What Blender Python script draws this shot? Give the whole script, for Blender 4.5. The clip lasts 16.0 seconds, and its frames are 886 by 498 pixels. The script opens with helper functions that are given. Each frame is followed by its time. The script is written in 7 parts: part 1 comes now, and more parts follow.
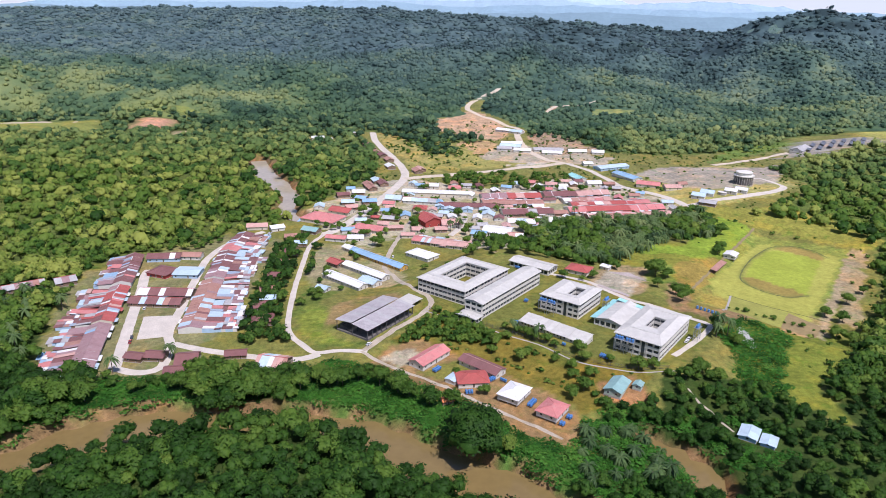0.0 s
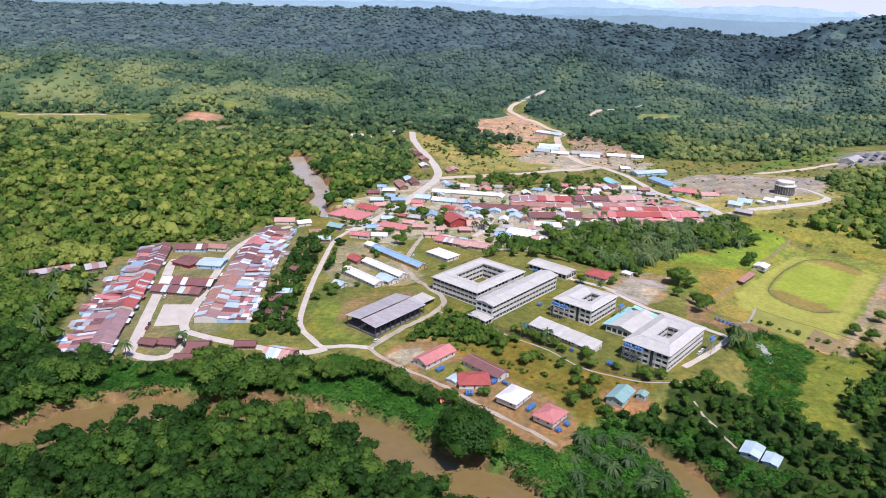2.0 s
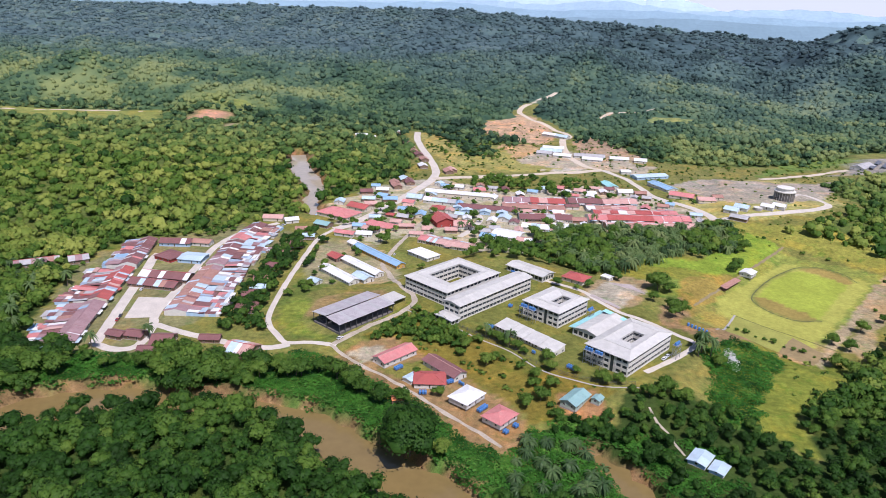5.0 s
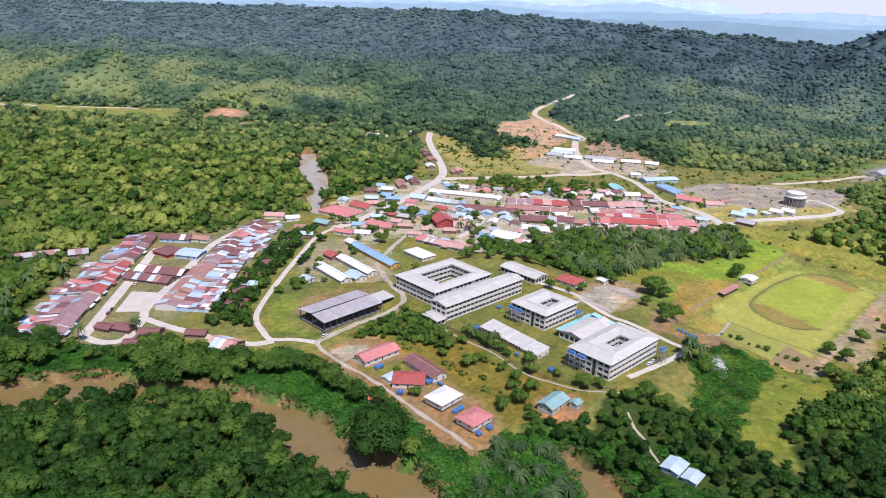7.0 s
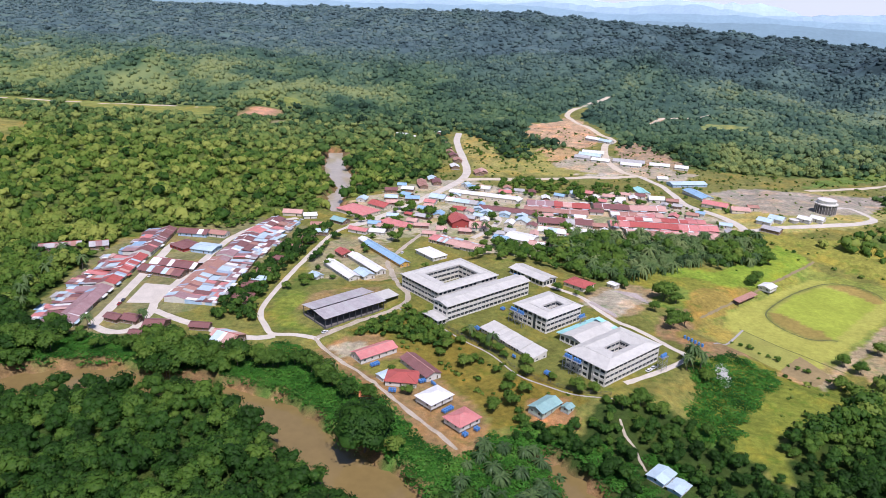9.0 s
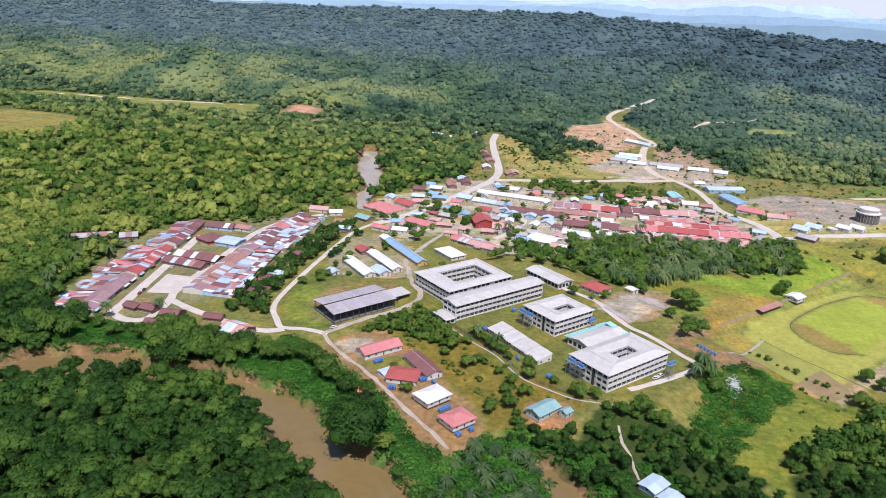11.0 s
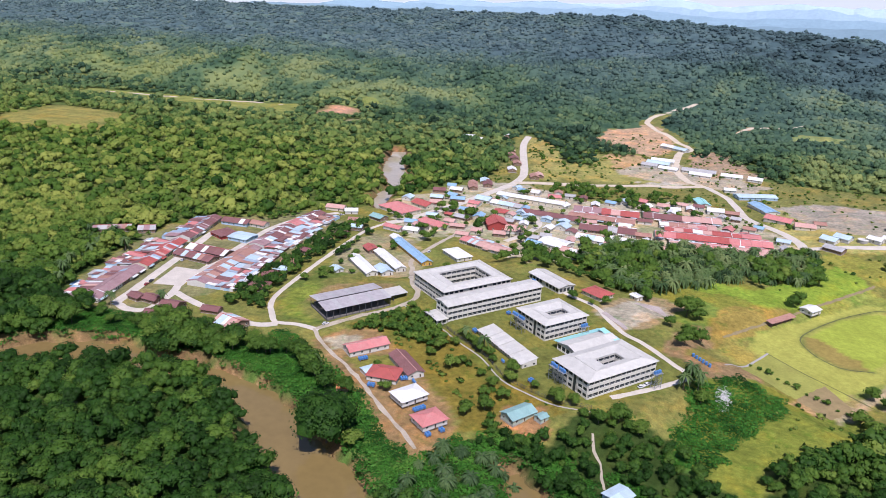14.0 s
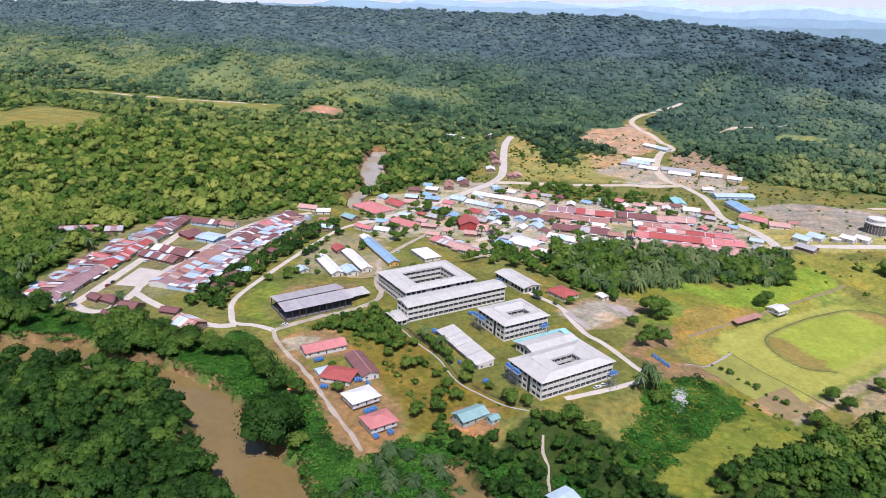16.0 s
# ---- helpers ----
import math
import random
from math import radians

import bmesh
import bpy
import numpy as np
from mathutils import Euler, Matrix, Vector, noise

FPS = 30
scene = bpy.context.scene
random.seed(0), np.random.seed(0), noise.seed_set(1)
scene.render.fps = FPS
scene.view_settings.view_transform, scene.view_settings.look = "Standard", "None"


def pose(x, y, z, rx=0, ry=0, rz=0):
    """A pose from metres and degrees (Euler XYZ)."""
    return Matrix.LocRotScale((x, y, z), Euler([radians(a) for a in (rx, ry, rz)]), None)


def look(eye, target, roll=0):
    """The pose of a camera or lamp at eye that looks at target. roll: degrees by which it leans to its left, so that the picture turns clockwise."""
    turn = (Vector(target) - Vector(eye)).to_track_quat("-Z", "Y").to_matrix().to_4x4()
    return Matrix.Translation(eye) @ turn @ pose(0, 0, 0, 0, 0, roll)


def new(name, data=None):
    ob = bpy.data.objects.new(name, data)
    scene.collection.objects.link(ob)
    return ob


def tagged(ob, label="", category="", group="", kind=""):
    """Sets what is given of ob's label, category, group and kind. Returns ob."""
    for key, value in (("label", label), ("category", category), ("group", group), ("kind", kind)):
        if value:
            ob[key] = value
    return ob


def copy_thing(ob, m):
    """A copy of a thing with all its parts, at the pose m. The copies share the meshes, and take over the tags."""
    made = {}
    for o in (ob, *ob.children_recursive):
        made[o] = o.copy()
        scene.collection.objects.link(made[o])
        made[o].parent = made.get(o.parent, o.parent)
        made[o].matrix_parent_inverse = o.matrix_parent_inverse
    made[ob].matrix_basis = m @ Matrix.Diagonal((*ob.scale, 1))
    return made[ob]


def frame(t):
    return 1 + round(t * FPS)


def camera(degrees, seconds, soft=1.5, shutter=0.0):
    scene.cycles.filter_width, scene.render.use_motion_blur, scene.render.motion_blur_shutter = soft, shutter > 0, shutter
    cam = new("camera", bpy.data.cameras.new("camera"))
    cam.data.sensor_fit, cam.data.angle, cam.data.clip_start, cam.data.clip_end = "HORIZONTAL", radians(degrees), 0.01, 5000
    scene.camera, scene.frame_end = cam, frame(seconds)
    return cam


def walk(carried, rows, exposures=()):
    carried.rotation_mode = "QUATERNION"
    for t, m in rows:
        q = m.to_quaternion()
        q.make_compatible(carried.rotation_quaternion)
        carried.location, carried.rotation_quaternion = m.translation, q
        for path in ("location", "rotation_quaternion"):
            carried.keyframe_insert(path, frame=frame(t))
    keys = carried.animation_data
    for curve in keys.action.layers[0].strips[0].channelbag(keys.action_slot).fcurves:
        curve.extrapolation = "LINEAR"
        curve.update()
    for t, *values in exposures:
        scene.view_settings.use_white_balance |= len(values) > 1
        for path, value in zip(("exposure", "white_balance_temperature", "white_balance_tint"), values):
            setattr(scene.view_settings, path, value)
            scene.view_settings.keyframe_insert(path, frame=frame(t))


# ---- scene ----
cam = camera(64.5, 16.0, soft=0.6)
PATH = [
    (0, (2.448, -1.325, 193.050), (2.434, 0.558, 192.376), 1.1),
    (0.5, (8.787, -0.990, 192.889), (8.734, 0.893, 192.216), 1.3),
    (1, (14.056, -0.797, 193.083), (13.970, 1.083, 192.409), 1.5),
    (1.5, (20.551, -0.348, 193.012), (20.427, 1.530, 192.338), 1.6),
    (2, (26.039, -0.064, 193.015), (25.881, 1.812, 192.340), 1.7),
    (2.5, (32.541, 0.516, 193.076), (32.346, 2.388, 192.401), 1.7),
    (3, (37.697, 1.069, 193.023), (37.477, 2.938, 192.347), 1.8),
    (3.5, (43.993, 2.281, 192.570), (43.763, 4.150, 191.896), 1.8),
    (4, (49.562, 2.929, 192.415), (49.335, 4.799, 191.742), 1.9),
    (4.5, (55.751, 3.544, 192.572), (55.523, 5.413, 191.899), 2.0),
    (7, (85.211, 9.289, 192.026), (84.903, 11.147, 191.354), 2.3),
    (7.5, (90.898, 10.653, 191.868), (90.562, 12.506, 191.195), 2.3),
    (8, (96.935, 11.659, 191.745), (96.569, 13.506, 191.072), 2.3),
    (8.5, (102.644, 13.268, 191.484), (102.249, 15.110, 190.811), 2.4),
    (9, (108.778, 14.723, 191.733), (108.352, 16.557, 191.060), 2.4),
    (11.5, (137.296, 23.619, 190.974), (136.696, 25.402, 190.298), 2.5),
    (12, (143.012, 25.614, 190.785), (142.372, 27.384, 190.108), 2.5),
    (12.5, (148.815, 27.675, 190.848), (148.136, 29.430, 190.171), 2.5),
    (13, (154.441, 30.169, 190.563), (153.735, 31.914, 189.888), 2.5),
    (13.5, (160.126, 32.486, 190.727), (159.419, 34.231, 190.052), 2.5),
    (14, (165.499, 34.730, 191.029), (164.794, 36.476, 190.354), 2.5),
    (14.5, (170.519, 37.507, 190.866), (169.817, 39.253, 190.190), 2.5),
    (15, (175.441, 40.539, 190.384), (174.739, 42.286, 189.709), 2.4),
    (15.5, (180.229, 43.683, 190.355), (179.529, 45.431, 189.681), 2.4),
    (16, (185.087, 46.722, 190.212), (184.388, 48.471, 189.539), 2.4),
]
walk(cam, [(t, look(eye, target, roll)) for t, eye, target, roll in PATH], [(0.0, 0.0, 6060, 25), (16.0, 0.0, 6060, 25)])

# ---- world, sun, exposure ----
world = bpy.data.worlds.new("world")
scene.world = world
world.use_nodes = True
wn = world.node_tree.nodes
sky = wn.new("ShaderNodeTexSky")
sky.sky_type = "NISHITA"
sky.sun_disc = False
SUN_EL, SUN_AZ = 60.0, 150.0
sky.sun_elevation, sky.sun_rotation = radians(SUN_EL), radians(SUN_AZ)
sky.air_density, sky.dust_density = 1.0, 0.25
world.node_tree.links.new(sky.outputs[0], wn["Background"].inputs[0])
wn["Background"].inputs[1].default_value = 0.10
sun = new("sun", bpy.data.lights.new("sun", "SUN"))
sun.data.energy, sun.data.angle, sun.data.color = 5.0, radians(1.0), (1.0, 0.975, 0.93)
sun_way = Vector((math.sin(radians(SUN_AZ)) * math.cos(radians(SUN_EL)), math.cos(radians(SUN_AZ)) * math.cos(radians(SUN_EL)), math.sin(radians(SUN_EL))))
sun.matrix_world = look(sun_way * 300, (0, 0, 0))
scene.view_settings.exposure = 0.0


# ---- materials ----
def shade(name, colour, rough=0.7, metal=0.0, grain=0.0, vary=0.15, scale=0.6, bump=0.0, bump_scale=8.0, stain=None, stain_amount=0.0, wave=0.0, spec=0.3, by_object=0.0):
    """A surface: base colour varied at two scales, stains with a shape of their own, and fine relief."""
    m = bpy.data.materials.new(name)
    m.use_nodes = True
    n, l = m.node_tree.nodes, m.node_tree.links
    b = n["Principled BSDF"]
    b.inputs["Roughness"].default_value, b.inputs["Metallic"].default_value = rough, metal
    b.inputs["Specular IOR Level"].default_value = spec
    geo = n.new("ShaderNodeNewGeometry")
    big = n.new("ShaderNodeTexNoise")
    big.inputs["Scale"].default_value, big.inputs["Detail"].default_value = scale, 5.0
    l.new(geo.outputs["Position"], big.inputs["Vector"])
    fine = n.new("ShaderNodeTexNoise")
    fine.inputs["Scale"].default_value, fine.inputs["Detail"].default_value = scale * 9, 3.0
    l.new(geo.outputs["Position"], fine.inputs["Vector"])
    add = n.new("ShaderNodeMath")
    add.operation = "ADD"
    l.new(big.outputs[0], add.inputs[0])
    l.new(fine.outputs[0], add.inputs[1])
    last = add.outputs[0]
    if by_object:
        info = n.new("ShaderNodeObjectInfo")
        k = n.new("ShaderNodeMath")
        k.operation, k.inputs[1].default_value = "MULTIPLY_ADD", by_object
        l.new(info.outputs["Random"], k.inputs[0])
        l.new(last, k.inputs[2])
        last = k.outputs[0]
    to = n.new("ShaderNodeMapRange")
    to.inputs["From Min"].default_value, to.inputs["From Max"].default_value = 0.6, 1.4 + by_object
    to.inputs["To Min"].default_value, to.inputs["To Max"].default_value = 1 - vary, 1 + vary
    l.new(last, to.inputs["Value"])
    mix = n.new("ShaderNodeVectorMath")
    mix.operation = "SCALE"
    mix.inputs[0].default_value = colour
    l.new(to.outputs[0], mix.inputs["Scale"])
    out = mix.outputs[0]
    if stain:
        spots = n.new("ShaderNodeTexNoise")
        spots.inputs["Scale"].default_value, spots.inputs["Detail"].default_value = scale * 0.7, 8.0
        spots.inputs["Roughness"].default_value = 0.7
        l.new(geo.outputs["Position"], spots.inputs["Vector"])
        r = n.new("ShaderNodeMapRange")
        r.inputs["From Min"].default_value, r.inputs["From Max"].default_value = 0.5, 0.72
        r.inputs["To Max"].default_value = stain_amount
        l.new(spots.outputs[0], r.inputs["Value"])
        mx = n.new("ShaderNodeMix")
        mx.data_type = "RGBA"
        l.new(r.outputs[0], mx.inputs["Factor"])
        l.new(out, mx.inputs["A"])
        mx.inputs["B"].default_value = (*stain, 1)
        out = mx.outputs["Result"]
    l.new(out, b.inputs["Base Color"])
    height = None
    if bump:
        rel = n.new("ShaderNodeTexNoise")
        rel.inputs["Scale"].default_value, rel.inputs["Detail"].default_value = bump_scale, 4.0
        l.new(geo.outputs["Position"], rel.inputs["Vector"])
        height = rel.outputs[0]
    if wave:
        tc = n.new("ShaderNodeTexCoord")
        wv = n.new("ShaderNodeTexWave")
        wv.inputs["Scale"].default_value = wave
        l.new(tc.outputs["Object"], wv.inputs["Vector"])
        height = wv.outputs[1]
    if height:
        bp = n.new("ShaderNodeBump")
        bp.inputs["Strength"].default_value, bp.inputs["Distance"].default_value = bump or 0.35, 0.15
        l.new(height, bp.inputs["Height"])
        l.new(bp.outputs[0], b.inputs["Normal"])
    return m


def metal_roof(name, colour, stain=(0.2, 0.09, 0.05), amount=0.35):
    return shade(name, colour, rough=0.55, spec=0.35, vary=0.22, scale=0.35, stain=stain, stain_amount=amount, wave=1.6, by_object=0.35)


ROOF = {
    "red": metal_roof("red roof sheet", (0.42, 0.10, 0.085), amount=0.25),
    "maroon": metal_roof("maroon roof sheet", (0.215, 0.098, 0.092)),
    "pink": metal_roof("faded red roof sheet", (0.56, 0.205, 0.19), (0.55, 0.35, 0.3), 0.4),
    "rust": metal_roof("rusted roof sheet", (0.40, 0.215, 0.165), (0.25, 0.1, 0.06), 0.6),
    "salmon": metal_roof("bleached terracotta roof sheet", (0.54, 0.32, 0.27), (0.6, 0.45, 0.38), 0.4),
    "blue": metal_roof("blue roof sheet", (0.26, 0.42, 0.56), (0.3, 0.35, 0.4), 0.25),
    "sky": metal_roof("pale blue roof sheet", (0.45, 0.57, 0.63), (0.5, 0.55, 0.55), 0.3),
    "white": metal_roof("white roof sheet", (0.72, 0.72, 0.70), (0.5, 0.45, 0.4), 0.25),
    "grey": metal_roof("weathered grey roof sheet", (0.42, 0.41, 0.40), (0.22, 0.17, 0.14), 0.35),
    "teal": metal_roof("grey green roof sheet", (0.24, 0.40, 0.38), (0.35, 0.4, 0.38), 0.25),
    "cyan": metal_roof("turquoise roof sheet", (0.30, 0.60, 0.58), (0.5, 0.6, 0.6), 0.2),
    "orange": metal_roof("orange roof sheet", (0.72, 0.25, 0.10), (0.5, 0.3, 0.2), 0.2),
    "school": metal_roof("light grey school roof sheet", (0.54, 0.525, 0.475), (0.40, 0.385, 0.34), 0.35),
    "slate": metal_roof("slate blue roof sheet", (0.30, 0.37, 0.45), (0.36, 0.38, 0.40), 0.35),
    "mauve": metal_roof("faded mauve roof sheet", (0.33, 0.20, 0.20), (0.42, 0.34, 0.32), 0.4),
    "dark": metal_roof("dark grey roof sheet", (0.40, 0.37, 0.37), (0.17, 0.15, 0.15), 0.4),
}
white_wall = shade("white painted wall", (0.62, 0.60, 0.54), rough=0.8, vary=0.10, scale=0.5, stain=(0.42, 0.39, 0.34), stain_amount=0.3, bump=0.1)
cream_wall = shade("cream painted wall", (0.62, 0.56, 0.44), rough=0.8, vary=0.12, scale=0.5, stain=(0.4, 0.33, 0.25), stain_amount=0.35, bump=0.1)
blue_wall = shade("pale blue painted wall", (0.38, 0.53, 0.66), rough=0.8, vary=0.12, scale=0.5, stain=(0.35, 0.36, 0.36), stain_amount=0.3, bump=0.1)
wood_wall = shade("weathered board wall", (0.24, 0.16, 0.11), rough=0.85, vary=0.25, scale=0.8, stain=(0.12, 0.09, 0.07), stain_amount=0.4, wave=2.0)
red_wall = shade("red painted wall", (0.36, 0.06, 0.05), rough=0.8, vary=0.15, scale=0.5, stain=(0.25, 0.1, 0.08), stain_amount=0.3, bump=0.1)
yellow_wall = shade("ochre painted wall", (0.62, 0.36, 0.08), rough=0.8, vary=0.12, scale=0.5, stain=(0.4, 0.28, 0.12), stain_amount=0.3, bump=0.1)
green_wall = shade("pale green painted wall", (0.36, 0.46, 0.38), rough=0.8, vary=0.12, scale=0.5, stain=(0.3, 0.32, 0.28), stain_amount=0.3, bump=0.1)
WALL = {"white": white_wall, "cream": cream_wall, "blue": blue_wall, "wood": wood_wall, "red": red_wall, "yellow": yellow_wall, "green": green_wall}
concrete = shade("bare concrete", (0.36, 0.34, 0.31), rough=0.9, vary=0.15, scale=0.4, stain=(0.22, 0.2, 0.18), stain_amount=0.4, bump=0.2)
dark_concrete = shade("dark grey concrete", (0.14, 0.13, 0.12), rough=0.9, vary=0.2, scale=0.4, stain=(0.07, 0.065, 0.06), stain_amount=0.5, bump=0.2)
steel = shade("galvanised steel", (0.33, 0.35, 0.37), rough=0.5, metal=0.6, vary=0.12, scale=1.5)
dark_steel = shade("dark steel post", (0.07, 0.07, 0.075), rough=0.6, vary=0.2, scale=1.5)
glass = shade("dark window glass", (0.035, 0.045, 0.055), rough=0.12, spec=0.6, vary=0.3, scale=0.4)
door_paint = shade("dark door paint", (0.10, 0.07, 0.05), rough=0.6, vary=0.2, scale=1.0)
blue_plastic = shade("blue plastic tank", (0.07, 0.20, 0.44), rough=0.45, vary=0.15, scale=1.0, stain=(0.12, 0.22, 0.42), stain_amount=0.3)
asphalt = shade("pale worn concrete road", (0.53, 0.48, 0.41), rough=0.9, vary=0.18, scale=0.15, stain=(0.40, 0.35, 0.27), stain_amount=0.4, bump=0.15)
earth_road = shade("bare earth road", (0.55, 0.47, 0.36), rough=0.95, vary=0.2, scale=0.12, stain=(0.36, 0.27, 0.17), stain_amount=0.5, bump=0.25, bump_scale=2.0)
worn_track = shade("worn earth and concrete track", (0.40, 0.345, 0.27), rough=0.95, vary=0.25, scale=0.12, stain=(0.22, 0.19, 0.09), stain_amount=0.6, bump=0.25, bump_scale=2.0)
brown_path = shade("trodden brown path", (0.24, 0.19, 0.10), rough=0.95, vary=0.25, scale=0.12, stain=(0.16, 0.17, 0.06), stain_amount=0.6, bump=0.25, bump_scale=2.0)
dark_edge = shade("dark field edge", (0.105, 0.115, 0.04), rough=0.95, vary=0.3, scale=0.15, stain=(0.16, 0.12, 0.05), stain_amount=0.5, bump=0.3, bump_scale=2.0)
bark = shade("grey brown bark", (0.13, 0.10, 0.075), rough=0.9, vary=0.3, scale=1.5, bump=0.4)
car_white = shade("white car paint", (0.70, 0.70, 0.70), rough=0.25, spec=0.6, vary=0.04)
car_dark = shade("dark car paint", (0.05, 0.055, 0.07), rough=0.25, spec=0.6, vary=0.1)
car_red = shade("red car paint", (0.35, 0.04, 0.04), rough=0.25, spec=0.6, vary=0.1)
rubber = shade("black rubber", (0.02, 0.02, 0.02), rough=0.8, vary=0.2)
rubble_stuff = shade("mixed pale rubbish", (0.46, 0.45, 0.43), rough=0.8, vary=0.5, scale=1.2, stain=(0.2, 0.2, 0.24), stain_amount=0.8)
panel_face = shade("dark roof panel", (0.10, 0.105, 0.12), rough=0.35, spec=0.5, vary=0.2, scale=0.3)


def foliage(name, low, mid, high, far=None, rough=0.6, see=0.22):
    """Leaves: the tree's own tint runs from low through mid to high, each clump a little off it; far: the same three
    with distance haze put into the colour, mixed in by the tree's hill value.
    """
    m = bpy.data.materials.new(name)
    m.use_nodes = True
    n, l = m.node_tree.nodes, m.node_tree.links
    b = n["Principled BSDF"]
    b.inputs["Roughness"].default_value = rough
    b.inputs["Specular IOR Level"].default_value = 0.12
    tint, hill = n.new("ShaderNodeAttribute"), n.new("ShaderNodeAttribute")
    tint.attribute_name, hill.attribute_name = "tint", "hill"
    geo = n.new("ShaderNodeNewGeometry")
    info = n.new("ShaderNodeObjectInfo")
    nz = n.new("ShaderNodeTexNoise")
    nz.inputs["Scale"].default_value, nz.inputs["Detail"].default_value = 0.6, 4.0
    l.new(geo.outputs["Position"], nz.inputs["Vector"])

    def plus(a, c, k):
        s = n.new("ShaderNodeMath")
        s.operation, s.inputs[1].default_value = "MULTIPLY_ADD", k
        l.new(a, s.inputs[0])
        l.new(c, s.inputs[2])
        return s.outputs[0]

    def ramp(three, value):
        r = n.new("ShaderNodeValToRGB")
        e = r.color_ramp.elements
        e[0].position, e[0].color = 0.0, (*[q * 0.55 for q in three[0]], 1)
        e[1].position, e[1].color = 1.0, (*three[2], 1)
        e.new(0.18).color = (*three[0], 1)
        e.new(0.5).color = (*three[1], 1)
        l.new(value, r.inputs[0])
        return r.outputs[0]

    fine = n.new("ShaderNodeTexNoise")
    fine.inputs["Scale"].default_value, fine.inputs["Detail"].default_value, fine.inputs["Roughness"].default_value = 1.7, 3.0, 0.7
    l.new(geo.outputs["Position"], fine.inputs["Vector"])
    v = plus(geo.outputs["Random Per Island"], tint.outputs["Fac"], 0.16)
    v = plus(nz.outputs[0], v, 0.22)
    v = plus(info.outputs["Random"], v, 0.25)
    v = plus(fine.outputs[0], v, 0.48)
    shift = n.new("ShaderNodeMath")
    shift.operation, shift.inputs[1].default_value = "SUBTRACT", 0.555
    l.new(v, shift.inputs[0])
    colour = ramp((low, mid, high), shift.outputs[0])
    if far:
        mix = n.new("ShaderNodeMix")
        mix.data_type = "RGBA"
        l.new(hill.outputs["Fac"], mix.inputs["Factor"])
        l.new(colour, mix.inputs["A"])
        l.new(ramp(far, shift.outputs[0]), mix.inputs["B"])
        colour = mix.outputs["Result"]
    # leaves lie along the crown's surface: the sprays take most of their facing from the bough they sit on
    out, turn = n.new("ShaderNodeAttribute"), n.new("ShaderNodeVectorTransform")
    out.attribute_name = "out"
    turn.vector_type, turn.convert_from, turn.convert_to = "VECTOR", "OBJECT", "WORLD"
    l.new(out.outputs["Vector"], turn.inputs[0])
    own, both, unit = n.new("ShaderNodeVectorMath"), n.new("ShaderNodeVectorMath"), n.new("ShaderNodeVectorMath")
    own.operation, own.inputs["Scale"].default_value, both.operation, unit.operation = "SCALE", 0.35, "ADD", "NORMALIZE"
    l.new(geo.outputs["Normal"], own.inputs[0])
    l.new(own.outputs[0], both.inputs[0])
    l.new(turn.outputs[0], both.inputs[1])
    l.new(both.outputs[0], unit.inputs[0])
    l.new(unit.outputs[0], b.inputs["Normal"])
    l.new(colour, b.inputs["Base Color"])
    t = n.new("ShaderNodeBsdfTranslucent")
    l.new(colour, t.inputs["Color"])
    mx = n.new("ShaderNodeMixShader")
    mx.inputs[0].default_value = see
    l.new(b.outputs[0], mx.inputs[1])
    l.new(t.outputs[0], mx.inputs[2])
    l.new(mx.outputs[0], n["Material Output"].inputs["Surface"])
    return m


# low, mid and high of distant leaves, with blue haze put into the base colour
HAZY_LEAF = ((0.074, 0.124, 0.132), (0.112, 0.175, 0.176), (0.21, 0.26, 0.19))
leaf = foliage("broad leaves", (0.025, 0.074, 0.010), (0.088, 0.160, 0.022), (0.27, 0.31, 0.062), HAZY_LEAF)
palm_leaf = foliage("palm fronds", (0.050, 0.100, 0.036), (0.115, 0.185, 0.060), (0.25, 0.30, 0.11), rough=0.4, see=0.3)
vine_leaf = foliage("creeper leaves", (0.024, 0.100, 0.012), (0.060, 0.190, 0.022), (0.18, 0.28, 0.05))


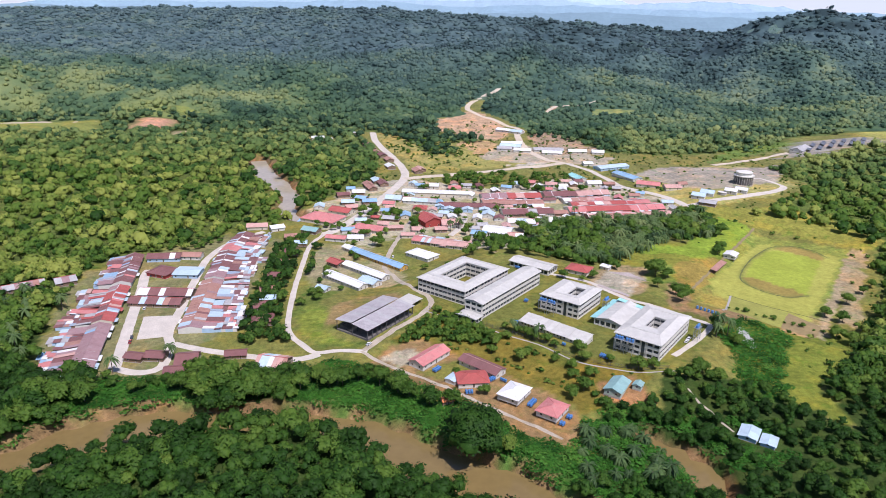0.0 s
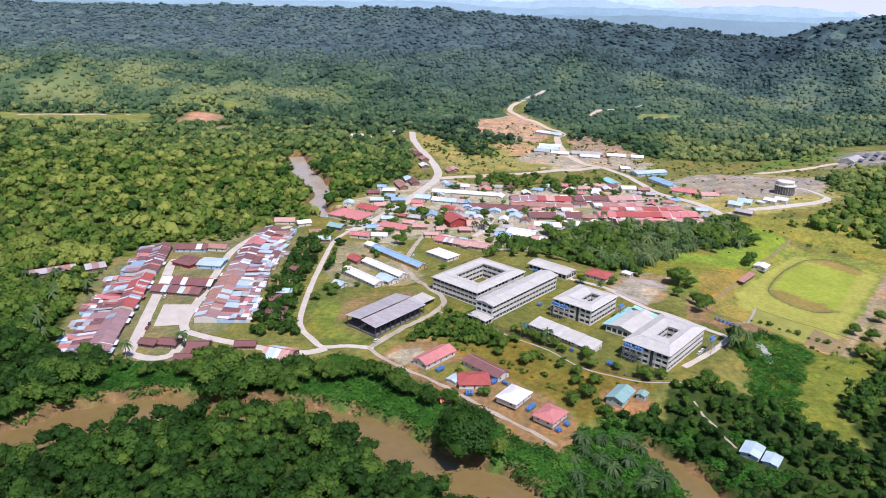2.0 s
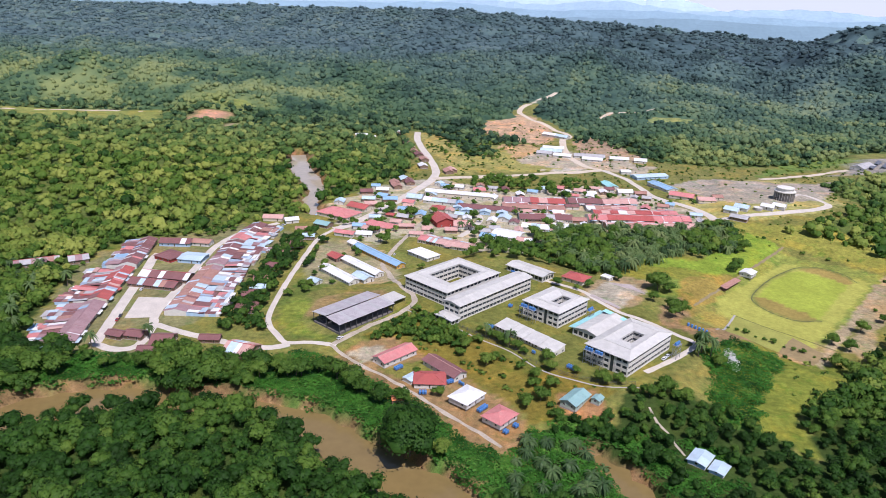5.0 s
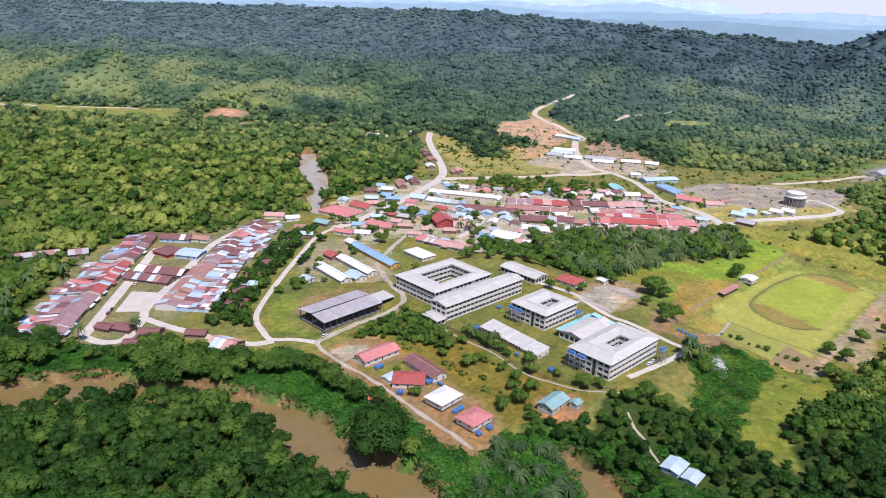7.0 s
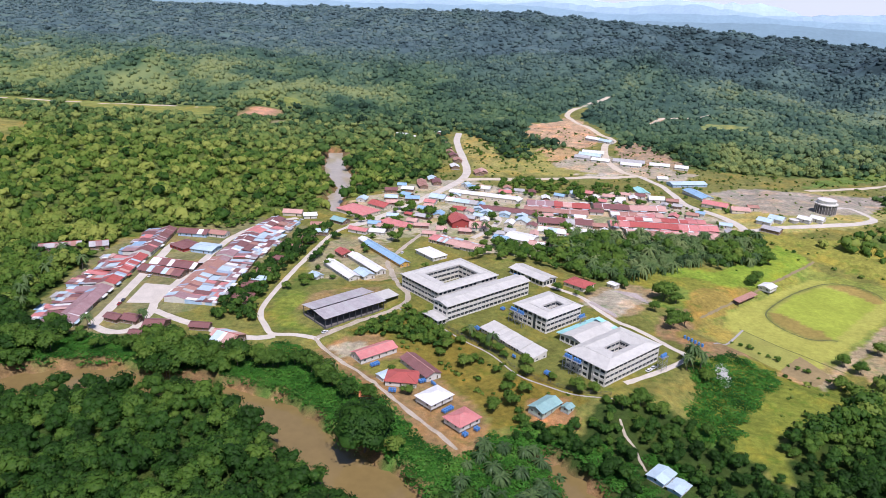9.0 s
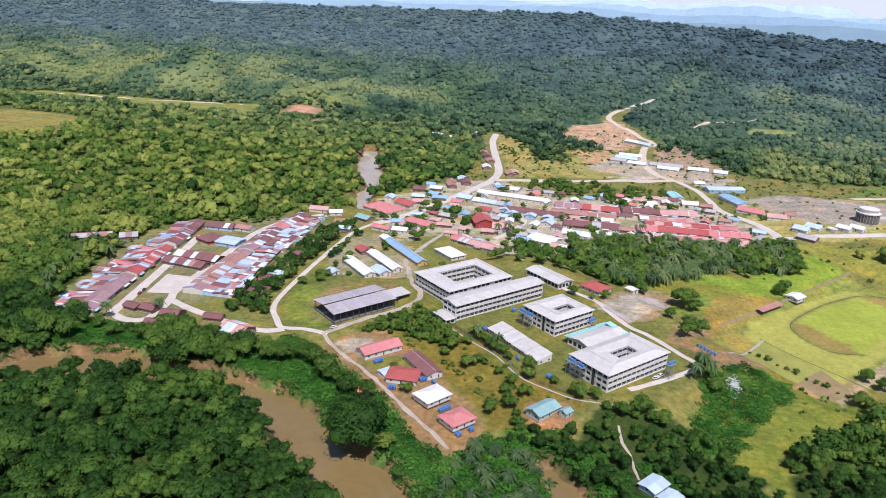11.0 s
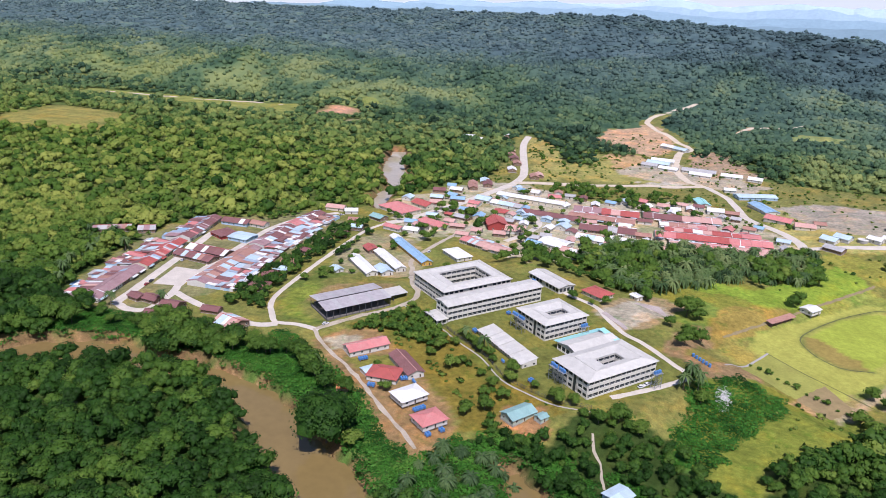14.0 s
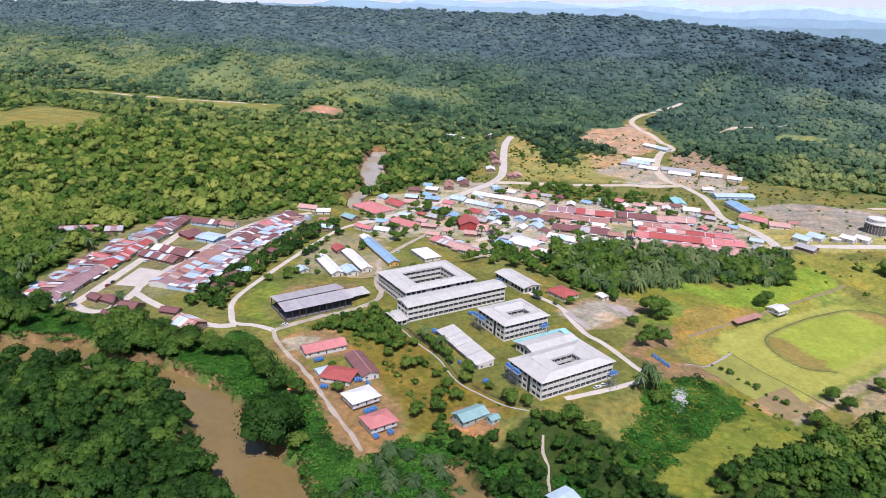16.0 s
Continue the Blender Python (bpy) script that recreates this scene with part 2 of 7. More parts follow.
def ground_surface():
    m = bpy.data.materials.new("ground cover")
    m.use_nodes = True
    n, l = m.node_tree.nodes, m.node_tree.links
    b = n["Principled BSDF"]
    b.inputs["Roughness"].default_value = 0.95
    b.inputs["Specular IOR Level"].default_value = 0.1
    c = n.new("ShaderNodeAttribute")
    c.attribute_name = "cover"
    geo = n.new("ShaderNodeNewGeometry")
    mul = None
    for s, a in ((0.06, 0.45), (0.35, 0.5), (1.8, 0.5)):
        z = n.new("ShaderNodeTexNoise")
        z.inputs["Scale"].default_value, z.inputs["Detail"].default_value = s, 5.0
        l.new(geo.outputs["Position"], z.inputs["Vector"])
        r = n.new("ShaderNodeMapRange")
        r.inputs["From Min"].default_value, r.inputs["From Max"].default_value = 0.3, 0.7
        r.inputs["To Min"].default_value, r.inputs["To Max"].default_value = 1 - a / 2, 1 + a / 2
        l.new(z.outputs[0], r.inputs["Value"])
        if mul is None:
            mul = r.outputs[0]
        else:
            k = n.new("ShaderNodeMath")
            k.operation = "MULTIPLY"
            l.new(mul, k.inputs[0])
            l.new(r.outputs[0], k.inputs[1])
            mul = k.outputs[0]
    even = n.new("ShaderNodeMapRange")
    even.inputs["To Min"].default_value = 0.45
    l.new(c.outputs["Alpha"], even.inputs["Value"])
    calm = n.new("ShaderNodeMix")
    calm.inputs["A"].default_value = 1.0
    l.new(even.outputs[0], calm.inputs["Factor"])
    l.new(mul, calm.inputs["B"])
    mul = calm.outputs["Result"]
    sc = n.new("ShaderNodeVectorMath")
    sc.operation = "SCALE"
    l.new(c.outputs["Color"], sc.inputs[0])
    l.new(mul, sc.inputs["Scale"])
    out = sc.outputs[0]
    # dry and lush patches
    for size, factor, lo in ((0.030, (1.22, 0.96, 0.78), 0.50), (0.11, (0.58, 0.85, 0.6), 0.54), (0.4, (1.25, 1.12, 0.95), 0.56)):
        z2 = n.new("ShaderNodeTexNoise")
        z2.inputs["Scale"].default_value, z2.inputs["Detail"].default_value, z2.inputs["Roughness"].default_value = size, 8.0, 0.65
        l.new(geo.outputs["Position"], z2.inputs["Vector"])
        r2 = n.new("ShaderNodeMapRange")
        r2.inputs["From Min"].default_value, r2.inputs["From Max"].default_value, r2.inputs["To Max"].default_value = lo, lo + 0.12, 0.8
        l.new(z2.outputs[0], r2.inputs["Value"])
        tame = n.new("ShaderNodeMath")
        tame.operation = "MULTIPLY"
        l.new(r2.outputs[0], tame.inputs[0])
        l.new(c.outputs["Alpha"], tame.inputs[1])
        pm = n.new("ShaderNodeVectorMath")
        pm.operation, pm.inputs[1].default_value = "MULTIPLY", factor
        l.new(out, pm.inputs[0])
        mx = n.new("ShaderNodeMix")
        mx.data_type = "VECTOR"
        l.new(tame.outputs[0], mx.inputs["Factor"])
        l.new(out, mx.inputs["A"])
        l.new(pm.outputs[0], mx.inputs["B"])
        out = mx.outputs["Result"]
    l.new(out, b.inputs["Base Color"])
    bp = n.new("ShaderNodeBump")
    bp.inputs["Strength"].default_value, bp.inputs["Distance"].default_value = 0.5, 0.4
    l.new(z.outputs[0], bp.inputs["Height"])
    l.new(bp.outputs[0], b.inputs["Normal"])
    return m


ground_mat = ground_surface()
water_mat = shade("muddy river water", (0.205, 0.145, 0.055), rough=0.05, spec=0.5, vary=0.12, scale=0.03, bump=0.02, bump_scale=0.5)


# ---- building blocks ----
class Shape:
    """Vertices and faces of one mesh."""

    def __init__(self):
        self.v, self.f, self.k = [], [], []

    def poly(self, pts, k=0):
        i = len(self.v)
        self.v += [tuple(p) for p in pts]
        self.f.append(tuple(range(i, i + len(pts))))
        self.k.append(k)

    def box(self, x0, y0, z0, x1, y1, z1, k=0):
        i = len(self.v)
        self.v += [(x, y, z) for z in (z0, z1) for x, y in ((x0, y0), (x1, y0), (x1, y1), (x0, y1))]
        self.f += [tuple(i + a for a in q) for q in ((3, 2, 1, 0), (4, 5, 6, 7), (0, 1, 5, 4), (1, 2, 6, 5), (2, 3, 7, 6), (3, 0, 4, 7))]
        self.k += [k] * 6

    def slab(self, pts, t=0.12, k=0):
        """A plate of thickness t below the corner points."""
        i, c = len(self.v), len(pts)
        self.v += [tuple(p) for p in pts] + [(p[0], p[1], p[2] - t) for p in pts]
        self.f += [tuple(range(i, i + c)), tuple(range(i + 2 * c - 1, i + c - 1, -1))]
        self.f += [(i + a, i + c + a, i + c + (a + 1) % c, i + (a + 1) % c) for a in range(c)]
        self.k += [k] * (c + 2)

    def tube(self, x, y, z0, z1, r0, r1=None, n=8, cap=True, k=0):
        r1 = r0 if r1 is None else r1
        i = len(self.v)
        for z, r in ((z0, r0), (z1, r1)):
            self.v += [(x + r * math.cos(6.2832 * a / n), y + r * math.sin(6.2832 * a / n), z) for a in range(n)]
        self.f += [(i + a, i + (a + 1) % n, i + n + (a + 1) % n, i + n + a) for a in range(n)]
        self.k += [k] * n
        if cap:
            self.f += [tuple(range(i + n, i + 2 * n)), tuple(range(i + n - 1, i - 1, -1))]
            self.k += [k, k]

    def bar(self, a, b, r, k=0):
        """A square bar from a to b."""
        a, b = Vector(a), Vector(b)
        d = (b - a).normalized()
        s = d.cross(Vector((0, 0, 1)) if abs(d.z) < 0.9 else Vector((1, 0, 0))).normalized() * r
        u = d.cross(s).normalized() * r
        i = len(self.v)
        self.v += [tuple(p + q) for p in (a, b) for q in (s + u, u - s, -s - u, s - u)]
        self.f += [tuple(i + c for c in q) for q in ((0, 1, 5, 4), (1, 2, 6, 5), (2, 3, 7, 6), (3, 0, 4, 7), (3, 2, 1, 0), (4, 5, 6, 7))]
        self.k += [k] * 6

    def mesh(self, name, *mats):
        me = bpy.data.meshes.new(name)
        me.from_pydata(self.v, [], self.f)
        for m in mats:
            me.materials.append(m)
        if any(self.k):
            me.polygons.foreach_set("material_index", self.k)
        me.update()
        return me


def part(name, shape, mats, parent, label="", at=None):
    """One mesh object under a thing or a part. shape: a Shape, or a mesh to share."""
    me = shape.mesh(name, *(mats if isinstance(mats, (list, tuple)) else (mats,))) if isinstance(shape, Shape) else shape
    ob = new(name, me)
    ob.parent = parent
    if at is not None:
        ob.matrix_local = at
    return tagged(ob, label=label)


def thing(name, x, y, z=0.0, rot=0.0, label="", category="", group="", kind=""):
    ob = new(name)
    ob.empty_display_size = 0.5
    ob.matrix_world = pose(x, y, z, 0, 0, rot)
    return tagged(ob, label, category, group, kind)


# ---- the lie of the land ----
def smooth(a, b, x):
    u = np.clip((x - a) / (b - a), 0, 1)
    return u * u * (3 - 2 * u)


WAVES = {}


def wobble(x, y, size, seed=0):
    """Soft noise, -1 to 1, of turned and summed waves."""
    if (size, seed) not in WAVES:
        r = np.random.RandomState(seed)
        WAVES[size, seed] = [(r.rand() * 6.28, r.rand() * 6.28, (0.6 + 1.2 * r.rand()) * 6.28 / size) for _ in range(7)]
    v = 0
    for t, p, k in WAVES[size, seed]:
        v = v + np.sin((x * math.cos(t) + y * math.sin(t)) * k + p + 1.3 * np.sin((x * math.sin(t) - y * math.cos(t)) * k * 0.7 + p * 2))
    return v / 3.7


def line_distance(x, y, line):
    """Distance to a line of (x, y, half width), and that half width where it is nearest."""
    x, y = np.asarray(x, float), np.asarray(y, float)
    best, half = np.full(x.shape, 1e9), np.zeros(x.shape)
    if x.size > 5000:
        px, py = [q[0] for q in line], [q[1] for q in line]
        near = (x > min(px) - 60) & (x < max(px) + 60) & (y > min(py) - 60) & (y < max(py) + 60)
        best[near], half[near] = near_line(x[near], y[near], line)
        return best, half
    return near_line(x, y, line)


def near_line(x, y, line):
    best, half = np.full(np.shape(x), 1e9), np.zeros(np.shape(x))
    for (ax, ay, aw), (bx, by, bw) in zip(line, line[1:]):
        dx, dy = bx - ax, by - ay
        t = np.clip(((x - ax) * dx + (y - ay) * dy) / (dx * dx + dy * dy), 0, 1)
        d = np.hypot(x - ax - t * dx, y - ay - t * dy)
        near = d < best
        best, half = np.where(near, d, best), np.where(near, aw + t * (bw - aw), half)
    return best, half


def inside(x, y, ring):
    hit = np.zeros(np.shape(x), bool)
    for (ax, ay), (bx, by) in zip(ring, ring[1:] + ring[:1]):
        if ay != by:
            hit ^= ((ay > y) != (by > y)) & (x < (bx - ax) * (y - ay) / (by - ay) + ax)
    return hit


RIVER = [(-304.5, 174, 11.6), (-217.5, 229.1, 11.6), (-189.9, 252.3, 11.6), (-171.1, 272.6, 13), (-150.8, 284.2, 13), (-130.5, 290, 11.6), (-107.3, 290, 8.7), (-79.7, 294.3, 7.2), (-55.1, 292.9, 7.2),
         (-34.8, 287.1, 8.7), (-18.8, 275.5, 10.2), (-4.3, 263.9, 11.6), (15.9, 253.7, 13), (31.9, 245, 13), (52.2, 226.2, 13), (87, 188.5, 13), (145, 130.5, 13)]
BACK_RIVER = [(-133.4, 616.2, 5.8), (-150.8, 638, 6.5), (-160.9, 681.5, 7.5), (-162.4, 707.6, 7.5), (-188.5, 751.1, 13), (-211.7, 794.6, 11.6), (-239.2, 870, 8.7)]
POOL = [(100, 286, 2.5), (110.2, 276, 5.5), (118.9, 262, 6.5), (118.9, 249.4, 6.5)]
WATER = -6.0


def land(x, y):
    """Height of the ground: flat village, school terrace, low playing field, reservoir knoll, forest hills, river beds."""
    x, y = np.asarray(x, float), np.asarray(y, float)
    az = x / np.maximum(y, 430)
    # forest shelf beyond the clearings, then a long rise to the skyline
    shelf = np.interp(x, [-1300, -250, -100, 150, 350, 450, 560, 720], [47, 46, 54, 50, 42, 27, 12, 14])
    start, full = np.interp(x, [-600, -250, 0, 300], [1065, 1080, 1090, 1130]), np.interp(x, [-600, -250, 0, 300], [1300, 1560, 1720, 1700])
    grown = smooth(start, full, y + 55 * wobble(x, y, 420, 3))
    z = shelf * grown
    crest = np.interp(az, [-1.3, -0.6, -0.27, -0.08, 0.075, 0.15, 0.23, 0.30, 0.37, 0.5, 1.3], [113, 116, 128, 136, 110, 97, 87, 70, 62, 70, 90])
    rise, top = np.interp(az, [-0.5, -0.2, 0.1], [2600, 2450, 2150]), np.interp(az, [-0.5, -0.2, 0.1], [3500, 3250, 2930])
    z = z + (192 - (192 - crest) * top / 2930 - shelf) * smooth(rise, top, y) * (1 - 0.6 * smooth(top + 60, top + 600, y))
    # the wooded hill behind the clearing, its spurs, and the ridge east of the valley
    for cx, cy, high, rx, ry in ((140, 1790, 42, 170, 170), (185, 1560, 26, 90, 120), (385, 2070, 64, 190, 180), (480, 1820, 46, 80, 120), (1040, 2060, 156, 330, 400), (745, 1690, 52, 130, 190), (-770, 1290, 9, 210, 90)):
        z = z + high * np.exp(-((x - cx) / rx) ** 2 - ((y - cy) / ry) ** 2)
    z = z + grown * (11 * wobble(x, y, 330, 5) + 6.5 * wobble(x, y, 150, 6) + 3.0 * wobble(x, y, 75, 4))
    z = z + 10 * smooth(0.42, 0.6, az) * smooth(750, 930, y) * (1 - smooth(1300, 1740, y))
    z = z + 3.2 * np.exp(-((x + 45) / 40) ** 2 - ((y - 397) / 38) ** 2)
    z = z + 11 * np.exp(-((x - 318) / 85) ** 2 - ((y - 740) / 80) ** 2)
    a, b = 0.59 * x + 0.81 * y, 0.81 * x - 0.59 * y
    z = z + 5.0 * smooth(305, 345, a) * (1 - smooth(455, 480, a)) * smooth(-305, -280, b) * (1 - smooth(-90, -62, b))
    z = z - 6.5 * smooth(440, 470, a) * (1 - smooth(660, 700, a)) * smooth(-150, -122, b) * (1 - smooth(-20, 20, b))
    z = z + 0.9 * wobble(x, y, 90, 8) * smooth(200, 380, np.hypot(x - 30, y - 480))
    for line, deep in ((RIVER, 8.6), (POOL, 8.0), (BACK_RIVER, 7.6)):
        d, w = line_distance(x, y, line)
        z = z - deep * (1 - smooth(-1.5, 6.5, d - w + 1.7 * wobble(x, y, 20, 9)))
    z = z - 7.0 * np.exp(-((x + 150) / 12) ** 2 - ((y - 997) / 9) ** 2)
    return z


def up(x, y):
    return float(land(x, y))


# roads: name, material, half width, line
ROADS = [
    ("road", asphalt, 2.1, [(-42.5, 357.4), (-53.3, 358.2), (-62, 357.8), (-72.3, 355.6), (-81.5, 365.2), (-90, 375.8), (-96.4, 394.8), (-102.9, 440.6), (-107.7, 494.4), (-110.2, 539.4), (-104.4, 568.4)]),
    ("road", asphalt, 2.8, [(-69.4, 354.1), (-78.2, 348.9), (-89.1, 347.7), (-105.5, 350.1), (-122.8, 353.8), (-140.6, 358.1), (-156.6, 363.9)]),
    ("road", worn_track, 1.8, [(-44.7, 358.1), (-34.4, 375.3), (-25.7, 389), (-8.4, 414.4), (-11.2, 430.6), (-19.6, 439.1), (-36.2, 475.5), (-45.8, 498.1), (-41.3, 551), (-34.8, 597.4), (-28.7, 627.8)]),
    ("road", worn_track, 1.15, [(-46.1, 358), (-36, 348.6), (-23.2, 339.4), (-0.7, 325), (21.6, 307), (38.9, 293.4), (47, 287.6), (58, 278)]),
    ("road", asphalt, 4.7, [(-104.4, 568.4), (-97.1, 580), (-79.2, 629.3), (-59.4, 711.9), (-49.3, 768.5), (-52.2, 816.3), (-75.4, 893.2), (-103, 986), (-114.5, 1051.2)]),
    ("road", earth_road, 6.0, [(-49.3, 771.4), (-14.5, 785.9), (39.1, 809.1), (88.4, 836.6), (146.4, 864.9)]),
    ("road", earth_road, 5.2, [(146.4, 864.9), (121.8, 894.6), (105.8, 958.4), (102.9, 1051.2), (113.1, 1094.7), (79.8, 1160), (31.9, 1247), (55.1, 1334), (95.7, 1399.2)]),
    ("road", asphalt, 4.2, [(146.4, 864.9), (173.8, 821.3), (191.8, 752.6), (215, 720.8), (233, 691.9), (238, 673.6)]),
    ("road", asphalt, 3.6, [(238, 673.6), (253.5, 680.6), (268.5, 688.1), (306.2, 697), (347.9, 717.6), (363.4, 745.9), (347.3, 772.2), (329.8, 758.2)]),
    ("road", earth_road, 4.2, [(332, 866.1), (354.7, 885.9), (408.8, 913.3), (449.5, 939.6), (500.2, 986)]),
    ("road", asphalt, 1.8, [(131.2, 353.5), (145.7, 368), (157, 381), (166, 394.8), (158, 403), (146, 415), (136, 424), (125, 431), (112, 448), (102, 462), (80.7, 474), (70.5, 481)]),
    ("road", asphalt, 3.4, [(-177.6, 333.5), (-184.1, 358.1), (-197.2, 403.1), (-205.9, 435), (-216, 466.9), (-217.5, 478.5)]),
    ("road", asphalt, 3.1, [(-177.6, 333.5), (-163.8, 329.9), (-153, 336.4), (-158, 362.5), (-164.6, 377), (-169.6, 410.3), (-176.9, 456.7), (-182.7, 507.5), (-174, 548.1), (-156.6, 572.7)]),
    ("road", asphalt, 2.9, [(4.3, 572.7), (13, 597.4), (17.4, 632.2), (5.8, 655.4)]),
    ("road", earth_road, 5.2, [(-928, 1023.7), (-754, 1046.9), (-638, 1078.8), (-551, 1093.3)]),
    ("footpath", worn_track, 0.75, [(129, 320), (132, 309.9), (136.3, 303.5), (138.2, 294.3), (141, 287)]),
    ("footpath", brown_path, 1.0, [(284.5, 619.4), (246.8, 566.5), (214, 520), (181.3, 474.8)]),
    ("road", earth_road, 3.9, [(171.1, 1258.6), (195.8, 1305), (239.2, 1312.2), (275.5, 1334)]),
]

# ground covers, laid one over the other: colour, edge raggedness, outline
OPEN = [(-252, 502), (-262, 470), (-256, 425), (-232, 350), (-214, 322), (-145, 317.5), (-87, 327.6), (-43.4, 338.7), (-7.2, 310.3), (31.9, 284.2), (63.8, 263.9), (78.3, 290), (84.1, 310.3), (112.6, 308.8), (121.6, 333.4),
        (138.5, 338.9), (161.7, 334.9), (185.6, 307.4), (205.9, 294.3), (200.1, 327.7), (234.9, 356.7), (263.8, 395.8), (307.2, 449.8), (366.7, 564.7), (352, 617.5), (293.3, 646.5), (338, 675.7), (404.7, 752.5), (393, 852.3),
        (478.5, 906.2), (638, 986), (659.7, 1080.2), (522, 1065.7), (420.5, 964.2), (297.2, 927.8), (203, 935.2), (196, 985), (150, 1050), (118, 1020), (126, 1090), (98, 1172), (56, 1240), (72, 1330), (40, 1330), (14, 1245), (22, 1192), (-25, 1170), (-24, 1086),
        (8, 1050), (40, 1018), (56, 993), (34, 986), (2, 979), (12, 925), (3, 882), (-32, 915), (-60, 1002), (-92, 1030), (-118.9, 1065.8), (-133.4, 1044), (-95.7, 899), (-81.2, 768.5), (-133.4, 659.7), (-150.8, 587.2), (-185.6, 562.6), (-232, 516.2)]
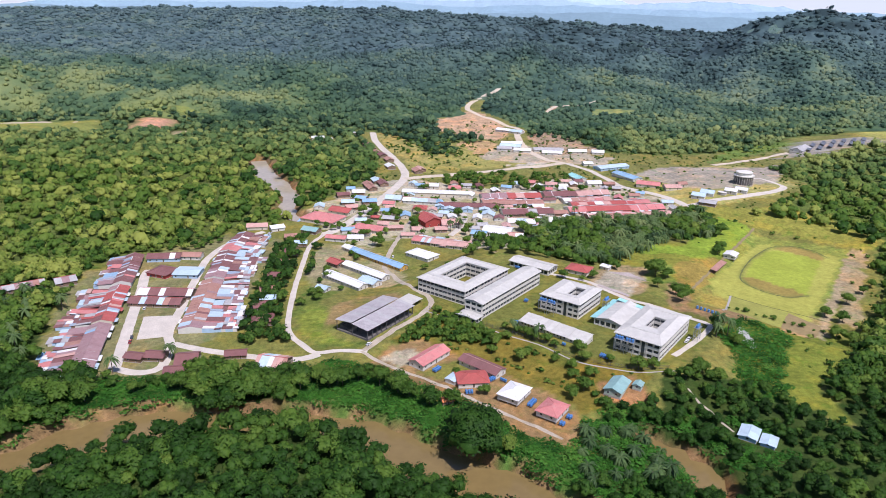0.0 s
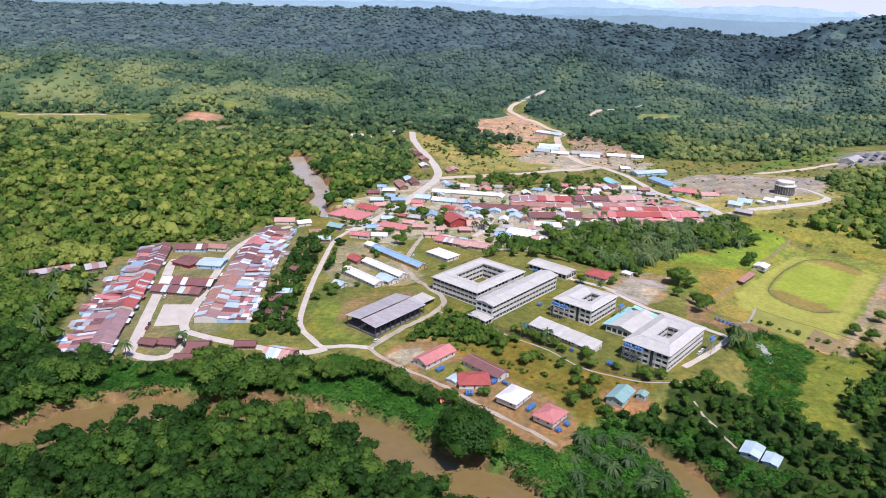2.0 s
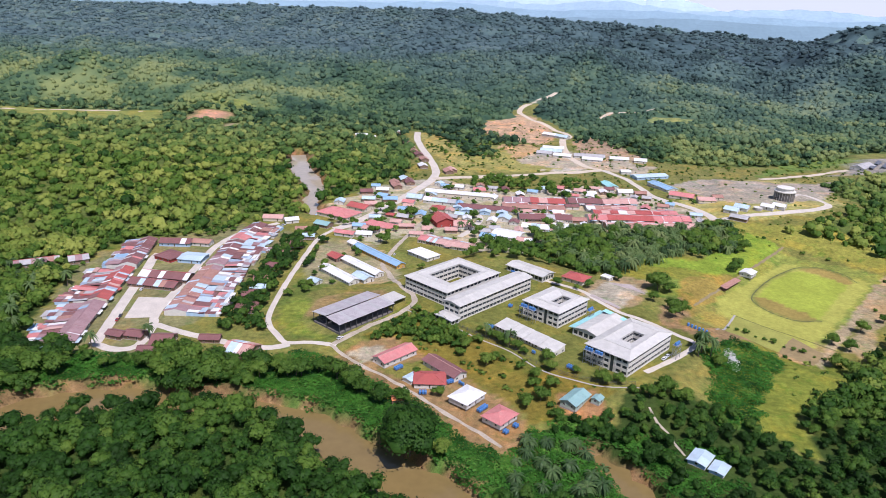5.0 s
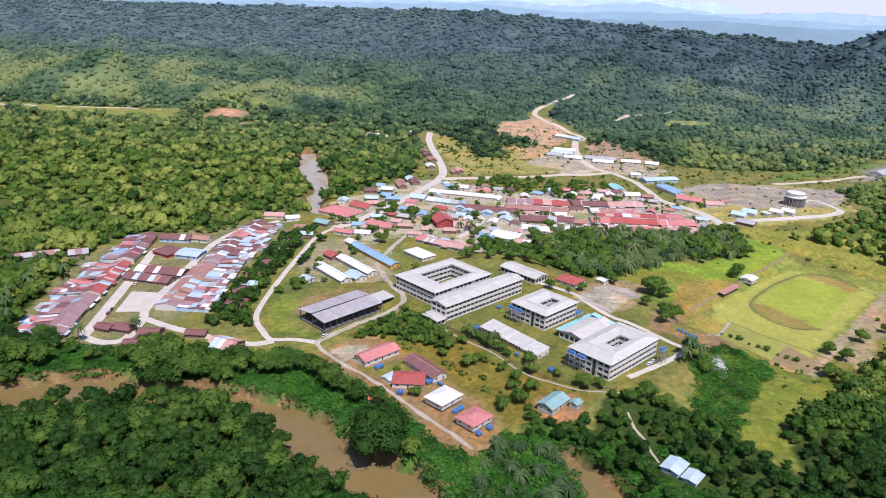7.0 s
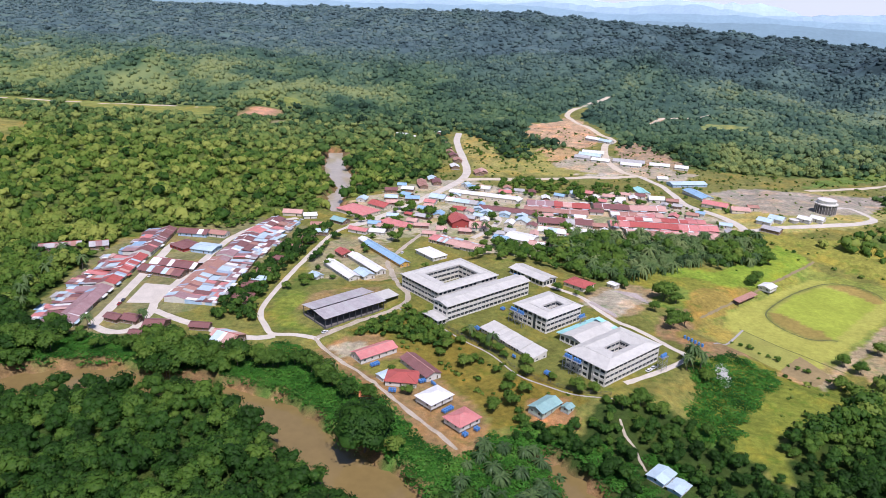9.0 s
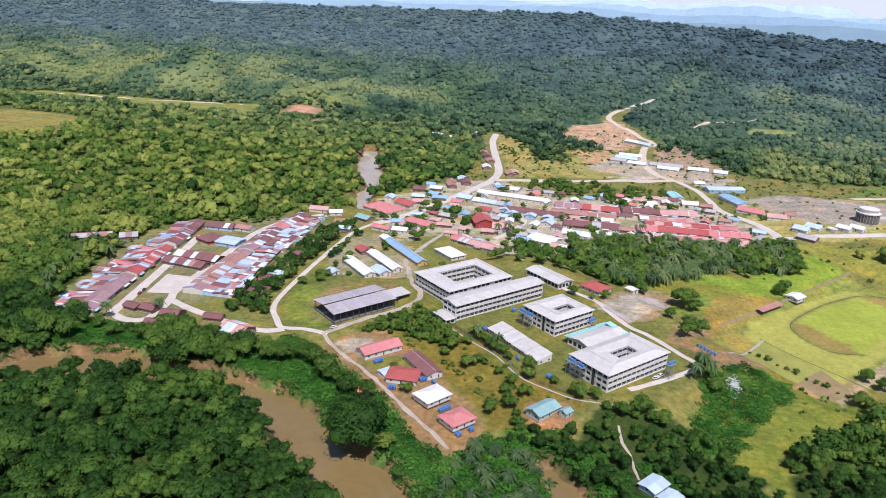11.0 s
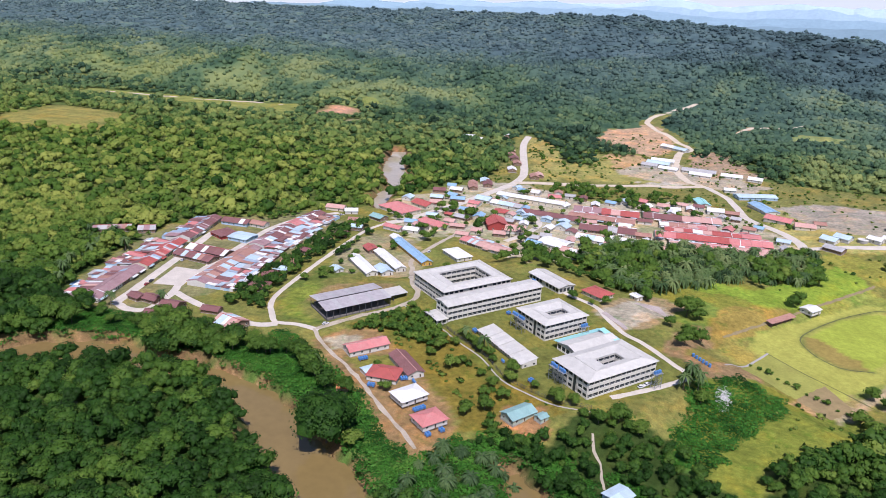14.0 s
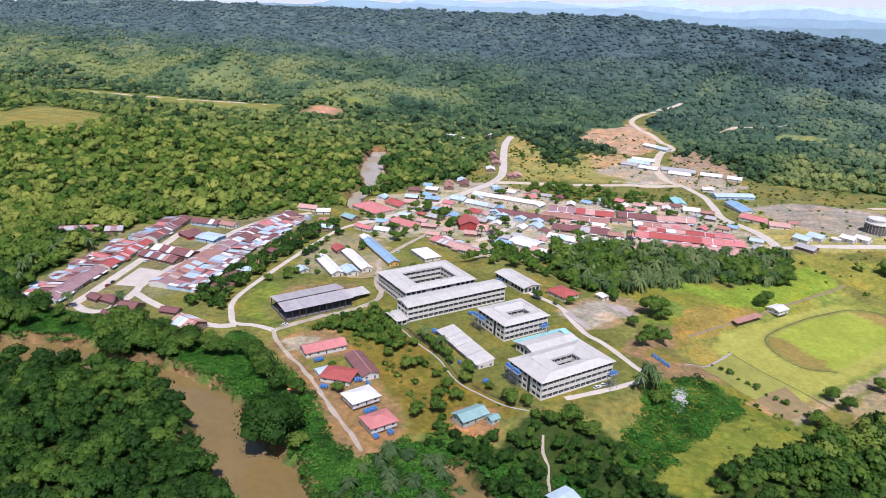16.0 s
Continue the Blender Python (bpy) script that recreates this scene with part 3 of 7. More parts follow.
COVERS = [
    ((0.27, 0.24, 0.07), 10, [(-812, 681.5), (-638, 725), (-681.5, 855.5), (-870, 870)]),
    ((0.24, 0.26, 0.07), 8, [(-980, 1040), (-754, 1066), (-551, 1098), (-502, 1020), (-620, 990), (-790, 990), (-980, 985)]),
    ((0.52, 0.29, 0.19), 5, [(-490, 1045), (-478, 1093), (-430, 1088), (-412, 1052), (-445, 1036)]),
    ((0.24, 0.28, 0.08), 6, [(-470, 1122), (-425, 1112), (-400, 1150), (-450, 1168)]),
    ((0.08, 0.165, 0.035), 5, [(-41, 340), (-5, 313), (28, 291), (60, 270), (66, 243), (35, 244), (16, 258), (-4, 272), (-26, 282), (-60, 291), (-77, 294), (-76, 318), (-61, 349)]),
    ((0.08, 0.165, 0.035), 5, [(-171, 314), (-145, 328), (-127, 316), (-117, 291), (-145, 298), (-161, 291), (-172, 285), (-187, 292), (-184, 313)]),
    ((0.20, 0.195, 0.06), 6, OPEN),
    ((0.075, 0.17, 0.035), 4, [(170, 390), (194, 408), (216, 400), (199, 357), (179, 320), (164, 313), (165, 349)]),
    ((0.22, 0.205, 0.11), 6, [(-252, 500.2), (-258, 440), (-226.2, 346), (-206, 326), (-150.8, 321.9), (-145, 355.2), (-133.4, 379.9), (-133.4, 551), (-188.5, 559.7), (-229.1, 510.4)]),
    ((0.45, 0.40, 0.33), 7, [(-133.4, 638), (-89.9, 558.2), (-58, 539.4), (-36.2, 572.7), (7.2, 551), (42.4, 522.5), (87, 580), (217.2, 615.5), (236.6, 673.8), (201.4, 733.5), (144.9, 789.8), (43.5, 732.2), (-43.5, 768.5), (-84.1, 754)]),
    ((0.12, 0.155, 0.038), 5, [(-92.8, 539.4), (-95.4, 404.9), (-72.2, 361), (-43.2, 360), (-5.6, 413.1), (-43.5, 485.7), (-58, 529.2)]),
    ((0.34, 0.29, 0.20), 4, [(-101.5, 543.7), (-104.4, 482), (-92, 450), (-60, 441), (-36, 452), (-25.9, 464), (-40.6, 507.5), (-65.2, 539.4)]),
    ((0.19, 0.185, 0.06), 3, [(-83.6, 406.7), (-79.5, 433.9), (-66.6, 451.8), (-19.7, 449), (-11.3, 413.6), (-40.2, 367.6), (-63.2, 371), (-79.2, 383.2)]),
    ((0.29, 0.205, 0.105), 3, [(-76, 396), (-70, 424), (-52, 437), (-26, 430), (-30, 420), (-48, 418), (-62, 400), (-66, 386)]),
    ((0.20, 0.235, 0.045), 3, [(-86.8, 428.2), (-91, 392.9), (-75, 366.5), (-48.9, 363.9), (-69, 376.7), (-74.8, 410.1)]),
    ((0.165, 0.170, 0.048), 4, [(-11.3, 413.6), (20, 392.7), (59.8, 365.7), (110.5, 335.7), (130, 343.1), (172.3, 392.5), (127.2, 466), (84.8, 494.2), (14.2, 494.8), (-22.9, 461.3)]),
    ((0.200, 0.155, 0.033), 5, [(-31.6, 370.4), (-5.6, 406.4), (20, 392.7), (59.8, 365.7), (110.5, 335.7), (87, 310.3), (72.5, 298.7), (52.2, 321.9), (5.8, 361.9)]),
    ((0.30, 0.185, 0.10), 2.5, [(-39, 346.9), (-27.3, 369.3), (-11.5, 374.5), (5.8, 360.5), (36.2, 336.4), (53.6, 321.9), (71, 297.2), (60.9, 272.6), (44.9, 278.4), (30.4, 291.4), (8.7, 313.2), (-23.2, 330.4)]),
    ((0.20, 0.19, 0.05), 2, [(-11.6, 336.1), (8.7, 352), (17.4, 342.1), (0, 327.6)]),
    ((0.42, 0.36, 0.30), 1.5, [(-34.7, 350.9), (-17.3, 363.4), (-8.7, 353), (-23.2, 341.6)]),
    ((0.38, 0.20, 0.11), 3, [(81.2, 310.3), (83.7, 329.1), (102.8, 331), (112.4, 311.2)]),
    ((0.22, 0.225, 0.045), 5, [(130.5, 510.4), (150.8, 551), (231.9, 576.9), (286.1, 618.9), (275.6, 606.9), (236.1, 549.1), (183.1, 475.6), (165.3, 478.5)]),
    ((0.34, 0.25, 0.16), 4, [(121.5, 432.1), (141.3, 451.9), (156.6, 500.2), (139.2, 510.4), (118.3, 497.5), (101.7, 457.5)]),
    ((0.42, 0.37, 0.33), 2, [(104.6, 454.7), (124, 493), (142.1, 495.9), (150.6, 479.4), (124.3, 433.5)]),
    ((0.31, 0.20, 0.12), 4, [(146.9, 423.6), (165.3, 478.5), (183.1, 475.6), (182.5, 457.9), (205.7, 426.2), (190.8, 392.8), (169.5, 401)]),
    ((0.16, 0.22, 0.05), 4, [(143.1, 472.2), (162.4, 522), (179.8, 507.5), (168.6, 473.7)]),
    ((0.25, 0.28, 0.07), 2, [(181.3, 474.8), (278.6, 610.2), (349.6, 573.4), (269.8, 449.8), (245.8, 410.8), (218.7, 431.7), (200.8, 449.8)]),
    ((0.20, 0.185, 0.06), 3, [(159.6, 423.6), (183.1, 475.6), (209.8, 464.8), (199.3, 449.8), (175.2, 412.3)]),
    ((0.30, 0.24, 0.11), 1.5, [(239.8, 407.8), (224.6, 421), (242.8, 443.8), (257.8, 430.3)]),
    ((0.34, 0.27, 0.18), 4, [(263.8, 425.8), (349.5, 575.7), (360.7, 569), (275.8, 419.8)]),
    ((0.27, 0.26, 0.06), 6, [(360.7, 569), (291.2, 620.3), (242.5, 635), (251.8, 666.7), (339.9, 665.6), (367, 633.2), (380.3, 580.6)]),
    ((0.185, 0.210, 0.038), 4, [(166.7, 388.3), (157.1, 342.6), (185.6, 307.4), (205.9, 294.3), (200.1, 327.7), (234.9, 356.7), (263.8, 395.8), (239.8, 410.8), (206.9, 416.7)]),
    ((0.22, 0.205, 0.065), 3, [(138.5, 341.7), (165.3, 378.4), (175.1, 361.5), (161.1, 339.4)]),
    ((0.36, 0.33, 0.13), 6, [(236.6, 673.8), (282.7, 678.3), (346.5, 706.6), (387.6, 760.9), (378.9, 867.7), (273.8, 850.3), (202.2, 808.9), (214.9, 730.5)]),
    ((0.37, 0.32, 0.27), 5, [(216.2, 807), (253.1, 731), (303, 715.9), (364.6, 758.2), (420.1, 869.1), (331, 851.8), (259.6, 848.1)]),
    ((0.52, 0.46, 0.38), 3, [(24, 885), (62, 899), (129, 877), (122, 857), (46, 834)]),
    ((0.36, 0.25, 0.17), 5, [(115, 1049), (153, 1106), (194, 1001), (190, 957), (158, 960), (123, 974)]),
    ((0.50, 0.33, 0.17), 3, [(2, 925), (14, 1000), (58, 1010), (70, 976), (50, 908), (22, 900)]),
    ((0.42, 0.36, 0.27), 6, [(58, 867.1), (137.7, 872.9), (188.3, 847.6), (217.5, 906.1), (137.7, 942.5), (116, 971.5), (65.2, 957), (36.2, 884.5)]),
    ((0.32, 0.29, 0.09), 6, [(-40.6, 794.6), (58, 838.1), (101.5, 862.7), (43.5, 887.4), (21.7, 957), (-14.5, 1000.5), (-11.6, 899), (-58, 884.5)]),
    ((0.38, 0.28, 0.19), 5, [(137.7, 913.5), (203, 928), (217.5, 964.2), (145, 1000.5), (121.8, 968.6)]),
    ((0.50, 0.33, 0.21), 5, [(-22, 1088), (-22, 1168), (18, 1186), (30, 1230), (60, 1215), (82, 1150), (98, 1090), (86, 1040), (68, 1009), (42, 1024), (10, 1056)]),
    ((0.35, 0.30, 0.10), 6, [(-37.7, 833.7), (-81.2, 928), (-110.2, 1044), (-84.1, 1044), (-40.6, 957), (-20.3, 884.5)]),
    ((0.33, 0.30, 0.27), 5, [(427.7, 910.5), (485.7, 916.4), (609, 1000.5), (638, 1044), (510.4, 1022.2)]),
    ((0.33, 0.32, 0.09), 6, [(609, 1000.5), (681.5, 1015), (696, 1102), (638, 1080.2), (632.2, 1036.7)]),
    ((0.14, 0.21, 0.05), 6, [(325.2, 874.4), (435, 957), (500.2, 1015), (478.5, 1044), (377, 957)]),
    ((0.44, 0.34, 0.22), 3, [(-412, 1036), (-387, 1034), (-370, 1004), (-392, 1002)]),
    ((0.26, 0.24, 0.10), 3, [(-205, 1004), (-150, 1008), (-140, 985), (-170, 972), (-198, 978)]),
    ((0.22, 0.26, 0.10), 6, [(243.6, 1232.5), (311.8, 1232.5), (340.8, 1276), (261, 1283.2)]),
    ((0.45, 0.30, 0.20), 3, [(162.4, 1249.9), (188.5, 1312.2), (246.5, 1322.4), (239.2, 1302.1), (195.8, 1290.5)]),
]


def ground():
    """One sheet from behind the camera to beyond the hills, finer where it is near."""
    xs = np.concatenate([-np.geomspace(5200, 390, 46), np.arange(-380, 421, 3.0), np.geomspace(436, 5200, 46)])
    ys = np.concatenate([np.linspace(-1000, 174, 18), np.arange(184, 810, 3.0), np.arange(814, 1300, 7.0), np.geomspace(1315, 4900, 90)])
    x, y = np.meshgrid(xs, ys)
    x, y = x.ravel(), y.ravel()
    z = land(x, y)
    base = np.array([0.040, 0.068, 0.018])
    c = base + np.zeros((len(x), 3))
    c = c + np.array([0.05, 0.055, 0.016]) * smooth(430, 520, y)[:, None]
    # far ground takes the same bluish haze tone as the leaves above it
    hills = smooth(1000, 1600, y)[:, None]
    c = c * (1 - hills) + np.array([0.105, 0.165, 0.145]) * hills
    wx, wy, k = wobble(x, y, 26, 21), wobble(x, y, 26, 22), (0.85 + 0.15 * wobble(x, y, 13, 23))[:, None]
    for colour, ragged, ring in COVERS:
        m = inside(x + ragged * 0.7 * wx, y + ragged * 0.7 * wy, ring)
        c = np.where(m[:, None], np.array(colour) * k + base * (1 - k), c)
    # grass patches in the village, worn patches in the fields
    grassy = smooth(0.15, 0.5, wobble(x, y, 38, 31))[:, None] * inside(x, y, [(-268.2, 500.2), (-217.5, 321.9), (-87, 327.6), (0, 551), (217.3, 608.4), (236.6, 673.8), (201.4, 740.7), (43.5, 732.2), (-87, 754), (-188.5, 562.6)])[:, None]
    c = c * (1 - 0.5 * grassy) + np.array([0.14, 0.17, 0.045]) * 0.5 * grassy
    yellow = smooth(0.2, 0.7, wobble(x, y, 49, 33))[:, None] * inside(x, y, [(-31.6, 370.4), (20, 392.7), (110.5, 335.7), (87, 310.3), (52.2, 321.9)])[:, None]
    c = c * (1 - 0.6 * yellow) + np.array([0.09, 0.14, 0.03]) * 0.6 * yellow
    # sports field: even turf, the worn line of the old running track, darkened for its shaded edge, and its bare ends
    for colour, ring in (((0.335, 0.335, 0.085), [(199.7, 491), (274, 586), (296, 578), (334, 557), (241, 421), (203, 451), (199, 467)]), ((0.285, 0.335, 0.058), [(229, 500), (252, 541), (282, 572), (313, 548), (265, 474)]),
                         ((0.29, 0.22, 0.075), [(282, 577), (300, 583), (315, 571), (320, 554), (313, 547), (297, 562)]), ((0.27, 0.21, 0.07), [(229, 503), (237, 508), (252, 490), (267, 474), (251, 466), (237, 477), (230, 490)]),
                         ((0.33, 0.25, 0.15), [(230, 430), (246, 422), (233, 398), (214, 406)]), ((0.34, 0.27, 0.19), [(340, 561), (347, 558), (280, 459), (241, 400), (237, 406), (275, 463)]),
                         ((0.27, 0.205, 0.06), [(180, 516), (225, 539), (219, 523), (199, 491), (184, 474), (177, 457), (172, 478)]), ((0.25, 0.23, 0.07), [(184, 474), (197, 484), (203, 451), (186, 435), (172, 441)]),
                         ((0.20, 0.28, 0.04), [(150, 562), (199, 557), (260, 642), (282, 616), (231, 545), (205, 530), (180, 540), (159, 535)])):
        m = inside(x + 1.5 * wx, y + 1.5 * wy, ring)[:, None]
        c = np.where(m, np.array(colour), c)
    track = line_distance(x, y, [(321, 555, 1), (317, 570, 1), (302, 581, 1), (282, 577, 1), (256, 550, 1), (236, 520, 1), (228, 503, 1), (229, 491, 1), (236, 478, 1), (248, 469, 1), (266, 472, 1)])[0]
    worn = 0.85 * np.exp(-(track / 1.7) ** 2)[:, None]
    c = c * (1 - worn) + np.array([0.14, 0.16, 0.05]) * worn
    wildness = np.where(inside(x, y, [(199.7, 491), (274, 586), (296, 578), (334, 557), (241, 421), (203, 451), (199, 467)]), 0.12, 1.0)
    for line_, far in ((RIVER, 8.0), (POOL, 6.0), (BACK_RIVER, 11.0)):
        d, w = line_distance(x, y, line_)
        mud = (1 - smooth(1.0, far + 7 * smooth(-120, -160, x) * (line_ is RIVER), d - w + 5 * wobble(x, y, 23, 41)))[:, None]
        c = c * (1 - mud) + np.array([0.27, 0.17, 0.092]) * (0.80 + 0.2 * wobble(x, y, 10, 42))[:, None] * mud
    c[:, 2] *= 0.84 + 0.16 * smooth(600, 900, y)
    nx, ny = len(xs), len(ys)
    i = (np.arange(ny - 1)[:, None] * nx + np.arange(nx - 1)[None, :]).ravel()
    faces = np.stack([i, i + 1, i + nx + 1, i + nx], 1)
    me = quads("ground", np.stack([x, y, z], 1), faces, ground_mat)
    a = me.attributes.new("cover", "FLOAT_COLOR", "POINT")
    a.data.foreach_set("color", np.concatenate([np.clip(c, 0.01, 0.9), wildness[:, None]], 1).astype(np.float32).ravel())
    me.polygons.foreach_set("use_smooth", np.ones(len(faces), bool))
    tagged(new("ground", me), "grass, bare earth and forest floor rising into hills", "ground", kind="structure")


def quads(name, verts, faces, material):
    me = bpy.data.meshes.new(name)
    n, k = len(faces), faces.shape[1]
    me.vertices.add(len(verts))
    me.vertices.foreach_set("co", np.asarray(verts, np.float32).ravel())
    me.loops.add(n * k)
    me.loops.foreach_set("vertex_index", np.asarray(faces, np.int32).ravel())
    me.polygons.add(n)
    me.polygons.foreach_set("loop_start", np.arange(0, n * k, k, dtype=np.int32))
    me.materials.append(material)
    me.update(calc_edges=True)
    return me


def bend(line, step=4.0):
    """Points along a smooth line through the given ones."""
    p = [Vector((*q, 0)) for q in line]
    p = [p[0] * 2 - p[1], *p, p[-1] * 2 - p[-2]]
    out = []
    for a, b, c, d in zip(p, p[1:], p[2:], p[3:]):
        n = max(2, int((c - b).length / step))
        for i in range(n):
            t = i / n
            out.append(0.5 * (2 * b + (c - a) * t + (2 * a - 5 * b + 4 * c - d) * t * t + (3 * b - a - 3 * c + d) * t ** 3))
    return out + [p[-2]]


def strip(name, material, half, line, lift, label, category, ragged=0.25):
    pts = bend(line)
    s = Shape()
    rows = []
    for i, q in enumerate(pts):
        d = (pts[min(i + 1, len(pts) - 1)] - pts[max(i - 1, 0)]).normalized()
        side = Vector((-d.y, d.x, 0))
        row = []
        for k in (-1.0, -0.5, 0.0, 0.5, 1.0):
            w = half * k + (ragged * k * float(wobble(q.x + 31 * k, q.y, 16, 51)))
            v = q + side * w
            row.append((v.x, v.y, up(v.x, v.y) + lift - (0.12 if abs(k) == 1 else 0)))
        rows.append(row)
    for a, b in zip(rows, rows[1:]):
        for k in range(4):
            s.poly((a[k + 1], a[k], b[k], b[k + 1]))
    return tagged(new(name, s.mesh(name, material)), label, category, kind="structure")


def plot(name, ring, material, label):
    """A four-sided piece of worked ground laid over the land."""
    a, b, c, d = [Vector((*q, 0)) for q in ring]
    n, s = 12, Shape()
    grid = []
    for i in range(n + 1):
        for j in range(n + 1):
            q = a.lerp(b, i / n).lerp(d.lerp(c, i / n), j / n)
            edge = i in (0, n) or j in (0, n)
            k = 0.5 * float(wobble(q.x, q.y, 9, 52)) if edge else 0
            grid.append((q.x + k, q.y - k, up(q.x, q.y) + (0.03 if edge else 0.13)))
    s.v = grid
    s.f = [(i * (n + 1) + j, (i + 1) * (n + 1) + j, (i + 1) * (n + 1) + j + 1, i * (n + 1) + j + 1) for i in range(n) for j in range(n)]
    s.k = [0] * len(s.f)
    return tagged(new(name, s.mesh(name, material)), label, "field", kind="structure")


def water(line, name, label, wide=4, material=None):
    pts = bend([(a, b) for a, b, _ in line], 6)
    s = Shape()
    for i in range(len(pts) - 1):
        rows = []
        for q, r in ((pts[i], i), (pts[i + 1], i + 1)):
            d = (pts[min(r + 1, len(pts) - 1)] - pts[max(r - 1, 0)]).normalized()
            half = float(line_distance(np.array(q.x), np.array(q.y), line)[1]) + wide
            rows.append((q + Vector((-d.y, d.x, 0)) * half, q - Vector((-d.y, d.x, 0)) * half))
        (a, b), (c, e) = rows
        s.poly([(v.x, v.y, WATER) for v in (b, e, c, a)])
    tagged(new(name, s.mesh(name, material or water_mat)), label, "river", kind="structure")


ground()
water(RIVER, "water", "slow brown muddy river between earth banks")
water(POOL, "water", "still brown pool under trees")
water([(14, 950, 14), (30, 958, 20), (46, 966, 18), (56, 972, 9)], "water", "small muddy pond by the building site", wide=0)
water([(-158, 996, 6), (-150, 997, 9), (-143, 998, 5)], "water", "small green-brown pond in a forest clearing", wide=0)
# the bright sky's reflection is put into this water's pale base colour
water(BACK_RIVER, "water", "pale brown river bend beyond the houses", material=shade("river water paled for sky reflection", (0.40, 0.34, 0.25), rough=0.08, spec=0.5, vary=0.15, scale=0.03, bump=0.02, bump_scale=0.5))
for n_, (name_, mat_, half_, line_) in enumerate(ROADS):
    strip(name_, mat_, half_, line_, 0.10 + 0.012 * (n_ % 6), "pale dusty concrete village road" if mat_ is asphalt else "bare earth track through grass", "road", 0.25 if mat_ is asphalt else 0.6)


# ---- trees ----
def crown(leaves, size, radius, height, lobes, seed, ring=5, flat=0.8, loose=0.6, spread=0.48):
    """A crown of leaf sprays on uneven boughs, each bough with a small dense heart: corners and four-sided faces."""
    r = np.random.RandomState(seed)
    c = r.normal(size=(lobes, 3))
    c /= np.linalg.norm(c, axis=1)[:, None]
    c[:, 2] = np.abs(c[:, 2]) * 0.95 - 0.2
    c *= np.array([radius * 0.66, radius * 0.66, height * 0.34]) * (0.6 + 0.5 * r.rand(lobes, 1))
    c[0] = (0, 0, height * 0.08)
    c[:, 2] += height * 0.5
    rad = radius * (0.30 + 0.22 * r.rand(lobes))
    rad[0] = radius * 0.62
    vs, fs = [], []
    for q in range(lobes):
        k0, spin = len(vs), r.rand() * 6.28
        for z, k in ((-0.6, 0.7), (0.1, 0.95), (0.7, 0.5)):
            for t in range(ring):
                a, w = spin + 6.2832 * (t + 0.5 * z) / ring, 0.84 * rad[q] * (0.75 + 0.5 * r.rand())
                vs.append((c[q, 0] + w * k * math.cos(a), c[q, 1] + w * k * math.sin(a), c[q, 2] + 0.86 * rad[q] * flat * (z + 0.3 * (r.rand() - 0.5))))
        for lv in range(2):
            fs += [(k0 + lv * ring + t, k0 + lv * ring + (t + 1) % ring, k0 + (lv + 1) * ring + (t + 1) % ring, k0 + (lv + 1) * ring + t) for t in range(ring)]
        m = k0 + 2 * ring
        fs += [(m, m + t, m + t + 1, m + (t + 2) % ring) for t in range(1, ring - 1, 2) if (t + 2) % ring]
        if ring % 2:
            vs.append((c[q, 0], c[q, 1], c[q, 2] + 0.8 * rad[q] * flat))
            fs.append((m, len(vs) - 1, m + ring - 2, m + ring - 1))
    pick = r.choice(lobes, leaves, p=rad ** 2 / np.sum(rad ** 2))
    d = r.normal(size=(leaves, 3))
    d[:, 2] = np.abs(d[:, 2]) * 1.15 - 0.35
    d /= np.linalg.norm(d, axis=1)[:, None]
    p = c[pick] + d * (rad[pick] * (1.0 + spread * (r.rand(leaves) - 0.5)))[:, None] * np.array([1, 1, flat])
    n = d + np.array([0, 0, 0.35]) + r.normal(size=(leaves, 3)) * loose
    n /= np.linalg.norm(n, axis=1)[:, None]
    a = np.cross(n, r.normal(size=(leaves, 3)))
    a /= np.linalg.norm(a, axis=1)[:, None]
    b = np.cross(n, a)
    s = size * (0.6 + 0.8 * r.rand(leaves, 1))
    sag = np.array([0, 0, -0.12]) * s
    lv = np.stack([p - a * s * 0.5, p - b * s * 0.38 + sag, p + a * s * 0.5, p + b * s * 0.38 + sag], 1).reshape(-1, 3)
    middle = np.array([0, 0, height * 0.38])
    hv = np.array(vs)
    own = hv - np.repeat(c, [ring * 3 + ring % 2] * lobes, 0)
    heart = unit_rows(own) + 0.5 * unit_rows(hv - middle)
    spray = d + 0.5 * unit_rows(p - middle) + 0.22 * r.normal(size=(leaves, 3))
    out = unit_rows(unit_rows(np.concatenate([heart, np.repeat(spray, 4, 0)])) + np.array([0, 0, 0.35]))
    return np.concatenate([hv, lv]), np.concatenate([np.array(fs), np.arange(leaves * 4).reshape(-1, 4) + len(vs)]), out


def unit_rows(v):
    return v / np.maximum(np.linalg.norm(v, axis=1), 1e-6)[:, None]


def carpet(leaves, size, radius, seed):
    """A low mat of creeper leaves."""
    r = np.random.RandomState(seed)
    q, w = radius * np.sqrt(r.rand(leaves)), 6.2832 * r.rand(leaves)
    p = np.stack([q * np.cos(w), q * np.sin(w), 0.25 + 0.9 * r.rand(leaves) * (1 - q / radius) + 0.25 * r.rand(leaves)], 1)
    n = np.array([0, 0, 1.0]) + r.normal(size=(leaves, 3)) * 0.3
    a = np.cross(n, r.normal(size=(leaves, 3)))
    a /= np.linalg.norm(a, axis=1)[:, None]
    b = np.cross(n, a)
    s = size * (0.6 + 0.8 * r.rand(leaves, 1))
    out = unit_rows(np.stack([p[:, 0] / radius * 0.8, p[:, 1] / radius * 0.8, np.ones(leaves)], 1) + 0.2 * r.normal(size=(leaves, 3)))
    return np.stack([p - a * s * 0.5, p - b * s * 0.4, p + a * s * 0.5, p + b * s * 0.4], 1).reshape(-1, 3), np.arange(leaves * 4).reshape(-1, 4), np.repeat(out, 4, 0)


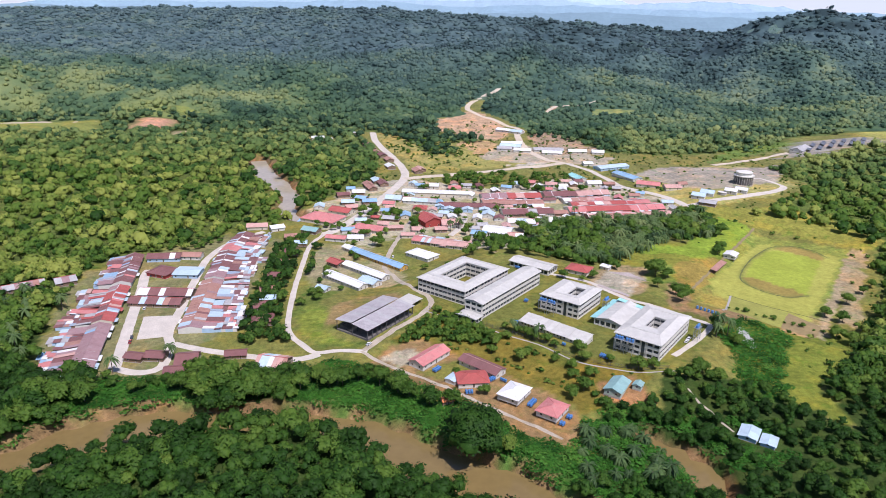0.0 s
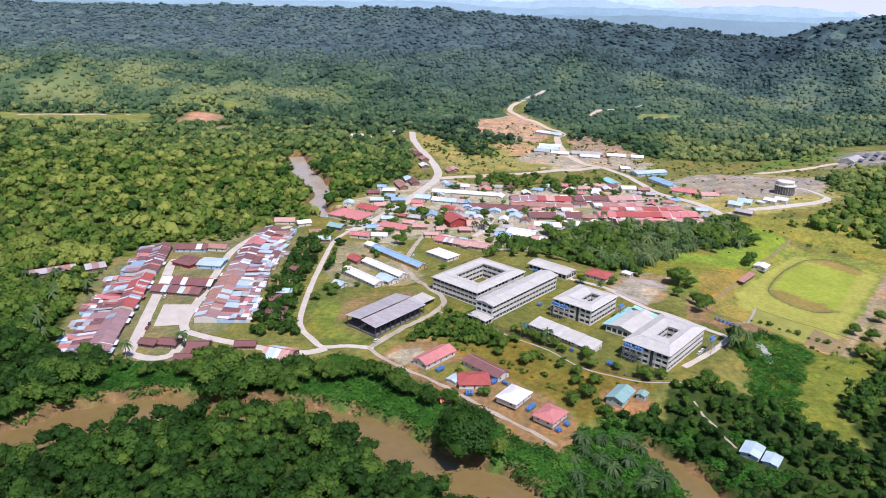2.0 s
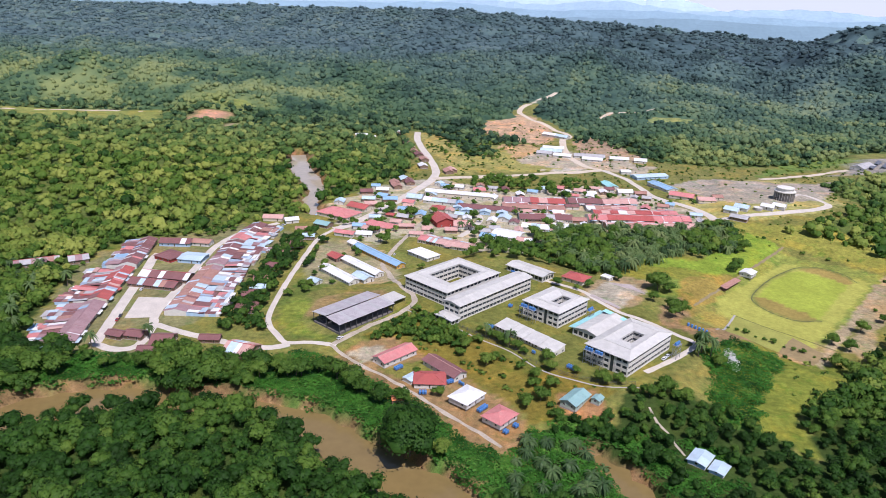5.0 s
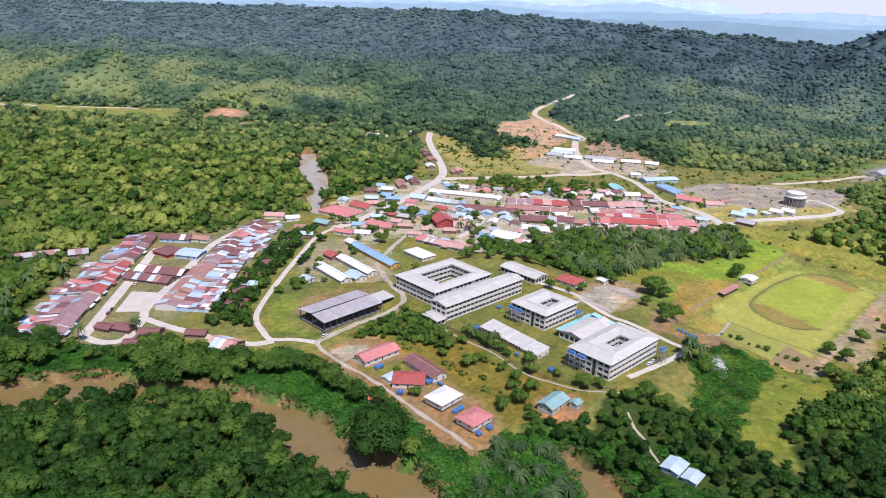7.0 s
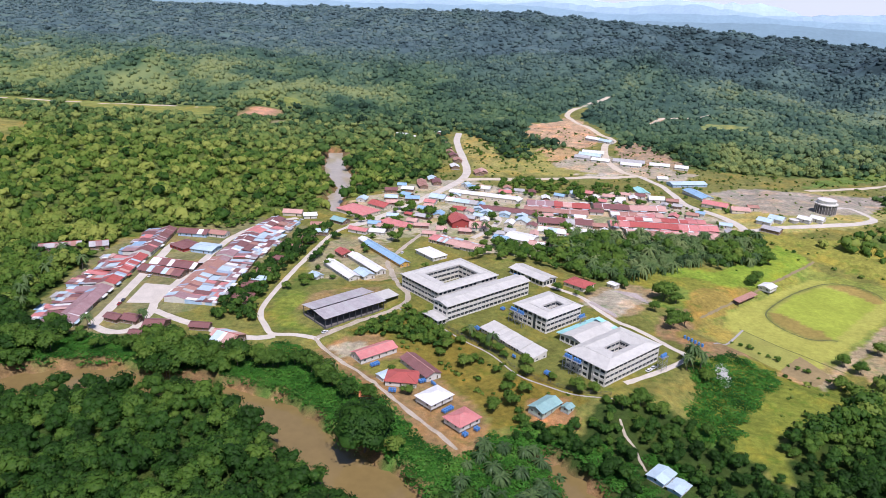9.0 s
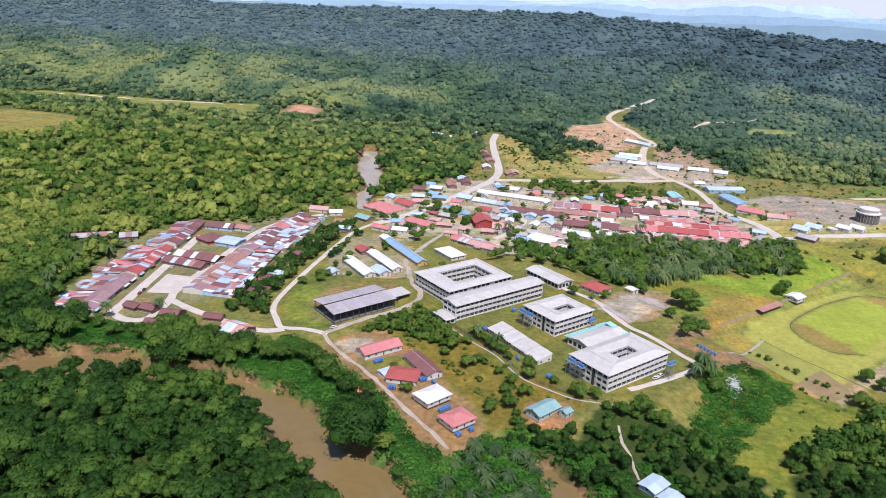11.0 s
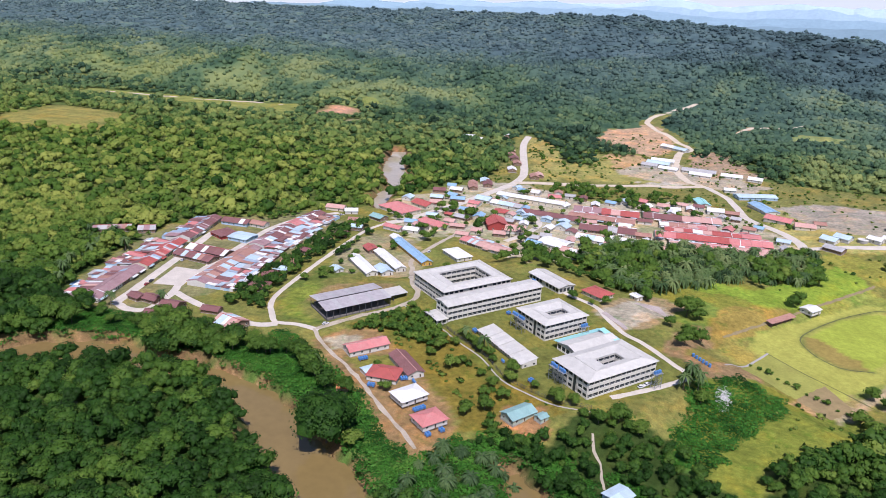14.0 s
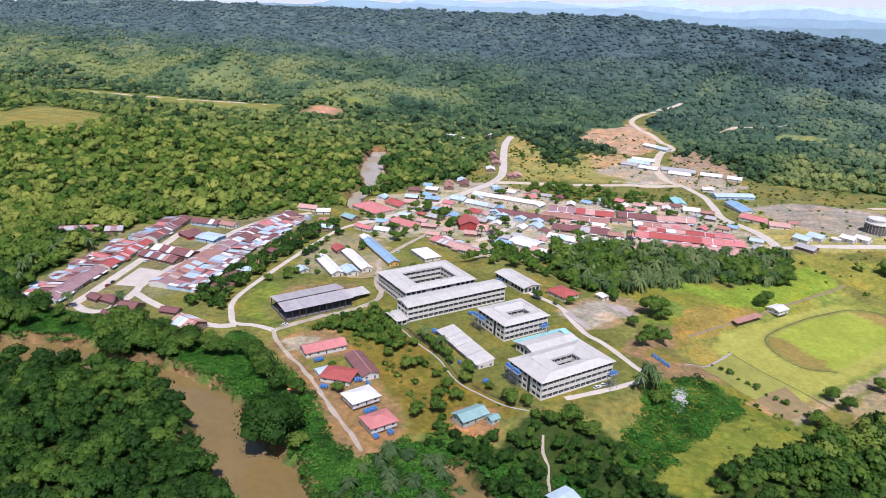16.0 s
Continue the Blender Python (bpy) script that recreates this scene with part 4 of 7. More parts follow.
def woods(name, label, spots, size, tint, templates, material, sink=0.0, hill=None, where=None, other=()):
    """Many crowns in one sheet of leaves. spots: places on the ground; size, tint: one for each."""
    r = np.random.RandomState(len(spots))
    which, turn = r.randint(len(templates), size=len(spots)), r.rand(len(spots)) * 6.2832
    if where is not None:
        which, templates = which + len(templates) * ~where, [*templates, *other]
    vs, fs, ts, hs, ns, at = [], [], [], [], [], 0
    for k, (tv, tf, *to) in enumerate(templates):
        m = which == k
        p, s, t, c = spots[m], size[m], tint[m], turn[m]
        cs, sn = np.cos(c)[:, None], np.sin(c)[:, None]
        x = (tv[:, 0] * cs - tv[:, 1] * sn) * s[:, None] + p[:, 0:1]
        y = (tv[:, 0] * sn + tv[:, 1] * cs) * s[:, None] + p[:, 1:2]
        z = tv[:, 2] * s[:, None] * (0.85 + 0.4 * r.rand(len(p), 1)) + p[:, 2:3] - sink
        vs.append(np.stack([x, y, z], 2).reshape(-1, 3))
        fs.append((tf[None] + (np.arange(len(p)) * len(tv))[:, None, None] + at).reshape(-1, 4))
        ts.append(np.repeat(t, len(tv)))
        tn = to[0] if to else np.zeros((len(tv), 3))
        ns.append(np.stack([tn[:, 0] * cs - tn[:, 1] * sn, tn[:, 0] * sn + tn[:, 1] * cs, np.repeat(tn[None, :, 2], len(p), 0)], 2).reshape(-1, 3))
        if hill is not None:
            hs.append(np.repeat(hill[m], len(tv)))
        at += len(p) * len(tv)
    me = quads(name, np.concatenate(vs), np.concatenate(fs), material)
    a = me.attributes.new("tint", "FLOAT", "POINT")
    a.data.foreach_set("value", np.concatenate(ts).astype(np.float32))
    me.attributes.new("out", "FLOAT_VECTOR", "POINT").data.foreach_set("vector", np.concatenate(ns).astype(np.float32).ravel())
    if hill is not None:
        me.attributes.new("hill", "FLOAT", "POINT").data.foreach_set("value", np.concatenate(hs).astype(np.float32))
    return tagged(new(name, me), label, "trees", kind="stuff")


def scatter(x0, x1, y0, y1, cell, seed):
    r = np.random.RandomState(seed)
    x, y = np.meshgrid(np.arange(x0, x1, cell), np.arange(y0, y1, cell))
    x, y = x.ravel() + cell * 0.9 * (r.rand(x.size) - 0.5), y.ravel() + cell * 0.9 * (r.rand(y.size) - 0.5)
    return x, y, r


BANKS = [[(-41, 340), (-5, 313), (28, 291), (60, 270), (66, 243), (35, 244), (16, 258), (-4, 272), (-26, 282), (-60, 291), (-77, 294), (-76, 318), (-61, 349)],
         [(-171, 314), (-145, 328), (-127, 316), (-117, 291), (-145, 298), (-161, 291), (-172, 285), (-187, 292), (-184, 313)]]
CLEAR = [c[2] for c in COVERS[:4]] + [COVERS[-2][2], COVERS[-1][2]] + BANKS


SPOTS = [(146, 281, 11), (154, 274, 9), (92, 320, 14), (3, 304, 6), (-284, 430, 20), (-261, 444, 12), (-140, 328, 9), (-106, 325, 9), (101, 283, 6), (-391, 1018, 17), (-182, 988, 17), (-158, 992, 13)]


def wild(x, y, margin=5.0):
    """Where the forest stands."""
    ok = ~inside(x + 2.5 * wobble(x, y, 29, 61), y + 2.5 * wobble(x, y, 29, 62), OPEN)
    for ring in CLEAR:
        ok &= ~inside(x, y, ring)
    for cx, cy, r in SPOTS:
        ok &= np.hypot(x - cx, y - cy) > r
    for line in (RIVER, POOL, BACK_RIVER):
        d, w = line_distance(x, y, line)
        ok &= d > w + (1.5 if line is BACK_RIVER else 4.0)
    for _, _, half, line in ROADS:
        d, _ = line_distance(x, y, [(*q, half) for q in line])
        ok &= d > half + (margin if half > 2 else 2.5)
    return ok


def in_view(x, y, edge=0.06):
    """Inside the wedge that the whole flight sees."""
    left = (x > 85 - (1.39 + edge) * (y - 20)) | (x > -0.68 * y - 30)
    right = x < 0.66 * y + 60
    return left & right


def tint_at(x, y, r):
    """Yellow-green on the lowland, its sunlight put into the tint as well; deep green by the river and on the hills."""
    t = 0.33 + 0.14 * wobble(x, y, 130, 71) + 0.10 * wobble(x, y, 34, 76) + (0.10 + 0.07 * smooth(330, 420, y)) * r.normal(size=len(x))
    low = smooth(-40, -200, x) * smooth(370, 460, y) * (1 - smooth(950, 1200, y))
    t = t + (0.36 + 0.16 * wobble(x, y, 62, 70)) * low + 0.34 * smooth(120, 300, x) * smooth(760, 860, y) * smooth(-0.1, 0.4, wobble(x, y, 150, 79))
    t = t - (0.26 + 0.06 * smooth(40, 90, x)) * (1 - smooth(300, 370, y))
    t = t + 0.28 * smooth(210, 270, x) * smooth(430, 560, y)
    t = t + (0.2 + 0.15 * low) * (r.rand(len(x)) > 0.93) - 0.22 * low * (r.rand(len(x)) > 0.88)
    return t


def haziness(x, y):
    # share of the haze-coloured leaf tones, growing with distance
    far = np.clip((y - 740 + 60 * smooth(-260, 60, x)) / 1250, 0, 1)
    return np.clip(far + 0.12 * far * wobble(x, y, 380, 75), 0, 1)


NEAR = [crown(175, 0.82, 5.5, 9.5, 7, 100 + s, loose=0.4, spread=0.26) for s in range(8)]
HALF = [crown(58, 1.5, 5.9, 9.5, 5, 150 + s, loose=0.4, spread=0.26) for s in range(8)]
MID = [crown(24, 2.0, 7.2, 9.5, 3, 200 + s, 5, 0.8, 0.3, 0.22) for s in range(8)]
FAR = [crown(7, 1.9, 7.4, 7.5, 1, 300 + s, 5, 0.72, 0.35, 0.3) for s in range(8)]
CAP = [crown(3, 4.0, 12.0, 9.0, 1, 400 + s, 5, 0.55, 0.3, 0.22) for s in range(8)]
VINE = [crown(14, 1.3, 2.3, 1.8, 1, 450 + s, 5, 0.5) for s in range(6)]
CREEPER = [carpet(40, 0.85, 2.8, 480 + s) for s in range(6)]


def keep(x, y, r, ok):
    return x[ok], y[ok], r


def at(x, y):
    return np.stack([x, y, land(x, y)], 1)


def forest():
    x, y, r = scatter(-590, 478, 170, 478, 6.6, 1)
    x, y, r = keep(x, y, r, in_view(x, y))
    x, y, r = keep(x, y, r, wild(x, y) & ~((y < 290) & (y > 246) & (x > 61) & (x < 107)))
    south = line_distance(x, y, RIVER)[0] * (y < np.interp(x, [q[0] for q in RIVER], [q[1] for q in RIVER]))
    edge = np.where((x > -130) & (x < -22), 0.28, -0.32)
    size = 0.82 + 0.35 * r.rand(len(x)) + 0.5 * r.rand(len(x)) ** 5 + 0.2 * wobble(x, y, 44, 81) + edge * (1 - smooth(6, 26, south)) * (south > 0)
    size = size * (1 - 0.34 * smooth(52, 75, x) * (1 - smooth(330, 370, y)) * (1 - 0.6 * smooth(200, 235, x)))
    woods("forest", "dense green riverside forest of mixed broadleaf trees", at(x, y), size, tint_at(x, y, r), NEAR, leaf, 0.8, where=(y < 335) & (np.abs(x) < 300), other=HALF)
    x, y, r = scatter(-1460, 609, 478, 1118, 10.6, 2)
    x, y, r = keep(x, y, r, in_view(x, y))
    x, y, r = keep(x, y, r, wild(x, y))
    size = 0.72 + 0.4 * r.rand(len(x)) + 0.8 * r.rand(len(x)) ** 5 + 0.2 * wobble(x, y, 58, 82)
    woods("forest", "sunlit yellow-green lowland forest beyond the village", at(x, y), size, tint_at(x, y, r), MID, leaf, 2.8, haziness(x, y))
    x, y, r = scatter(-120, 300, -40, 172, 11.0, 12)
    x, y, r = keep(x, y, r, wild(x, y))
    woods("forest", "green forest south of the river", at(x, y), 0.8 + 0.5 * r.rand(len(x)), tint_at(x, y, r), MID, leaf, 1.6)
    x, y, r = scatter(-2350, 1305, 1118, 1812, 11.8, 3)
    x, y, r = keep(x, y, r, in_view(x, y))
    x, y, r = keep(x, y, r, wild(x, y))
    woods("forest", "dark green forest on the lower hill slopes", at(x, y), 0.86 + 0.5 * r.rand(len(x)) + 0.45 * r.rand(len(x)) ** 5, hill_tint(x, y, r, 0.12), FAR, leaf, 0.6, haziness(x, y))
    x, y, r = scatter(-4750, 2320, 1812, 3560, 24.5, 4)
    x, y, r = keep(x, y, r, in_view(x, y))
    woods("forest", "dark forest covering the far hills, leaves tinted blue for haze", at(x, y), 0.85 + 0.55 * r.rand(len(x)) + 0.3 * smooth(2400, 3200, y), hill_tint(x, y, r, 0.10), CAP, leaf, 0.8, haziness(x, y))
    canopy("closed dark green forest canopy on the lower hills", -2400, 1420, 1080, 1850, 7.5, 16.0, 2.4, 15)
    canopy("closed forest canopy on the far hills, tinted blue for haze", -4800, 2250, 1790, 3680, 15.0, 30.0, 2.4, 16)


def hill_tint(x, y, r, own):
    t = 0.30 + 0.17 * wobble(x, y, 260, 72) + 0.10 * wobble(x, y, 70, 77) + own * r.normal(size=len(x))
    # sunlit band on the left slope, put in as a lighter leaf tint
    t = t + 0.42 * smooth(1480, 1220, y) * smooth(-180, -420, x) * smooth(-0.5, 0.3, wobble(x, y, 170, 74))
    t = t + 0.10 * smooth(-300, -700, x) - 0.15 * smooth(-100, 250, x) * smooth(1400, 1700, y)
    return t + 0.30 * smooth(180, 420, x) * (1 - smooth(1550, 1850, y)) * smooth(-0.15, 0.35, wobble(x, y, 190, 79))


def canopy(label, x0, x1, y0, y1, step, cell, base, seed):
    """The closed roof of a forest too far off to count its trees: one sheet of rounded crowns, each its own height and tint."""
    r = np.random.RandomState(seed)
    xs, ys = np.arange(x0, x1, step), np.arange(y0, y1, step * 1.15)
    x, y = [q.ravel() + step * 0.5 * (r.rand(q.size) - 0.5) for q in np.meshgrid(xs, ys)]
    nx, ny = int((x1 - x0) / cell) + 6, int((y1 - y0) / cell) + 6
    jx, jy, tall, hue = r.rand(nx, ny), r.rand(nx, ny), r.rand(nx, ny), r.normal(size=(nx, ny))
    gx, gy = (x - x0) / cell + 2, (y - y0) / cell + 2
    near, own, shade_ = np.full(x.shape, 9.0), np.zeros(x.shape), np.zeros(x.shape)
    for a in (-1, 0, 1):
        for b in (-1, 0, 1):
            i, j = np.clip(np.floor(gx).astype(int) + a, 0, nx - 1), np.clip(np.floor(gy).astype(int) + b, 0, ny - 1)
            d = np.hypot(gx - i - jx[i, j], gy - j - jy[i, j]) / (0.8 + 0.5 * tall[i, j])
            m = d < near
            near, own, shade_ = np.where(m, d, near), np.where(m, tall[i, j], own), np.where(m, hue[i, j], shade_)
    dome = np.clip(1 - (near / 0.72) ** 2, -0.3, 1)
    rim = smooth(y0, y0 + 50, y)
    z = land(x, y) - 1.5 + rim * (base + 1.5 + 2.2 * (0.4 + own) * dome)
    ok = wild(x, y, 4.0) & in_view(x, y)
    z = np.where(ok, z, land(x, y) - 1.5)
    w = len(xs)
    i = (np.arange(len(ys) - 1)[:, None] * w + np.arange(w - 1)[None, :]).ravel()
    faces = np.stack([i, i + 1, i + w + 1, i + w], 1)
    faces = faces[ok[faces].any(1)]
    me = quads("forest", np.stack([x, y, z], 1), faces, leaf)
    me.polygons.foreach_set("use_smooth", np.ones(len(faces), bool))
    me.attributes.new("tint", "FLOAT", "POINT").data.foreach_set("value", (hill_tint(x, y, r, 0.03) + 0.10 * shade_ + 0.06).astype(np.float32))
    me.attributes.new("hill", "FLOAT", "POINT").data.foreach_set("value", haziness(x, y).astype(np.float32))
    tagged(new("forest", me), label, "trees", kind="stuff")


def undergrowth():
    """Creepers and low growth on the river banks and the slope below the rubbish heap."""
    x, y, r = scatter(-254, 218, 232, 420, 2.6, 5)
    d, w = line_distance(x, y, RIVER)
    bank = np.zeros(len(x), bool)
    for ring in BANKS:
        bank |= inside(x + 3 * wobble(x, y, 20, 96), y + 3 * wobble(x, y, 20, 97), ring)
    bank |= (d > w + 4.0 + 2.2 * wobble(x, y, 17, 91)) & (d < w + 35) & ((y > 262) | (x > -5)) & ~inside(x, y, COVERS[17][2]) & (wobble(x, y, 32, 92) > -0.35)
    bank &= d > w + 3.5 + 2.0 * wobble(x, y, 17, 91)
    slope = inside(x + 4 * wobble(x, y, 22, 93), y + 4 * wobble(x, y, 22, 94), [(170, 390), (194, 408), (216, 400), (199, 357), (179, 320), (164, 313), (165, 349)])
    swamp = inside(x + 3 * wobble(x, y, 22, 93), y + 3 * wobble(x, y, 22, 94), [(62, 244), (108, 240), (140, 262), (160, 262), (166, 290), (146, 300), (128, 300), (112, 306), (84, 306), (70, 292)]) & (wobble(x, y, 26, 99) > -0.45)
    for line in (POOL,):
        pd, pw = line_distance(x, y, line)
        swamp &= pd > pw + 3
    slope |= swamp & (np.hypot(x - 147, y - 284) > 8) & (np.hypot(x - 155, y - 278) > 7)
    x, y, r = keep(x, y, r, (bank & ((y > np.interp(x, [q[0] for q in RIVER], [q[1] for q in RIVER])) | ((x > -30) & (d < w + 13)))) | slope)
    ok = np.ones(len(x), bool)
    for _, _, half, line in ROADS:
        ok &= line_distance(x, y, [(*q, half) for q in line])[0] > half + 2
    x, y, r = keep(x, y, r, ok)
    woods("undergrowth", "bright green creepers and low growth on the banks", at(x, y) + np.stack([0 * x, 0 * x, 0.9 * np.clip(wobble(x, y, 13, 89), -0.2, 1)], 1), 0.7 + 0.6 * r.rand(len(x)), 0.26 + 0.18 * wobble(x, y, 36, 95) + 0.12 * wobble(x, y, 13, 89) + 0.09 * r.normal(size=len(x)), CREEPER, vine_leaf, 0.1)
    x, y, r = scatter(-48, 50, 355, 432, 3.6, 7)
    x, y, r = keep(x, y, r, inside(x, y, [(-29, 369), (-17, 388), (-2, 408), (17, 395), (36, 375), (25, 368), (-1, 374), (-18, 369)]))
    woods("hedge", "dense belt of bright green shrubs below the school", at(x, y), 0.42 + 0.25 * r.rand(len(x)), 0.38 + 0.12 * r.normal(size=len(x)), HALF, leaf, 0.5)
    x, y, r = scatter(-160, -90, 350, 580, 5.6, 8)
    x, y, r = keep(x, y, r, inside(x, y, [(-118, 366), (-124, 403), (-130, 460), (-136, 531), (-118, 560), (-100, 530), (-97, 440), (-90, 390), (-84, 366)]) & (r.rand(len(x)) > 0.08))
    ok = np.ones(len(x), bool)
    for _, _, half, line in ROADS:
        ok &= line_distance(x, y, [(*q, half) for q in line])[0] > half + 3.5
    x, y, r = keep(x, y, r, ok)
    ex, ey, er = scatter(-300, -180, 312, 562, 6.4, 18)
    ex, ey, er = keep(ex, ey, er, inside(ex, ey, [(-213, 312), (-229, 345), (-241, 385), (-253, 430), (-262, 470), (-252, 510), (-200, 520), (-180, 548), (-190, 562), (-292, 505), (-300, 420), (-262, 340), (-232, 312)]) & (er.rand(len(ex)) > 0.15) & (np.hypot(ex + 287, ey - 436) > 14) & (np.hypot(ex + 264, ey - 449) > 9))
    woods("garden_trees", "trees and scrub crowding the backs of the terraces", at(ex, ey), 0.4 + 0.45 * er.rand(len(ex)), 0.30 + 0.15 * er.normal(size=len(ex)), HALF, leaf, 0.5)
    woods("garden_trees", "dense garden trees between the terraces and the road", at(x, y), 0.55 + 0.45 * r.rand(len(x)), 0.24 + 0.16 * r.normal(size=len(x)), HALF, leaf, 0.5)


def village_trees():
    """Garden trees too many to tell apart, in belts between the houses."""
    r = np.random.RandomState(77)
    xs, ys, ss = [], [], []
    for x0, x1, y0, y1, n, lo, hi in ((-23, 72, 676, 682, 8, 0.5, 0.8), (44, 116, 650, 661, 9, 0.5, 0.8), (17, 102, 513, 560, 62, 0.7, 1.15), (102, 133, 500, 545, 24, 0.7, 1.1),
                                      (-35, 6, 725, 742, 14, 0.5, 0.9), (-9, 151, 716, 795, 150, 0.6, 1.0), (174, 232, 702, 725, 14, 0.5, 0.8), (72, 239, 560, 624, 46, 0.9, 1.35), (66, 128, 540, 612, 60, 0.9, 1.35), (205, 246, 585, 660, 34, 0.8, 1.25), (-72, 22, 870, 1000, 40, 0.4, 0.7), (-130, -40, 560, 700, 55, 0.35, 0.8), (-40, 90, 560, 680, 45, 0.35, 0.7), (90, 240, 640, 760, 40, 0.3, 0.6), (-84, -66, 440, 530, 16, 0.4, 0.6)):
        xs.append(r.uniform(x0, x1, n)), ys.append(r.uniform(y0, y1, n)), ss.append(r.uniform(lo, hi, n))
    x, y, s = np.concatenate(xs), np.concatenate(ys), np.concatenate(ss)
    ok = np.ones(len(x), bool)
    for _, _, half, line in ROADS:
        ok &= line_distance(x, y, [(*q, half) for q in line])[0] > half + 3
    for a, b, c in TAKEN:
        ok &= np.hypot(x - a, y - b) > c * 0.9 + 4.5 * s - 1.0
    x, y, s = x[ok], y[ok], s[ok]
    woods("village_trees", "belts of green garden trees between the houses", at(x, y), s, 0.28 + 0.12 * r.normal(size=len(x)), HALF, leaf, 0.6)


def shrubs():
    """Scattered low shrubs in the open ground."""
    x, y, r = scatter(-100, 480, 300, 1150, 5.0, 9)
    x, y, r = keep(x, y, r, in_view(x, y) & inside(x, y, OPEN))
    thick = 0.05 + 0.22 * smooth(690, 780, y) + 0.42 * np.clip(wobble(x, y, 50, 98), -0.2, 1)
    field = inside(x, y, COVERS[26][2])
    rough = inside(x, y, [(-25, 366), (20, 389), (59, 362), (108, 334), (87, 311), (72, 301), (56, 324), (12, 362)])
    bank = inside(x, y, [(202, 305), (202, 330), (232, 357), (260, 394), (240, 406), (212, 410), (205, 360)])
    gravel = inside(x, y, [(216, 807), (253, 731), (303, 716), (365, 758), (420, 869), (331, 852), (260, 848)]) | inside(x, y, [(24, 885), (62, 915), (129, 890), (122, 857), (46, 834)])
    ok = (r.rand(len(x)) < thick * 0.55) & ((y > 690) | (x > 215)) & ~field & ~(gravel & (r.rand(len(x)) < 0.85))
    ok |= bank & (r.rand(len(x)) < 0.16)
    ok |= rough & (r.rand(len(x)) < 0.3 + 0.4 * wobble(x, y, 24, 90))
    for _, _, half, line in ROADS:
        ok &= line_distance(x, y, [(*q, half) for q in line])[0] > half + 3
    x, y, r = keep(x, y, r, ok)
    woods("shrubs", "low green shrubs scattered over rough grass", at(x, y), 0.6 + 0.9 * r.rand(len(x)) ** 2, 0.42 + 0.14 * r.normal(size=len(x)), VINE, leaf, 0.1)


forest()
shrubs()
undergrowth()


# ---- trees that stand alone ----
def tree_parts(name, leaves, size, radius, height, lobes, seed, trunk, label, material=leaf, tint=0.4):
    """A tree under an Empty: tapered trunk with limbs, and a crown of leaf clumps."""
    ob = thing(name, 0, -3000, 0, 0, label, "tree")
    s = Shape()
    s.tube(0, 0, -0.6, trunk, 0.05 * height * 0.5, 0.03 * height * 0.5, 7)
    for a in range(4):
        t = a * 1.7 + seed
        s.bar((0, 0, trunk * 0.85), (math.cos(t) * radius * 0.45, math.sin(t) * radius * 0.45, trunk + height * 0.45), 0.012 * height)
    part("trunk", s, bark, ob)
    v, f, facing = crown(leaves, size, radius, height, lobes, seed, loose=0.45, spread=0.28)
    v = v + np.array([0, 0, trunk - height * 0.2])
    me = quads("crown", v, f, material)
    me.attributes.new("out", "FLOAT_VECTOR", "POINT").data.foreach_set("vector", facing.astype(np.float32).ravel())
    at = me.attributes.new("tint", "FLOAT", "POINT")
    at.data.foreach_set("value", np.full(len(v), tint, np.float32))
    part("crown", me, None, ob)
    return ob


def frond_crown(fronds, length, droop, seed, segs=5, wide=0.6):
    r = random.Random(seed)
    s = Shape()
    for i in range(fronds):
        t = i * 2.4 + r.random()
        rise = 0.9 - 1.1 * (i / fronds)
        c, n = math.cos(t), math.sin(t)
        L = length * (0.8 + 0.3 * r.random())
        spine = []
        for k in range(segs + 1):
            u = k / segs
            spine.append((c * L * u * (1 - 0.15 * u), n * L * u * (1 - 0.15 * u), L * (rise * u - droop * u * u)))
        for k in range(segs):
            a, b = spine[k], spine[k + 1]
            wa, wb = wide * math.sin(3.14 * min(1, (k + 0.25) / segs)) + 0.05, wide * math.sin(3.14 * min(1, (k + 1.1) / segs)) + 0.03
            for q in (1, -1):
                s.poly([a, b, (b[0] - n * wb * q, b[1] + c * wb * q, b[2] - 0.45 * wb), (a[0] - n * wa * q, a[1] + c * wa * q, a[2] - 0.45 * wa)])
    return s


def palm_grove():
    """The dense inside of the oil palm grove."""
    temps = []
    for k in range(4):
        c = frond_crown(32, 6.4, 1.0, 600 + k, 3, 0.55)
        temps.append((np.array(c.v) + np.array([0, 0, 5.0]), np.array(c.f)))
    x, y, r = scatter(60, 262, 495, 665, 7.6, 6)
    x, y, r = keep(x, y, r, inside(x, y, [(72, 560), (88, 615), (138, 626), (217, 645), (245, 652), (235, 585), (188, 567), (133, 510), (110, 510), (87, 534)]))
    woods("palm_grove", "dense dark green grove of oil palms", at(x, y), 0.8 + 0.65 * r.rand(len(x)) ** 1.5, 0.34 + 0.2 * r.normal(size=len(x)), temps, palm_leaf, 0.3)


def palm_parts(name, trunk, fronds, length, droop, seed, label, tint=0.4):
    ob = thing(name, 0, -3000, 0, 0, label, "palm")
    s = Shape()
    s.tube(0, 0, -0.6, trunk * 0.5, 0.3, 0.26, 7)
    s.tube(0.0, 0, trunk * 0.5 - 0.05, trunk, 0.26, 0.3, 7)
    part("trunk", s, bark, ob)
    me = frond_crown(fronds, length, droop, seed).mesh("frond_crown", palm_leaf)
    at = me.attributes.new("tint", "FLOAT", "POINT")
    at.data.foreach_set("value", np.full(len(me.vertices), tint, np.float32))
    part("frond_crown", me, None, ob, at=pose(0, 0, trunk - 0.1))
    return ob


